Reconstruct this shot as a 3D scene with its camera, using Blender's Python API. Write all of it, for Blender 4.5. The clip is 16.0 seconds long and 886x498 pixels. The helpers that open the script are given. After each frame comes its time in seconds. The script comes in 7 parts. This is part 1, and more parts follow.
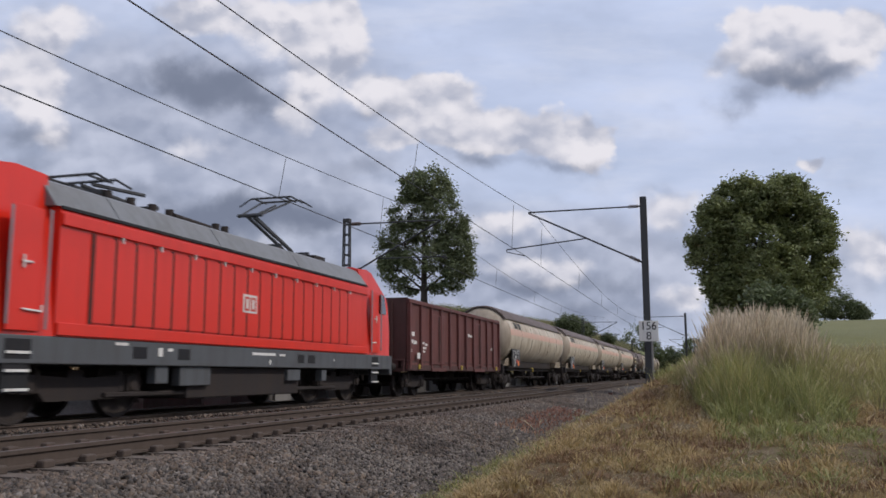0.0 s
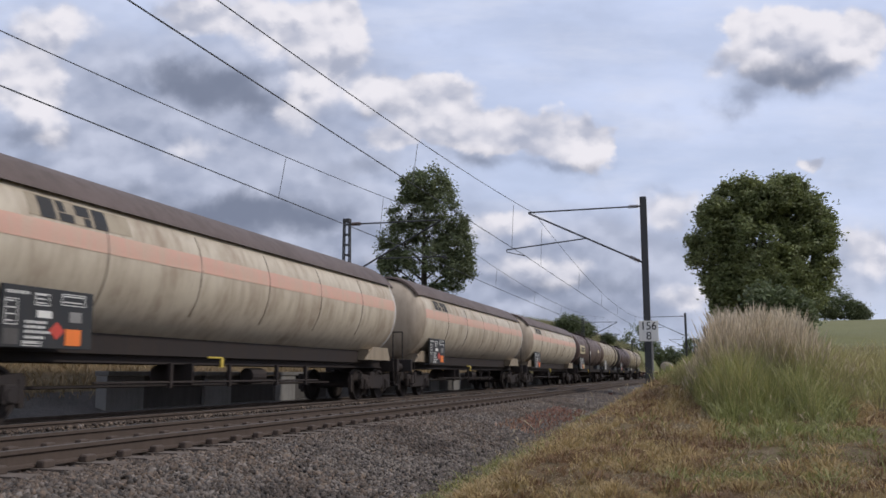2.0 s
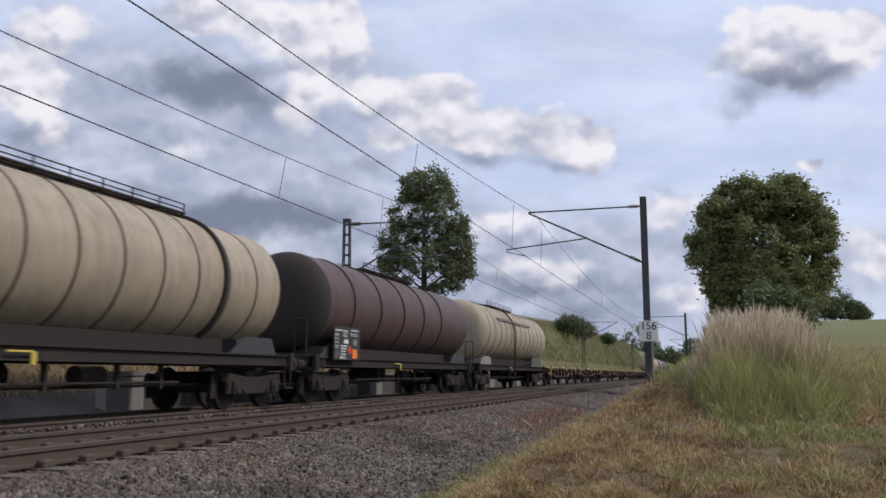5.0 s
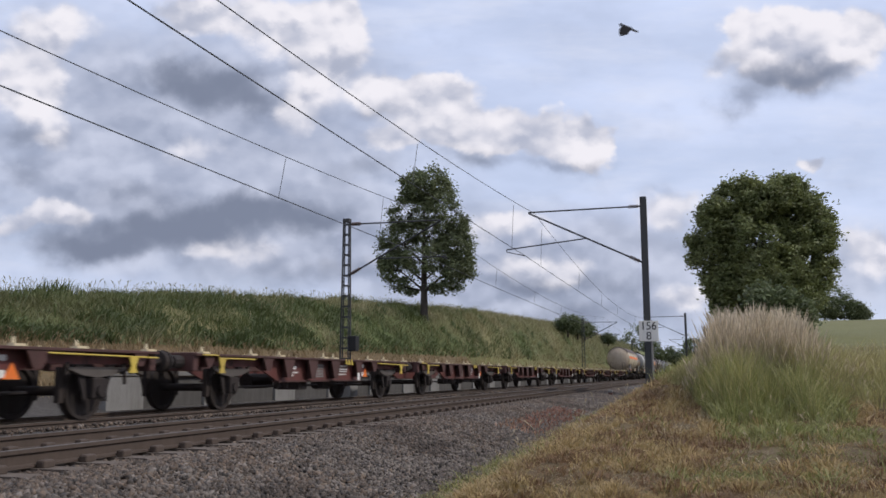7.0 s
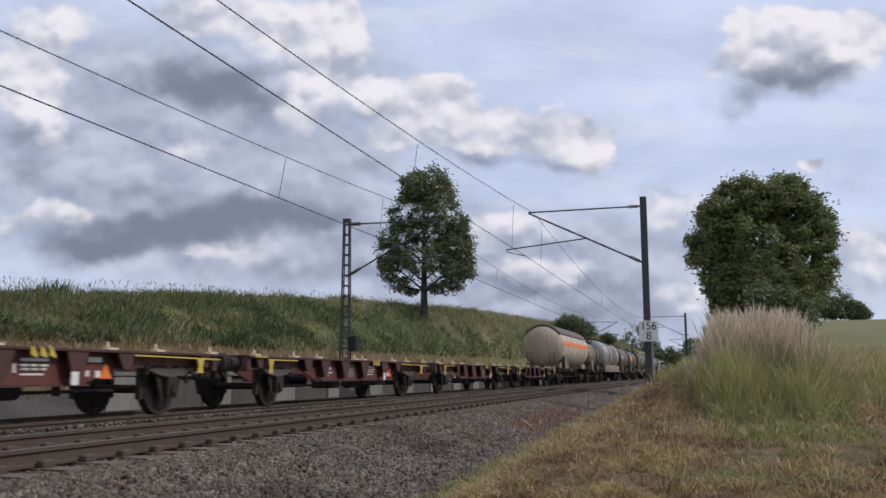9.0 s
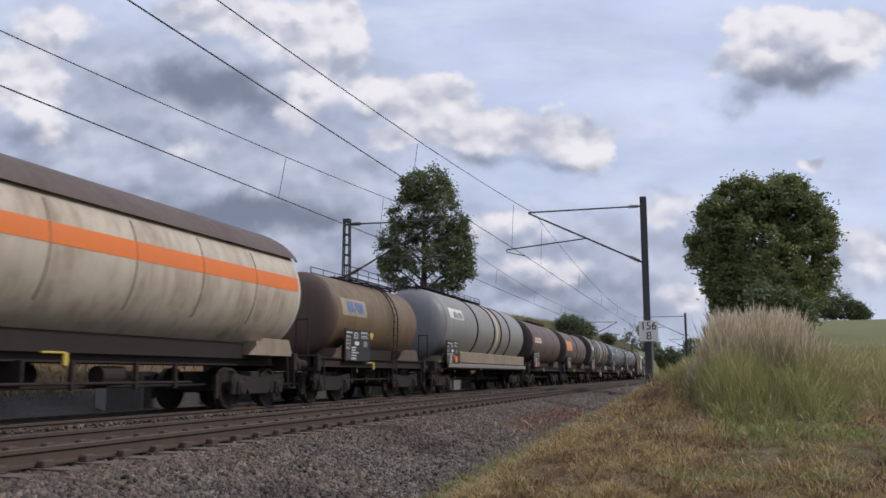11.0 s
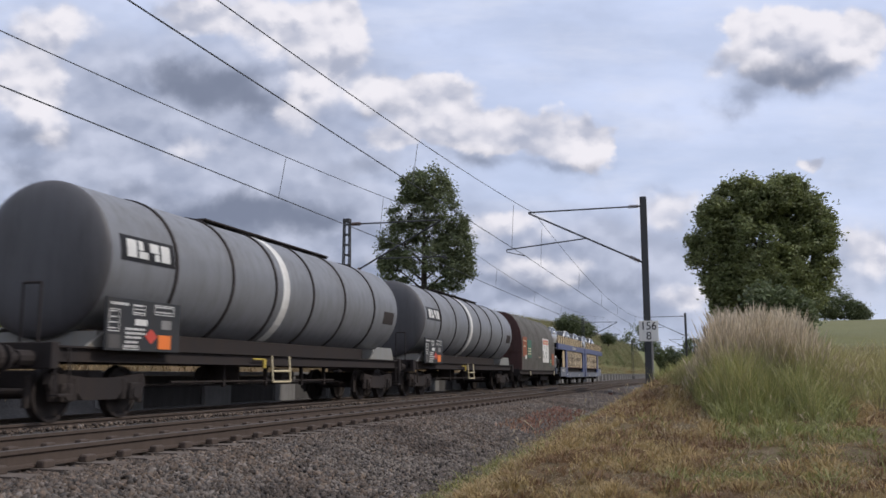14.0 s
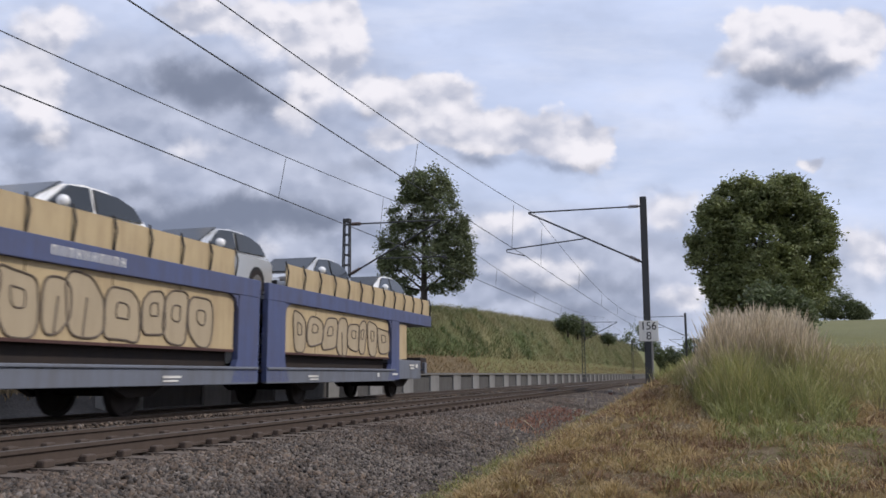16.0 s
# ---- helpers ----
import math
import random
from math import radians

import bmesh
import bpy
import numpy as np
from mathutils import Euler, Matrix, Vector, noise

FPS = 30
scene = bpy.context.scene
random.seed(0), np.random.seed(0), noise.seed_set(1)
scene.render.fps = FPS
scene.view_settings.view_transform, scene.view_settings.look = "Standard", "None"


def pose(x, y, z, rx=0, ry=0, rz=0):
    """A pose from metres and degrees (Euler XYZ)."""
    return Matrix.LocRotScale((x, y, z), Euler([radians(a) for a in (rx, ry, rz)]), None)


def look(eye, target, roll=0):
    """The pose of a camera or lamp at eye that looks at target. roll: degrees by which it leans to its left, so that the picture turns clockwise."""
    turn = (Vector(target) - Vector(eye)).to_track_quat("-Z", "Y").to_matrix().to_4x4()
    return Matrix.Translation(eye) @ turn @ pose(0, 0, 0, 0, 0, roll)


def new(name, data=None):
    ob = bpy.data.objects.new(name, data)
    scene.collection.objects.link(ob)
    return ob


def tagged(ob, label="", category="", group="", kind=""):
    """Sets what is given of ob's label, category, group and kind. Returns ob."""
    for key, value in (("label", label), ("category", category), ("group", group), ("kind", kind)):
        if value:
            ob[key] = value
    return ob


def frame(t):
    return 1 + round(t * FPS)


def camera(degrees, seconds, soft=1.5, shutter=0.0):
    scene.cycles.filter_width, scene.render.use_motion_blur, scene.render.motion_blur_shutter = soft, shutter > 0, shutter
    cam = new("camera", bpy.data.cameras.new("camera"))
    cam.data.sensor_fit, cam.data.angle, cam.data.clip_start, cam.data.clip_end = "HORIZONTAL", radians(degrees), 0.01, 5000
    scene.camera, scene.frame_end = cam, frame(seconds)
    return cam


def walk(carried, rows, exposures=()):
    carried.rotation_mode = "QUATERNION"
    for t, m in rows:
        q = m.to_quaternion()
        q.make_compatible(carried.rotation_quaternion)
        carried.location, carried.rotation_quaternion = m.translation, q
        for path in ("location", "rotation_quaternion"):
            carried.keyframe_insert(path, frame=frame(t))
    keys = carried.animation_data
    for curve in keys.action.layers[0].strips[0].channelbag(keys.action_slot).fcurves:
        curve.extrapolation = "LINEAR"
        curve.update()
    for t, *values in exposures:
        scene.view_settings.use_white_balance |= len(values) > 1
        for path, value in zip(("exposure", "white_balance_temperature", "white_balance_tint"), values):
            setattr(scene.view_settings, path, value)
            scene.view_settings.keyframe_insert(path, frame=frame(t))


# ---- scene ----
# camera: stands still beside the line
FT = -4.19          # centre of the far track, x
NEAR_Z = 0.065      # the near rails lie a little above the far ones
SPEED = 28.0        # metres a second, towards -y
EYE = (6.984, 0.0, 0.7576)
cam = camera(53.41, 16.0, soft=1.6, shutter=0.1)
_yaw, _pit = radians(16.534), radians(8.124)
AIM = (EYE[0] - math.sin(_yaw) * math.cos(_pit), EYE[1] + math.cos(_yaw) * math.cos(_pit), EYE[2] + math.sin(_pit))
walk(cam, [(0, look(EYE, AIM, -0.115)), (16, look(EYE, AIM, -0.115))], exposures=[(0, -0.20, 6560, 13), (2, -0.13, 6560, 13), (6.5, -0.05, 6560, 13), (9, -0.12, 6560, 13), (12, -0.12, 6560, 13), (16, -0.04, 6560, 13)])

# ---- world and sun ----
SUN_DIR = Vector((0.72, 0.04, 0.69)).normalized()
sun = new("sun", bpy.data.lights.new("sun", "SUN"))
sun.data.energy, sun.data.angle, sun.data.color = 2.2, radians(4), (1.0, 0.95, 0.87)
sun.rotation_euler = SUN_DIR.to_track_quat("Z", "Y").to_euler()


class Nodes:
    """Short hand for building a node tree."""

    def __init__(self, tree):
        self.t = tree

    def add(self, kind, **props):
        n = self.t.nodes.new(kind)
        for k, v in props.items():
            setattr(n, k, v)
        return n

    def put(self, sock, v):
        if isinstance(v, (int, float)):
            sock.default_value = v
        elif isinstance(v, (tuple, list)):
            sock.default_value = (*v, 1.0) if len(sock.default_value) == 4 and len(v) == 3 else v
        else:
            self.t.links.new(v, sock)

    def math(self, op, a, b=0.0, c=None, clamp=False):
        n = self.add("ShaderNodeMath", operation=op, use_clamp=clamp)
        self.put(n.inputs[0], a)
        self.put(n.inputs[1], b)
        if c is not None:
            self.put(n.inputs[2], c)
        return n.outputs[0]

    def dot(self, a, v):
        n = self.add("ShaderNodeVectorMath", operation="DOT_PRODUCT")
        self.put(n.inputs[0], a)
        n.inputs[1].default_value = v
        return n.outputs["Value"]

    def comb(self, x, y, z):
        n = self.add("ShaderNodeCombineXYZ")
        for s, v in zip(n.inputs, (x, y, z)):
            self.put(s, v)
        return n.outputs[0]

    def noise(self, vec, scale, detail=4.0, rough=0.55, distort=0.0):
        n = self.add("ShaderNodeTexNoise")
        if vec is not None:
            self.put(n.inputs["Vector"], vec)
        n.inputs["Scale"].default_value, n.inputs["Detail"].default_value = scale, detail
        n.inputs["Roughness"].default_value, n.inputs["Distortion"].default_value = rough, distort
        return n.outputs["Fac"]

    def step(self, v, a, b):
        n = self.add("ShaderNodeMapRange", interpolation_type="SMOOTHSTEP")
        self.put(n.inputs["Value"], v)
        n.inputs["From Min"].default_value, n.inputs["From Max"].default_value = a, b
        return n.outputs["Result"]

    def mix(self, f, a, b, mode="MIX"):
        n = self.add("ShaderNodeMix", data_type="RGBA", blend_type=mode)
        self.put(n.inputs[0], f)
        self.put(n.inputs[6], a)
        self.put(n.inputs[7], b)
        return n.outputs[2]


# clouds: white heaps, grey undersides and thin veil as (across, up, half width, half height, weight), in tangents about one fixed direction
HEAPS_A = ((-0.449, 0.251, 0.071, 0.035, 0.89), (-0.471, 0.187, 0.055, 0.039, 1.18), (-0.439, 0.123, 0.029, 0.032, 0.83), (-0.214, 0.267, 0.096, 0.039, 1.18), (-0.144, 0.212, 0.051, 0.039, 1.12), (-0.291, 0.264, 0.039, 0.026, 0.71),
           (-0.112, 0.257, 0.029, 0.039, 0.83), (-0.067, 0.180, 0.031, 0.021, 1.30), (0.004, 0.184, 0.031, 0.021, 1.30), (-0.031, 0.168, 0.039, 0.016, 0.94), (-0.060, 0.126, 0.039, 0.024, 1.30), (-0.003, 0.135, 0.031, 0.024, 1.30),
           (-0.169, 0.148, 0.039, 0.032, 0.83))
HEAPS_B = ((0.049, 0.135, 0.039, 0.027, 1.12), (0.094, 0.129, 0.039, 0.032, 1.23), (0.145, 0.129, 0.039, 0.029, 1.23), (0.177, 0.113, 0.024, 0.021, 0.90), (0.408, 0.245, 0.071, 0.031, 1.23), (0.357, 0.238, 0.032, 0.039, 0.90),
           (0.479, 0.238, 0.035, 0.039, 1.12), (0.306, 0.203, 0.026, 0.019, 0.56), (0.418, 0.101, 0.023, 0.012, 1.12), (0.395, 0.193, 0.064, 0.023, 0.90))
HEAPS_C = ((-0.285, 0.110, 0.071, 0.022, 0.65), (-0.433, 0.042, 0.032, 0.016, 1.04), (-0.484, 0.033, 0.039, 0.014, 0.91), (-0.246, 0.001, 0.051, 0.021, 0.85), (0.062, 0.026, 0.058, 0.024, 1.17), (0.087, -0.025, 0.058, 0.019, 0.78),
           (0.248, 0.039, 0.039, 0.032, 0.91), (0.479, -0.006, 0.048, 0.039, 1.17), (0.280, -0.051, 0.045, 0.019, 0.78), (0.151, -0.019, 0.045, 0.026, 0.65), (-0.105, -0.019, 0.058, 0.019, 0.65))
SHADES_A = ((-0.253, 0.187, 0.061, 0.026, 1.00), (-0.311, 0.193, 0.039, 0.016, 0.60), (-0.214, 0.164, 0.039, 0.016, 0.60), (-0.471, 0.129, 0.045, 0.016, 0.70), (-0.478, 0.081, 0.039, 0.016, 0.50), (-0.311, 0.026, 0.109, 0.021, 1.15),
            (-0.394, 0.001, 0.077, 0.016, 0.95), (-0.214, 0.046, 0.077, 0.016, 0.90), (-0.092, 0.091, 0.039, 0.019, 0.60), (0.036, 0.103, 0.039, 0.012, 0.75), (0.145, 0.096, 0.051, 0.008, 0.65))
SHADES_B = ((-0.080, 0.158, 0.026, 0.010, 0.45), (0.389, 0.196, 0.058, 0.019, 0.85), (0.338, 0.164, 0.026, 0.016, 0.70), (0.447, 0.203, 0.039, 0.013, 0.45), (0.094, -0.041, 0.051, 0.010, 0.70), (0.190, -0.038, 0.051, 0.013, 0.60),
            (0.254, 0.062, 0.032, 0.013, 0.40), (-0.356, 0.065, 0.058, 0.013, 0.50), (-0.144, 0.026, 0.051, 0.016, 0.75), (0.126, -0.073, 0.096, 0.016, 0.60), (-0.144, -0.019, 0.096, 0.016, 0.50))
VEIL = ((-0.311, 0.071, 0.270, 0.122, 1.00), (0.074, 0.001, 0.270, 0.051, 0.80), (-0.375, 0.206, 0.167, 0.077, 0.55), (-0.118, 0.187, 0.128, 0.096, 0.40), (0.427, -0.025, 0.160, 0.051, 0.60), (0.139, -0.067, 0.193, 0.051, 1.00))


def build_world():
    w = bpy.data.worlds.new("sky")
    scene.world = w
    w.use_nodes = True
    n = Nodes(w.node_tree)
    out = w.node_tree.nodes["Background"]
    sky = n.add("ShaderNodeTexSky", sky_type="NISHITA")
    sky.sun_disc, sky.sun_elevation = False, math.asin(SUN_DIR.z)
    sky.sun_rotation = math.atan2(SUN_DIR.x, SUN_DIR.y)
    sky.air_density, sky.dust_density, sky.ozone_density = 1.0, 1.2, 1.5
    d = n.add("ShaderNodeTexCoord").outputs["Generated"]
    f = Vector((-math.sin(_yaw) * math.cos(_pit), math.cos(_yaw) * math.cos(_pit), math.sin(_pit)))
    r = Vector((math.cos(_yaw), math.sin(_yaw), 0))
    u = r.cross(f)
    df = n.math("MAXIMUM", n.dot(d, f), 0.05)
    a, b = n.math("DIVIDE", n.dot(d, r), df), n.math("DIVIDE", n.dot(d, u), df)
    # billowed outline: the place is pushed about by noise before the heaps are summed
    p = n.comb(a, n.math("MULTIPLY", b, 1.3), 0.0)
    n1 = n.math("SUBTRACT", n.noise(p, 16.0, 4.0, 0.55), 0.5)
    n2 = n.math("SUBTRACT", n.noise(n.comb(b, a, 3.7), 16.0, 4.0, 0.55), 0.5)
    aw, bw = n.math("MULTIPLY_ADD", n1, 0.07, a), n.math("MULTIPLY_ADD", n2, 0.055, b)

    def heap(rows, x, y):
        total = 0.0
        for cx, cy, hx, hy, wt in rows:
            ex, ey = n.math("MULTIPLY", n.math("SUBTRACT", x, cx), 1 / hx), n.math("MULTIPLY", n.math("SUBTRACT", y, cy), 1 / hy)
            q = n.math("ADD", n.math("MULTIPLY", ex, ex), n.math("MULTIPLY", ey, ey))
            g = n.math("MULTIPLY", n.math("EXPONENT", n.math("MULTIPLY", q, -0.9)), wt)
            total = n.math("ADD", total, g) if total else g
        return total
    crisp = n.math("ADD", heap(HEAPS_A, aw, bw), heap(HEAPS_B, aw, bw))
    hazy = heap(HEAPS_C, aw, bw)
    shade = n.math("ADD", heap(SHADES_A, aw, bw), heap(SHADES_B, aw, bw))
    veil = heap(VEIL, a, b)
    # rounded billows, taken again a little higher up to tell their upper from their lower sides
    wobble = n.noise(p, 34.0, 4.0, 0.6)

    def billow(x, y):
        q = n.comb(n.math("MULTIPLY_ADD", wobble, 0.02, x), n.math("MULTIPLY", n.math("MULTIPLY_ADD", wobble, 0.02, y), 1.25), 0.0)
        total = 0.0
        for scale, weight in ((10.0, 0.55), (22.0, 0.33), (52.0, 0.12)):
            v = n.add("ShaderNodeTexVoronoi", feature="SMOOTH_F1")
            n.put(v.inputs["Vector"], q)
            v.inputs["Scale"].default_value, v.inputs["Smoothness"].default_value = scale, 0.3
            g = n.math("MULTIPLY", n.math("SUBTRACT", 0.42, v.outputs["Distance"]), weight)
            total = n.math("ADD", total, g) if total else g
        return total
    puff, puff_up = billow(a, b), billow(n.math("ADD", a, 0.004), n.math("ADD", b, 0.012))
    relief = n.math("SUBTRACT", puff, puff_up)
    fuzz = n.math("SUBTRACT", n.noise(p, 9.0, 8.0, 0.6), 0.5)
    soft = n.math("SUBTRACT", n.noise(n.comb(a, n.math("MULTIPLY", b, 1.8), 5.0), 7.0, 5.0, 0.55), 0.5)
    wide = n.noise(d, 2.3, 5.0, 0.6)
    # beyond the part described above the same broken cloud goes on
    outside = n.math("MULTIPLY", n.step(n.dot(d, f), 0.86, 0.78), n.math("MULTIPLY", n.math("SUBTRACT", wide, 0.38), 4.0))
    ragged = n.math("ADD", n.math("MULTIPLY", puff, 0.9), n.math("MULTIPLY", fuzz, 0.7))
    mask = n.step(n.math("ADD", n.math("ADD", crisp, outside), ragged), 0.42, 0.86)
    mask_soft = n.math("MULTIPLY", n.step(n.math("ADD", hazy, ragged), 0.30, 0.80), 0.9)
    thin = n.step(n.math("ADD", veil, n.math("ADD", soft, n.math("MULTIPLY", fuzz, 0.4))), 0.12, 0.95)
    haze = n.step(n.noise(n.comb(a, n.math("MULTIPLY", b, 3.0), 8.0), 5.0, 4.0, 0.5), 0.3, 0.75)
    clear = n.mix(n.math("MULTIPLY_ADD", haze, 0.22, 0.72), sky.outputs[0], (8.8, 10.2, 13.4))
    clear = n.mix(n.math("MULTIPLY", n.step(n.noise(n.comb(a, n.math("MULTIPLY", b, 4.0), 2.0), 6.0, 6.0, 0.6), 0.42, 0.8), 0.5), clear, (10.0, 10.7, 12.4))
    grey = n.mix(n.step(n.math("ADD", n.math("MULTIPLY", soft, 1.3), n.math("MULTIPLY", relief, 1.2)), -0.35, 0.45), (4.3, 5.0, 6.7), (7.8, 8.5, 10.3))
    base = n.mix(n.math("MULTIPLY", thin, 0.9), clear, grey)
    lit = n.math("ADD", n.math("MULTIPLY", relief, 2.4), n.math("ADD", n.math("MULTIPLY", soft, 1.5), n.math("MULTIPLY", fuzz, 0.4)))
    white = n.mix(n.step(lit, -0.50, 0.32), (6.0, 6.6, 8.2), (11.5, 11.5, 12.2))
    col = n.mix(mask_soft, base, white)
    col = n.mix(mask, col, white)
    dark = n.math("MULTIPLY", n.step(n.math("ADD", shade, n.math("SUBTRACT", n.math("MULTIPLY", fuzz, 0.6), n.math("MULTIPLY", relief, 0.9))), -0.05, 1.2), 1.0)
    n.put(out.inputs["Color"], n.mix(dark, col, (2.7, 3.2, 4.4)))
    out.inputs["Strength"].default_value = 0.079


build_world()

# ---- materials ----


def surface(name, rough=0.6, metal=0.0):
    m = bpy.data.materials.new(name)
    m.use_nodes = True
    b = m.node_tree.nodes["Principled BSDF"]
    b.inputs["Roughness"].default_value, b.inputs["Metallic"].default_value = rough, metal
    return m, Nodes(m.node_tree), b


def paint(name, col, dirt=(0.10, 0.075, 0.055), amount=0.5, rough=0.45, metal=0.0, grain=0.12, streak=1.0, bump=0.1):
    """Painted or bare metal with stains at two sizes and streaks that run down."""
    m, n, b = surface(name, rough, metal)
    co = n.add("ShaderNodeTexCoord").outputs["Object"]
    mp = n.add("ShaderNodeMapping")
    n.put(mp.inputs["Vector"], co)
    mp.inputs["Scale"].default_value = (2.2, 2.2, 0.35)
    st = n.noise(mp.outputs[0], 2.0 * streak, 6.0, 0.65)
    big = n.noise(co, 0.7, 5.0, 0.6)
    fine = n.noise(co, 22.0, 4.0, 0.6)
    f = n.math("MULTIPLY", n.step(n.math("ADD", n.math("MULTIPLY", st, 0.6), n.math("MULTIPLY", big, 0.5)), 0.42, 0.78), amount)
    c = n.mix(f, col, dirt)
    c = n.mix(n.math("MULTIPLY", n.math("SUBTRACT", fine, 0.5), grain * 4, clamp=True), c, tuple(x * 0.55 for x in col))
    n.put(b.inputs["Base Color"], c)
    b.inputs["Specular IOR Level"].default_value = 0.15 if max(col) < 0.06 else 0.5
    n.put(b.inputs["Roughness"], n.math("MULTIPLY_ADD", f, 0.3, rough, clamp=True))
    bp = n.add("ShaderNodeBump")
    bp.inputs["Strength"].default_value, bp.inputs["Distance"].default_value = bump, 0.02
    n.put(bp.inputs["Height"], n.math("ADD", fine, n.math("MULTIPLY", big, 2.0)))
    n.put(b.inputs["Normal"], bp.outputs[0])
    return m


def mottled(name, cols, scale, rough=0.9, bump=0.4, dist=0.03, rand=False, big=0.15, spread=(0.65, 0.7)):
    """Ground, bark, stone or leaf colour that drifts between two or three tints."""
    m, n, b = surface(name, rough)
    co = n.add("ShaderNodeTexCoord").outputs["Object"]
    a, c = n.noise(co, scale, 5.0, 0.65), n.noise(co, big, 4.0, 0.6)
    f = n.step(n.math("ADD", n.math("MULTIPLY", a, 0.6), n.math("MULTIPLY", c, 0.4)), 0.35, 0.65)
    col = n.mix(f, cols[0], cols[1])
    if len(cols) > 2:
        col = n.mix(n.step(c, 0.48, 0.66), col, cols[2])
    if rand:
        g = n.add("ShaderNodeNewGeometry").outputs["Random Per Island"]
        col = n.mix(n.math("MULTIPLY", g, 0.65), col, cols[-1])
        v = n.add("ShaderNodeHueSaturation")
        n.put(v.inputs["Value"], n.math("MULTIPLY_ADD", n.math("FRACT", n.math("MULTIPLY", g, 7.31)), spread[1], spread[0]))
        n.put(v.inputs["Color"], col)
        col = v.outputs[0]
    n.put(b.inputs["Base Color"], col)
    if bump:
        bp = n.add("ShaderNodeBump")
        bp.inputs["Strength"].default_value, bp.inputs["Distance"].default_value = bump, dist
        n.put(bp.inputs["Height"], a)
        n.put(b.inputs["Normal"], bp.outputs[0])
    return m


def leafy(name, cols, scale, spread=(0.65, 0.7), big=0.15):
    """Leaf and blade colour: varies leaf by leaf and lets some light through."""
    m = mottled(name, cols, scale, rough=0.6, bump=0, rand=True, spread=spread, big=big)
    b = m.node_tree.nodes["Principled BSDF"]
    n = Nodes(m.node_tree)
    tr = n.add("ShaderNodeBsdfTranslucent")
    mx = n.add("ShaderNodeMixShader")
    link = b.inputs["Base Color"].links[0].from_socket
    n.put(tr.inputs["Color"], link)
    mx.inputs[0].default_value = 0.35
    n.put(mx.inputs[1], b.outputs[0])
    n.put(mx.inputs[2], tr.outputs[0])
    n.put(m.node_tree.nodes["Material Output"].inputs["Surface"], mx.outputs[0])
    return m


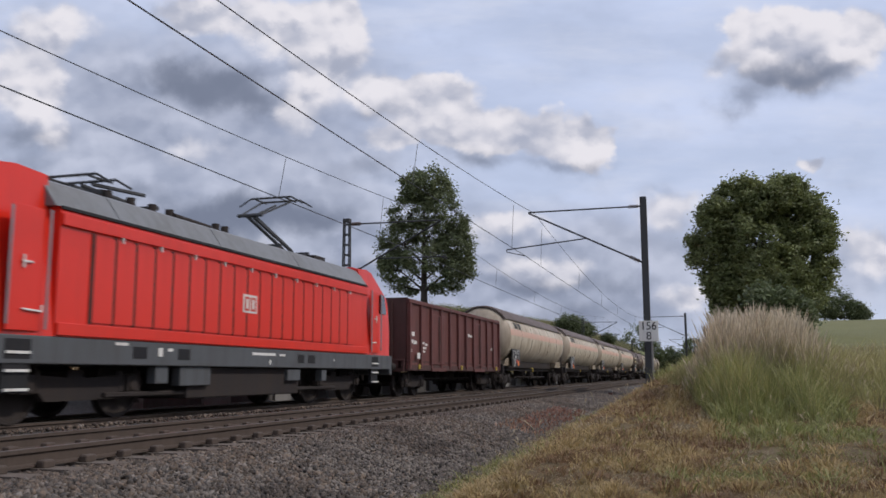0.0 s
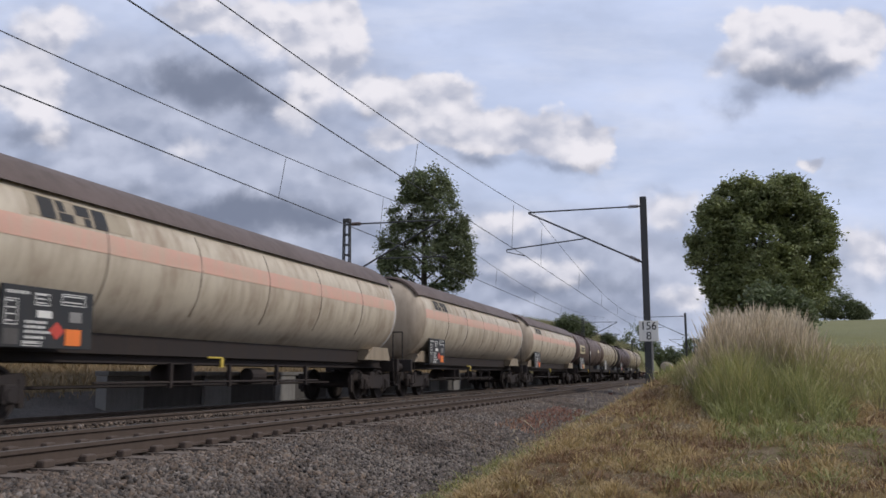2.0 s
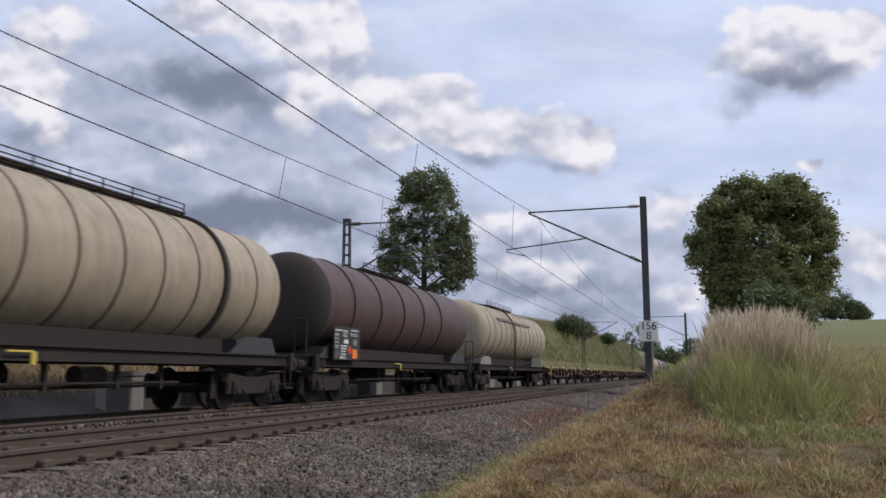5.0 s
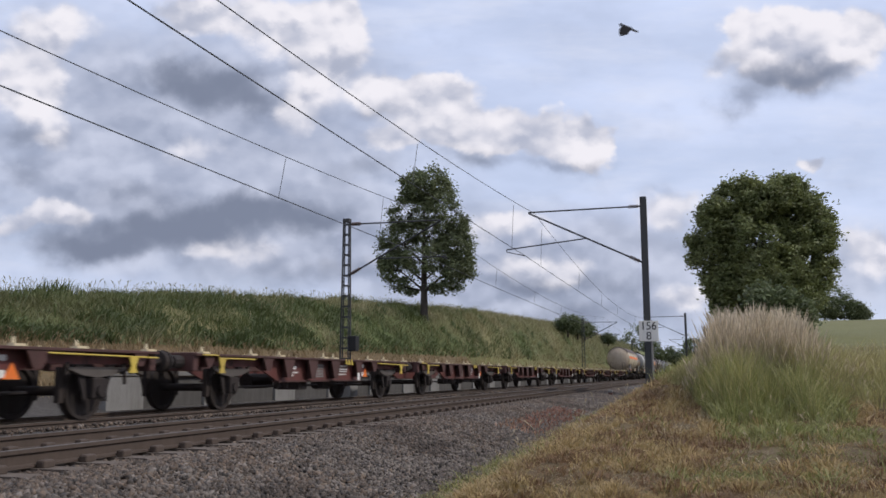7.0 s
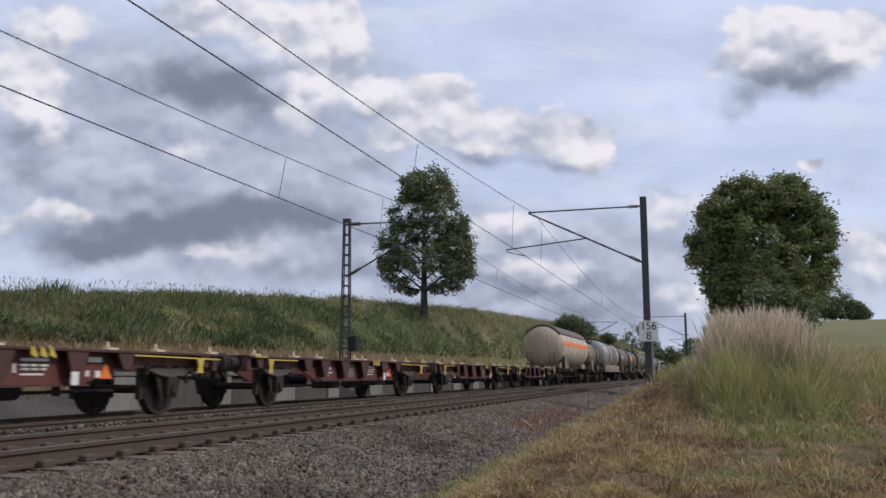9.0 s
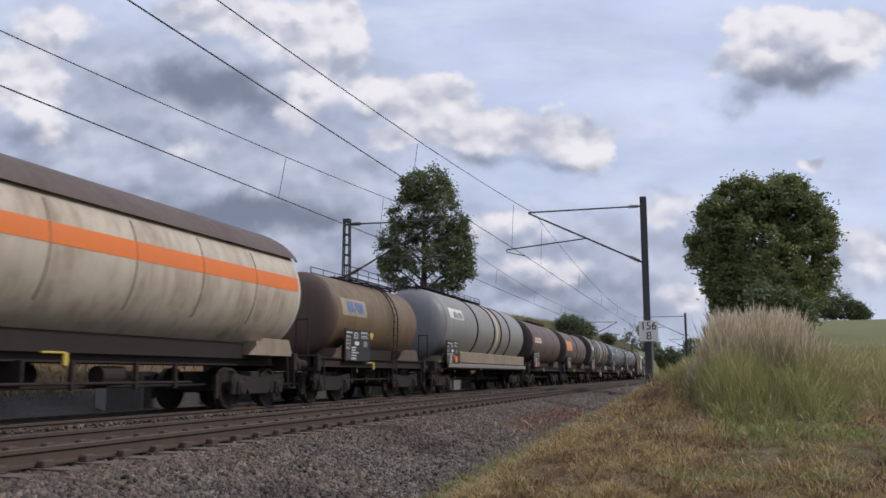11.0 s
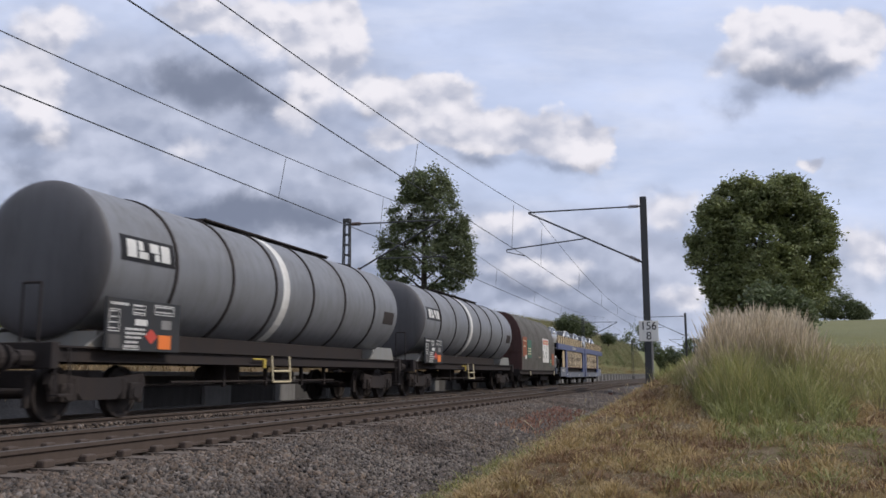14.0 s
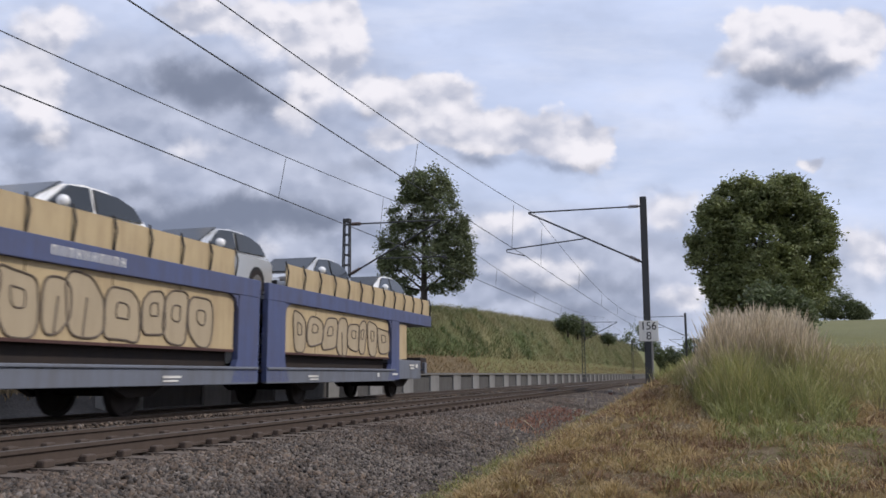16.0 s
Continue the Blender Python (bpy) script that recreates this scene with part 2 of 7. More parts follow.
M = {
    "red": paint("loco_red", (0.68, 0.028, 0.012), (0.30, 0.03, 0.02), 0.25, 0.3, grain=0.03, bump=0.02),
    "red_roof": paint("loco_red_roof", (0.66, 0.05, 0.05), (0.4, 0.06, 0.05), 0.3, 0.4, grain=0.03, bump=0.02),
    "loco_grey": paint("loco_grey", (0.085, 0.09, 0.095), (0.05, 0.045, 0.04), 0.5, 0.5),
    "roof_grey": paint("roof_grey", (0.17, 0.175, 0.18), (0.1, 0.095, 0.09), 0.5, 0.5),
    "oxide": paint("oxide_brown", (0.125, 0.036, 0.03), (0.065, 0.037, 0.031), 0.6, 0.6, grain=0.25),
    "oxide_dark": paint("oxide_dark", (0.075, 0.030, 0.025), (0.035, 0.025, 0.02), 0.6, 0.7, grain=0.25),
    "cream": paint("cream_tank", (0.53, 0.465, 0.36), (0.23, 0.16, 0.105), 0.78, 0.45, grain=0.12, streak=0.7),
    # dirty cream again, darkened because the tank ends face away from the sun
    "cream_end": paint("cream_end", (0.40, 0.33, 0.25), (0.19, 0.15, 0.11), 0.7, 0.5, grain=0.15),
    "stripe": paint("faded_orange", (0.60, 0.345, 0.26), (0.50, 0.41, 0.31), 0.9, 0.5, grain=0.15),
    "stripe_new": paint("fresh_orange", (0.75, 0.18, 0.03), (0.45, 0.2, 0.08), 0.3, 0.5),
    "shield": paint("sun_shield", (0.105, 0.073, 0.060), (0.06, 0.047, 0.04), 0.6, 0.6, grain=0.2),
    "brown": paint("brown_tank", (0.115, 0.072, 0.055), (0.06, 0.05, 0.042), 0.6, 0.5, grain=0.2, streak=0.8),
    "brown_red": paint("red_brown_tank", (0.085, 0.047, 0.040), (0.045, 0.038, 0.035), 0.6, 0.5, grain=0.2),
    "olive": paint("ochre_brown_tank", (0.17, 0.115, 0.06), (0.08, 0.06, 0.04), 0.6, 0.5, grain=0.2),
    "beige": paint("beige_tank", (0.36, 0.30, 0.21), (0.16, 0.13, 0.095), 0.6, 0.5, grain=0.15),
    "grey": paint("grey_tank", (0.225, 0.225, 0.212), (0.255, 0.215, 0.16), 0.6, 0.42, grain=0.12),
    "sill_beige": paint("weathered_sill", (0.29, 0.235, 0.165), (0.13, 0.10, 0.07), 0.75, 0.6, grain=0.25),
    "slate": paint("slate_tank", (0.185, 0.19, 0.20), (0.11, 0.105, 0.10), 0.55, 0.45, grain=0.12),
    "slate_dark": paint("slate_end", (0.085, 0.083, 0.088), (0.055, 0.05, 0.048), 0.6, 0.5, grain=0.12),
    "taupe": paint("taupe_tank", (0.165, 0.143, 0.108), (0.085, 0.07, 0.054), 0.55, 0.45, grain=0.12),
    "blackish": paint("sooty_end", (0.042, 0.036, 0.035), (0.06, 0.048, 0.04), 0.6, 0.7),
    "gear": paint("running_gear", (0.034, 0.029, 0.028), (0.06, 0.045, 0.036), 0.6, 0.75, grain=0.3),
    "wheel": paint("wheel_steel", (0.045, 0.038, 0.035), (0.035, 0.027, 0.023), 0.6, 0.7, 0.1),
    "tyre_rim": paint("bright_tread", (0.35, 0.34, 0.33), (0.2, 0.17, 0.15), 0.4, 0.35, 0.9),
    "white": paint("white_panel", (0.70, 0.69, 0.65), (0.35, 0.3, 0.25), 0.4, 0.5),
    "black": paint("black_panel", (0.02, 0.02, 0.022), (0.05, 0.045, 0.04), 0.4, 0.5),
    "board": paint("data_board", (0.04, 0.042, 0.045), (0.07, 0.06, 0.05), 0.4, 0.6),
    "orange": paint("orange_plate", (0.85, 0.20, 0.03), (0.4, 0.15, 0.06), 0.4, 0.5),
    "amber": paint("amber_panel", (0.64, 0.28, 0.09), (0.4, 0.19, 0.08), 0.4, 0.5),
    "yellow": paint("yellow_paint", (0.55, 0.41, 0.07), (0.3, 0.2, 0.06), 0.5, 0.5),
    "sign_cream": paint("cream_sign", (0.62, 0.53, 0.34), (0.35, 0.27, 0.17), 0.4, 0.5),
    "blue": paint("carrier_blue", (0.075, 0.095, 0.20), (0.09, 0.075, 0.075), 0.5, 0.5),
    "blue_grey": paint("carrier_grey_blue", (0.15, 0.165, 0.20), (0.10, 0.09, 0.085), 0.5, 0.55),
    "sheet_yellow": paint("ochre_sheet", (0.50, 0.385, 0.22), (0.30, 0.21, 0.125), 0.6, 0.55, grain=0.1),
    "graffiti": paint("graffiti_grey", (0.42, 0.335, 0.22), (0.30, 0.24, 0.16), 0.5, 0.5),
    "graffiti_line": paint("graffiti_line", (0.11, 0.085, 0.065), (0.2, 0.155, 0.1), 0.5, 0.6),
    "tarp": paint("tarpaulin", (0.085, 0.076, 0.060), (0.045, 0.038, 0.030), 0.75, 0.65, grain=0.15, bump=0.4),
    "green_plate": paint("green_panel", (0.03, 0.12, 0.075), (0.06, 0.07, 0.05), 0.5, 0.5),
    "rust_plate": paint("rust_panel", (0.30, 0.09, 0.04), (0.15, 0.06, 0.03), 0.6, 0.7),
    "sign_blue": paint("blue_mark", (0.10, 0.17, 0.36), (0.15, 0.17, 0.2), 0.5, 0.5),
    "sign_red": paint("red_mark", (0.55, 0.06, 0.04), (0.3, 0.08, 0.05), 0.4, 0.5),
    "silver": paint("silver_car_paint", (0.62, 0.63, 0.64), (0.5, 0.5, 0.49), 0.2, 0.2, 0.45, grain=0.02, bump=0.0),
    "car_white": paint("white_car_paint", (0.80, 0.80, 0.80), (0.7, 0.7, 0.69), 0.2, 0.22, 0.0, grain=0.01, bump=0.0),
    "glass": surface("dark_glass", 0.06)[0],
    "rail": paint("rail_side", (0.072, 0.050, 0.037), (0.048, 0.034, 0.026), 0.6, 0.7, grain=0.3),
    "rail_top": paint("rail_top", (0.115, 0.10, 0.088), (0.07, 0.054, 0.044), 0.5, 0.6, 0.3),
    "sleeper": paint("sleeper", (0.115, 0.090, 0.071), (0.068, 0.051, 0.040), 0.7, 0.9, grain=0.3, bump=0.5),
    "mast": paint("mast_steel", (0.055, 0.058, 0.062), (0.06, 0.05, 0.042), 0.5, 0.6, 0.3),
    "wire": paint("wire", (0.06, 0.065, 0.07), (0.05, 0.05, 0.05), 0.2, 0.5, 0.5),
    "insulator": paint("insulator", (0.10, 0.06, 0.045), (0.06, 0.05, 0.04), 0.3, 0.3),
    "concrete": paint("concrete", (0.24, 0.235, 0.225), (0.12, 0.11, 0.10), 0.6, 0.9, grain=0.25, bump=0.4),
    "concrete_mid": paint("concrete_mid", (0.17, 0.165, 0.155), (0.09, 0.085, 0.08), 0.6, 0.9, grain=0.25, bump=0.4),
    "concrete_dark": paint("concrete_dark", (0.095, 0.09, 0.085), (0.055, 0.05, 0.046), 0.6, 0.9, grain=0.25, bump=0.4),
    "bark": mottled("bark", ((0.04, 0.032, 0.026), (0.075, 0.06, 0.05)), 6.0, bump=0.8, dist=0.05),
    # bed darker than the stones, so shade in the gaps is partly painted
    "ballast_bed": mottled("ballast_bed", ((0.036, 0.031, 0.028), (0.10, 0.09, 0.082)), 18.0, bump=1.0, dist=0.06, big=0.5),
    "stone": mottled("ballast_stone", ((0.105, 0.089, 0.076), (0.205, 0.178, 0.156), (0.058, 0.044, 0.035)), 3.0, bump=0.3, rand=True, big=0.4, spread=(0.3, 1.25)),
    "stone_rusty": mottled("rusty_ballast_stone", ((0.115, 0.083, 0.06), (0.17, 0.132, 0.102), (0.06, 0.042, 0.031)), 3.0, bump=0.3, rand=True, big=0.4, spread=(0.35, 1.1)),
    "soil": mottled("ground_soil", ((0.16, 0.105, 0.05), (0.10, 0.08, 0.035), (0.20, 0.135, 0.07)), 13.0, bump=1.0, dist=0.08, big=0.25),
    "bank": mottled("bank_turf", ((0.085, 0.12, 0.035), (0.13, 0.145, 0.05), (0.20, 0.175, 0.08)), 1.2, bump=0.8, dist=0.1, big=0.09),
    "field": mottled("field_green", ((0.115, 0.118, 0.036), (0.15, 0.142, 0.048)), 2.0, bump=0.6, dist=0.1, big=0.05),
    # distance haze is mixed into this blue-grey hill colour
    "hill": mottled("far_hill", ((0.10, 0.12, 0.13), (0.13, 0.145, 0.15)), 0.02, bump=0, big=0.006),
    "leaf_left": leafy("leaf_airy", ((0.13, 0.16, 0.075), (0.18, 0.205, 0.10), (0.12, 0.14, 0.075)), 0.6),
    "leaf_right": leafy("leaf_dense", ((0.15, 0.175, 0.068), (0.225, 0.24, 0.095), (0.125, 0.15, 0.06)), 0.6, (0.6, 0.95)),
    "leaf_bush": leafy("leaf_bush", ((0.11, 0.14, 0.062), (0.155, 0.18, 0.085), (0.10, 0.125, 0.062)), 0.6),
    "grass_green": leafy("grass_green", ((0.20, 0.232, 0.066), (0.265, 0.285, 0.09), (0.32, 0.285, 0.13)), 1.0),
    "grass_bank": leafy("grass_bank", ((0.078, 0.118, 0.036), (0.135, 0.172, 0.052), (0.165, 0.165, 0.075)), 0.35, (0.8, 0.35), 0.12),
    "weed_dark": leafy("bank_weed", ((0.072, 0.102, 0.036), (0.10, 0.132, 0.046), (0.115, 0.14, 0.056)), 0.5, (0.75, 0.4)),
    "grass_dry": leafy("grass_dry", ((0.40, 0.285, 0.125), (0.30, 0.235, 0.085), (0.48, 0.35, 0.18)), 1.0),
    "grass_straw": leafy("grass_straw", ((0.255, 0.24, 0.115), (0.21, 0.21, 0.09), (0.31, 0.27, 0.16)), 0.5, (0.8, 0.4)),
    "grass_brown": leafy("grass_brown", ((0.22, 0.13, 0.065), (0.17, 0.11, 0.055), (0.30, 0.18, 0.10)), 1.0),
    "grass_pale": leafy("grass_pale", ((0.37, 0.35, 0.14), (0.31, 0.315, 0.11), (0.43, 0.36, 0.18)), 1.0),
    "grass_foot": leafy("grass_foot", ((0.25, 0.18, 0.095), (0.19, 0.145, 0.07), (0.31, 0.225, 0.125)), 0.5, (0.75, 0.5)),
    "grass_seed": leafy("grass_seed", ((0.49, 0.40, 0.275), (0.41, 0.335, 0.21), (0.57, 0.48, 0.355)), 1.0),
    "straw": leafy("pale_straw", ((0.42, 0.34, 0.21), (0.34, 0.27, 0.15), (0.50, 0.42, 0.29)), 1.0),
    "red_weed": leafy("red_weed", ((0.26, 0.075, 0.055), (0.22, 0.10, 0.06), (0.32, 0.2, 0.13)), 1.0),
    "feather": paint("feather", (0.02, 0.02, 0.022), (0.03, 0.03, 0.03), 0.3, 0.7),
}
M["glass"].node_tree.nodes["Principled BSDF"].inputs["Base Color"].default_value = (0.02, 0.024, 0.028, 1)

# ---- mesh helpers ----


def part(name, bm, material, parent=None, label="", smooth=False):
    """Links a bmesh as one mesh object under a thing or a part."""
    me = bpy.data.meshes.new(name)
    bmesh.ops.recalc_face_normals(bm, faces=bm.faces)
    bm.to_mesh(me)
    bm.free()
    me.materials.append(material)
    if smooth:
        me.polygons.foreach_set("use_smooth", [True] * len(me.polygons))
        me.set_sharp_from_angle(angle=radians(40))
    ob = new(name, me)
    ob.parent = parent
    return tagged(ob, label) if label else ob


def thing(name, m, label, category, group=""):
    ob = new(name)
    ob.empty_display_size = 0.3
    ob.matrix_basis = m
    return tagged(ob, label, category, group)


def again(ob, name, parent, m):
    """Another object on the same mesh."""
    o = new(name, ob.data)
    o.parent = parent
    o.matrix_basis = m
    return o


def slab(bm, x0, x1, y0, y1, z0, z1, bev=0.0):
    vs = [bm.verts.new((x, y, z)) for x in (x0, x1) for y in (y0, y1) for z in (z0, z1)]
    fs = [bm.faces.new([vs[i] for i in f]) for f in ((0, 1, 3, 2), (4, 6, 7, 5), (0, 4, 5, 1), (2, 3, 7, 6), (0, 2, 6, 4), (1, 5, 7, 3))]
    if bev:
        bmesh.ops.bevel(bm, geom=list({e for f in fs for e in f.edges}), offset=bev, segments=2, affect="EDGES", profile=0.5)
    return bm


def box(x0, x1, y0, y1, z0, z1, bev=0.0):
    return slab(bmesh.new(), x0, x1, y0, y1, z0, z1, bev)


def rod(bm, a, b, r, seg=8, r2=None):
    """A round bar from a to b."""
    a, b = Vector(a), Vector(b)
    m = Matrix.Translation((a + b) / 2) @ (b - a).to_track_quat("Z", "Y").to_matrix().to_4x4()
    bmesh.ops.create_cone(bm, cap_ends=True, segments=seg, radius1=r, radius2=r if r2 is None else r2, depth=(b - a).length, matrix=m)
    return bm


def rods(paths, r, seg=6):
    bm = bmesh.new()
    for p in paths:
        for a, b in zip(p, p[1:]):
            rod(bm, a, b, r, seg)
    return bm


def prism(bm, outline, x0, x1, axis="x"):
    """An outline in two coordinates, drawn out along the third: axis x takes (y, z), axis y takes (x, z)."""
    def place(p, k):
        return (k, p[0], p[1]) if axis == "x" else (p[0], k, p[1])
    A, B = [bm.verts.new(place(p, x0)) for p in outline], [bm.verts.new(place(p, x1)) for p in outline]
    bm.faces.new(A)
    bm.faces.new(B[::-1])
    for i in range(len(A)):
        j = (i + 1) % len(A)
        bm.faces.new((A[i], B[i], B[j], A[j]))
    return bm


def lathe(bm, prof, zc, seg=48, a0=0.0, a1=360.0, close=True):
    """Turns (y, r) rows about the long axis at height zc; angles from the top, clockwise seen from the front."""
    full = abs(a1 - a0) >= 360
    cnt = seg if full else seg + 1
    rings = []
    for y, r in prof:
        if r < 1e-4:
            rings.append([bm.verts.new((0, y, zc))])
        else:
            rings.append([bm.verts.new((r * math.sin(t), y, zc + r * math.cos(t))) for t in (radians(a0 + (a1 - a0) * i / seg) for i in range(cnt))])
    for A, B in zip(rings, rings[1:]):
        for i in range(seg):
            j = (i + 1) % cnt
            a, b = (A[0], A[0]) if len(A) == 1 else (A[i], A[j])
            c, d = (B[0], B[0]) if len(B) == 1 else (B[j], B[i])
            bm.faces.new([v for k, v in enumerate((a, b, c, d)) if v not in (a, b, c, d)[:k]])
    return bm


def shell_profile(y0, y1, r, dome):
    """A tank with dished ends; the straight part runs from y0 to y1."""
    k = [i / 7 for i in range(8)]
    front = [(y0 - dome * math.cos(t * math.pi / 2), r * math.sin(t * math.pi / 2) ** 0.75) for t in k]
    return front + [(y0 + (y1 - y0) * i / 12, r) for i in range(1, 12)] + [(y1 + (y0 - y), q) for y, q in front[::-1]]


def hoop(bm, y, r, zc, w=0.05, h=0.03, a0=0.0, a1=360.0):
    lathe(bm, [(y - w / 2, r - 0.01), (y - w / 2, r + h), (y + w / 2, r + h), (y + w / 2, r - 0.01)], zc, 40, a0, a1)
    return bm


def soup(name, co, faces, material, parent=None):
    """One mesh out of arrays of corners and of faces that all have the same number of corners."""
    co, faces = np.asarray(co, np.float32).reshape(-1, 3), np.asarray(faces, np.int32)
    me = bpy.data.meshes.new(name)
    k = faces.shape[1]
    me.vertices.add(len(co))
    me.vertices.foreach_set("co", co.ravel())
    me.loops.add(faces.size)
    me.loops.foreach_set("vertex_index", faces.ravel())
    me.polygons.add(len(faces))
    me.polygons.foreach_set("loop_start", np.arange(0, faces.size, k, dtype=np.int32))
    me.update(calc_edges=True)
    me.validate()
    me.materials.append(material)
    ob = new(name, me)
    ob.parent = parent
    return ob


# ---- terrain ----
def table(xs, ys):
    return lambda v: np.interp(v, xs, ys)


edge_x = table((0, 10, 19, 40, 80, 200), (4.5, 4.0, 3.72, 3.4, 3.0, 2.8))
def ease(t):
    t = np.clip(t, 0, 1)
    return t * t * (3 - 2 * t)


edge_z = table((0, 10, 19, 40, 80, 200), (-0.72, -0.68, -0.52, -0.32, -0.3, -0.3))
shelf_z = table((-20, 0, 4, 8, 12, 16, 20, 30, 60, 100, 150, 260), (-0.5, -0.45, -0.35, -0.05, 0.28, 0.70, 1.0, 1.6, 3.4, 6.2, 9.0, 9.5))
bank_z = table((-40, 0, 21, 30, 46, 79, 131, 195, 400), (1.6, 2.2, 3.05, 3.75, 4.85, 6.5, 7.9, 8.2, 8.4))


def ground_z(x, y):
    """The lie of the land: cutting bank, ballast bed with two tracks, ditch edge, shelf and field."""
    x, y = np.asarray(x, float), np.asarray(y, float)
    ex, ez, sh = edge_x(y), edge_z(y), shelf_z(y)
    bed = -0.22 + NEAR_Z * ease((x + 2.6) / 0.9) + 0.17 * np.exp(-((x + 2.1) / 0.5) ** 4)
    right = np.where(x < 2.0, bed, bed + (ez - bed) * np.clip((x - 2.0) / np.maximum(ex - 2.0, .3), 0, 1))
    up = ez + (sh - ez) * ease((x - ex) / np.maximum((sh - ez) / 0.44, 1.2)) + np.maximum(x - ex - 8, 0) * 0.004
    right = np.where(x > ex, up, right)
    bz = bank_z(y)
    foot = 1.50 + 0.004 * np.clip(y, 0, 100)
    left = np.where(x > -6.6, bed, np.where(x > -7.6, bed + 0.3 * (-6.6 - x), np.where(x > -9.2, 0.08 + (foot - 0.08) * ((-7.6 - x) / 1.6), foot + (bz - foot) * np.sin(np.clip((-9.2 - x) / 4.8, 0, 1) * math.pi / 2))))
    left = left + np.maximum(-14 - x, 0) * 0.012
    return np.where(x > -6.6, right, left)


def build_ground():
    xs = np.concatenate([np.linspace(-2500, -60, 14), np.linspace(-50, -15, 15), np.linspace(-14, -6, 22), np.linspace(-5.6, 2, 8), np.linspace(2.3, 12, 40), np.linspace(13, 60, 20), np.linspace(80, 2500, 12)])
    ys = np.concatenate([np.linspace(-800, -20, 8), np.linspace(-15, 45, 100), np.linspace(47, 160, 50), np.linspace(170, 400, 18), np.linspace(450, 3000, 12)])
    X, Y = np.meshgrid(xs, ys)
    Z = ground_z(X, Y)
    rough = np.array([[noise.noise((x * 0.5, y * 0.5, 0)) * 0.12 + noise.noise((x * 1.7, y * 1.7, 5)) * 0.05 for x in xs] for y in ys])
    Z = Z + rough * np.where((X > -8.5) & (X < edge_x(Y) + 0.3), 0, 1)
    far = np.clip((Y - 330) / 400, 0, 1)
    Z = Z * (1 - far) - 2.0 * far
    nx, ny = len(xs), len(ys)
    co = np.stack([X, Y, Z], -1).reshape(-1, 3)
    i = (np.arange(ny - 1)[:, None] * nx + np.arange(nx - 1)[None, :]).ravel()
    ob = soup("ground", co, np.stack([i, i + 1, i + nx + 1, i + nx], 1), M["soil"])
    ob.data.polygons.foreach_set("use_smooth", [True] * len(ob.data.polygons))
    ob.data.materials.append(M["ballast_bed"])
    ob.data.materials.append(M["field"])
    ob.data.materials.append(M["bank"])
    c = co[np.stack([i, i + 1, i + nx + 1, i + nx], 1)].mean(1)
    idx = np.where((c[:, 0] > -8.0) & (c[:, 0] < edge_x(c[:, 1]) - 0.1), 1, np.where((c[:, 0] < -9.3) & (c[:, 0] > -16), 3, np.where((c[:, 0] > 11) | (c[:, 0] < -14) | (c[:, 1] > 60) | ((c[:, 1] > 19) & (c[:, 0] > 8.5)), 2, 0)))
    ob.data.polygons.foreach_set("material_index", idx.astype(np.int32))
    return tagged(ob, "grassy railway cutting with a gravel track bed", "ground", kind="structure")


build_ground()


# ---- tracks ----
def rail_mesh(y0, y1):
    """Flat-bottom rail, top of the head at zero."""
    prof = [(-0.036, 0.0), (0.036, 0.0), (0.036, -0.035), (0.01, -0.05), (0.01, -0.135), (0.062, -0.15), (0.062, -0.172), (-0.062, -0.172), (-0.062, -0.15), (-0.01, -0.135), (-0.01, -0.05), (-0.036, -0.035)]
    return prism(bmesh.new(), prof, y0, y1, "y")


def build_track(name, xc, label, zc=0.0):
    tr = thing(name, pose(xc, 0, zc), label, "railway track")
    tagged(tr, kind="structure")
    for s in (-1, 1):
        r = part("rail", rail_mesh(-12, 420), M["rail"], tr, "rusty steel rail with a polished head")
        r.location.x = s * 0.7535
        h = part("rail_head", box(-0.034, 0.034, -12, 420, 0.0, 0.004), M["rail_top"], r)
    bm = prism(bmesh.new(), [(-1.3, -0.38), (-1.3, -0.20), (-1.22, -0.18), (-0.45, -0.18), (-0.35, -0.21), (0.35, -0.21), (0.45, -0.18), (1.22, -0.18), (1.3, -0.20), (1.3, -0.38)], -0.13, 0.13, "y")
    first = part("sleeper", bm, M["sleeper"], tr)
    first.location = (0, -6.0, 0)
    b2 = bmesh.new()
    for s in (-1, 1):
        for k in (-1, 1):
            slab(b2, s * 0.7535 + k * 0.115 - 0.05, s * 0.7535 + k * 0.115 + 0.05, -0.08, 0.08, -0.19, -0.105, 0.02)
    clip = part("rail_clip", b2, M["rail"], first)
    for i in range(1, 150):
        o = again(first, "sleeper", tr, pose(0, -6.0 + 0.6 * i, 0, 0, 0, random.uniform(-0.5, 0.5)))
        again(clip, "rail_clip", o, Matrix())
    bm = bmesh.new()
    for i in range(150, 420):
        slab(bm, -1.3, 1.3, -6 + 0.6 * i - 0.13, -6 + 0.6 * i + 0.13, -0.38, -0.18)
    tagged(part("far_sleepers", bm, M["sleeper"], tr), kind="stuff")
    return tr


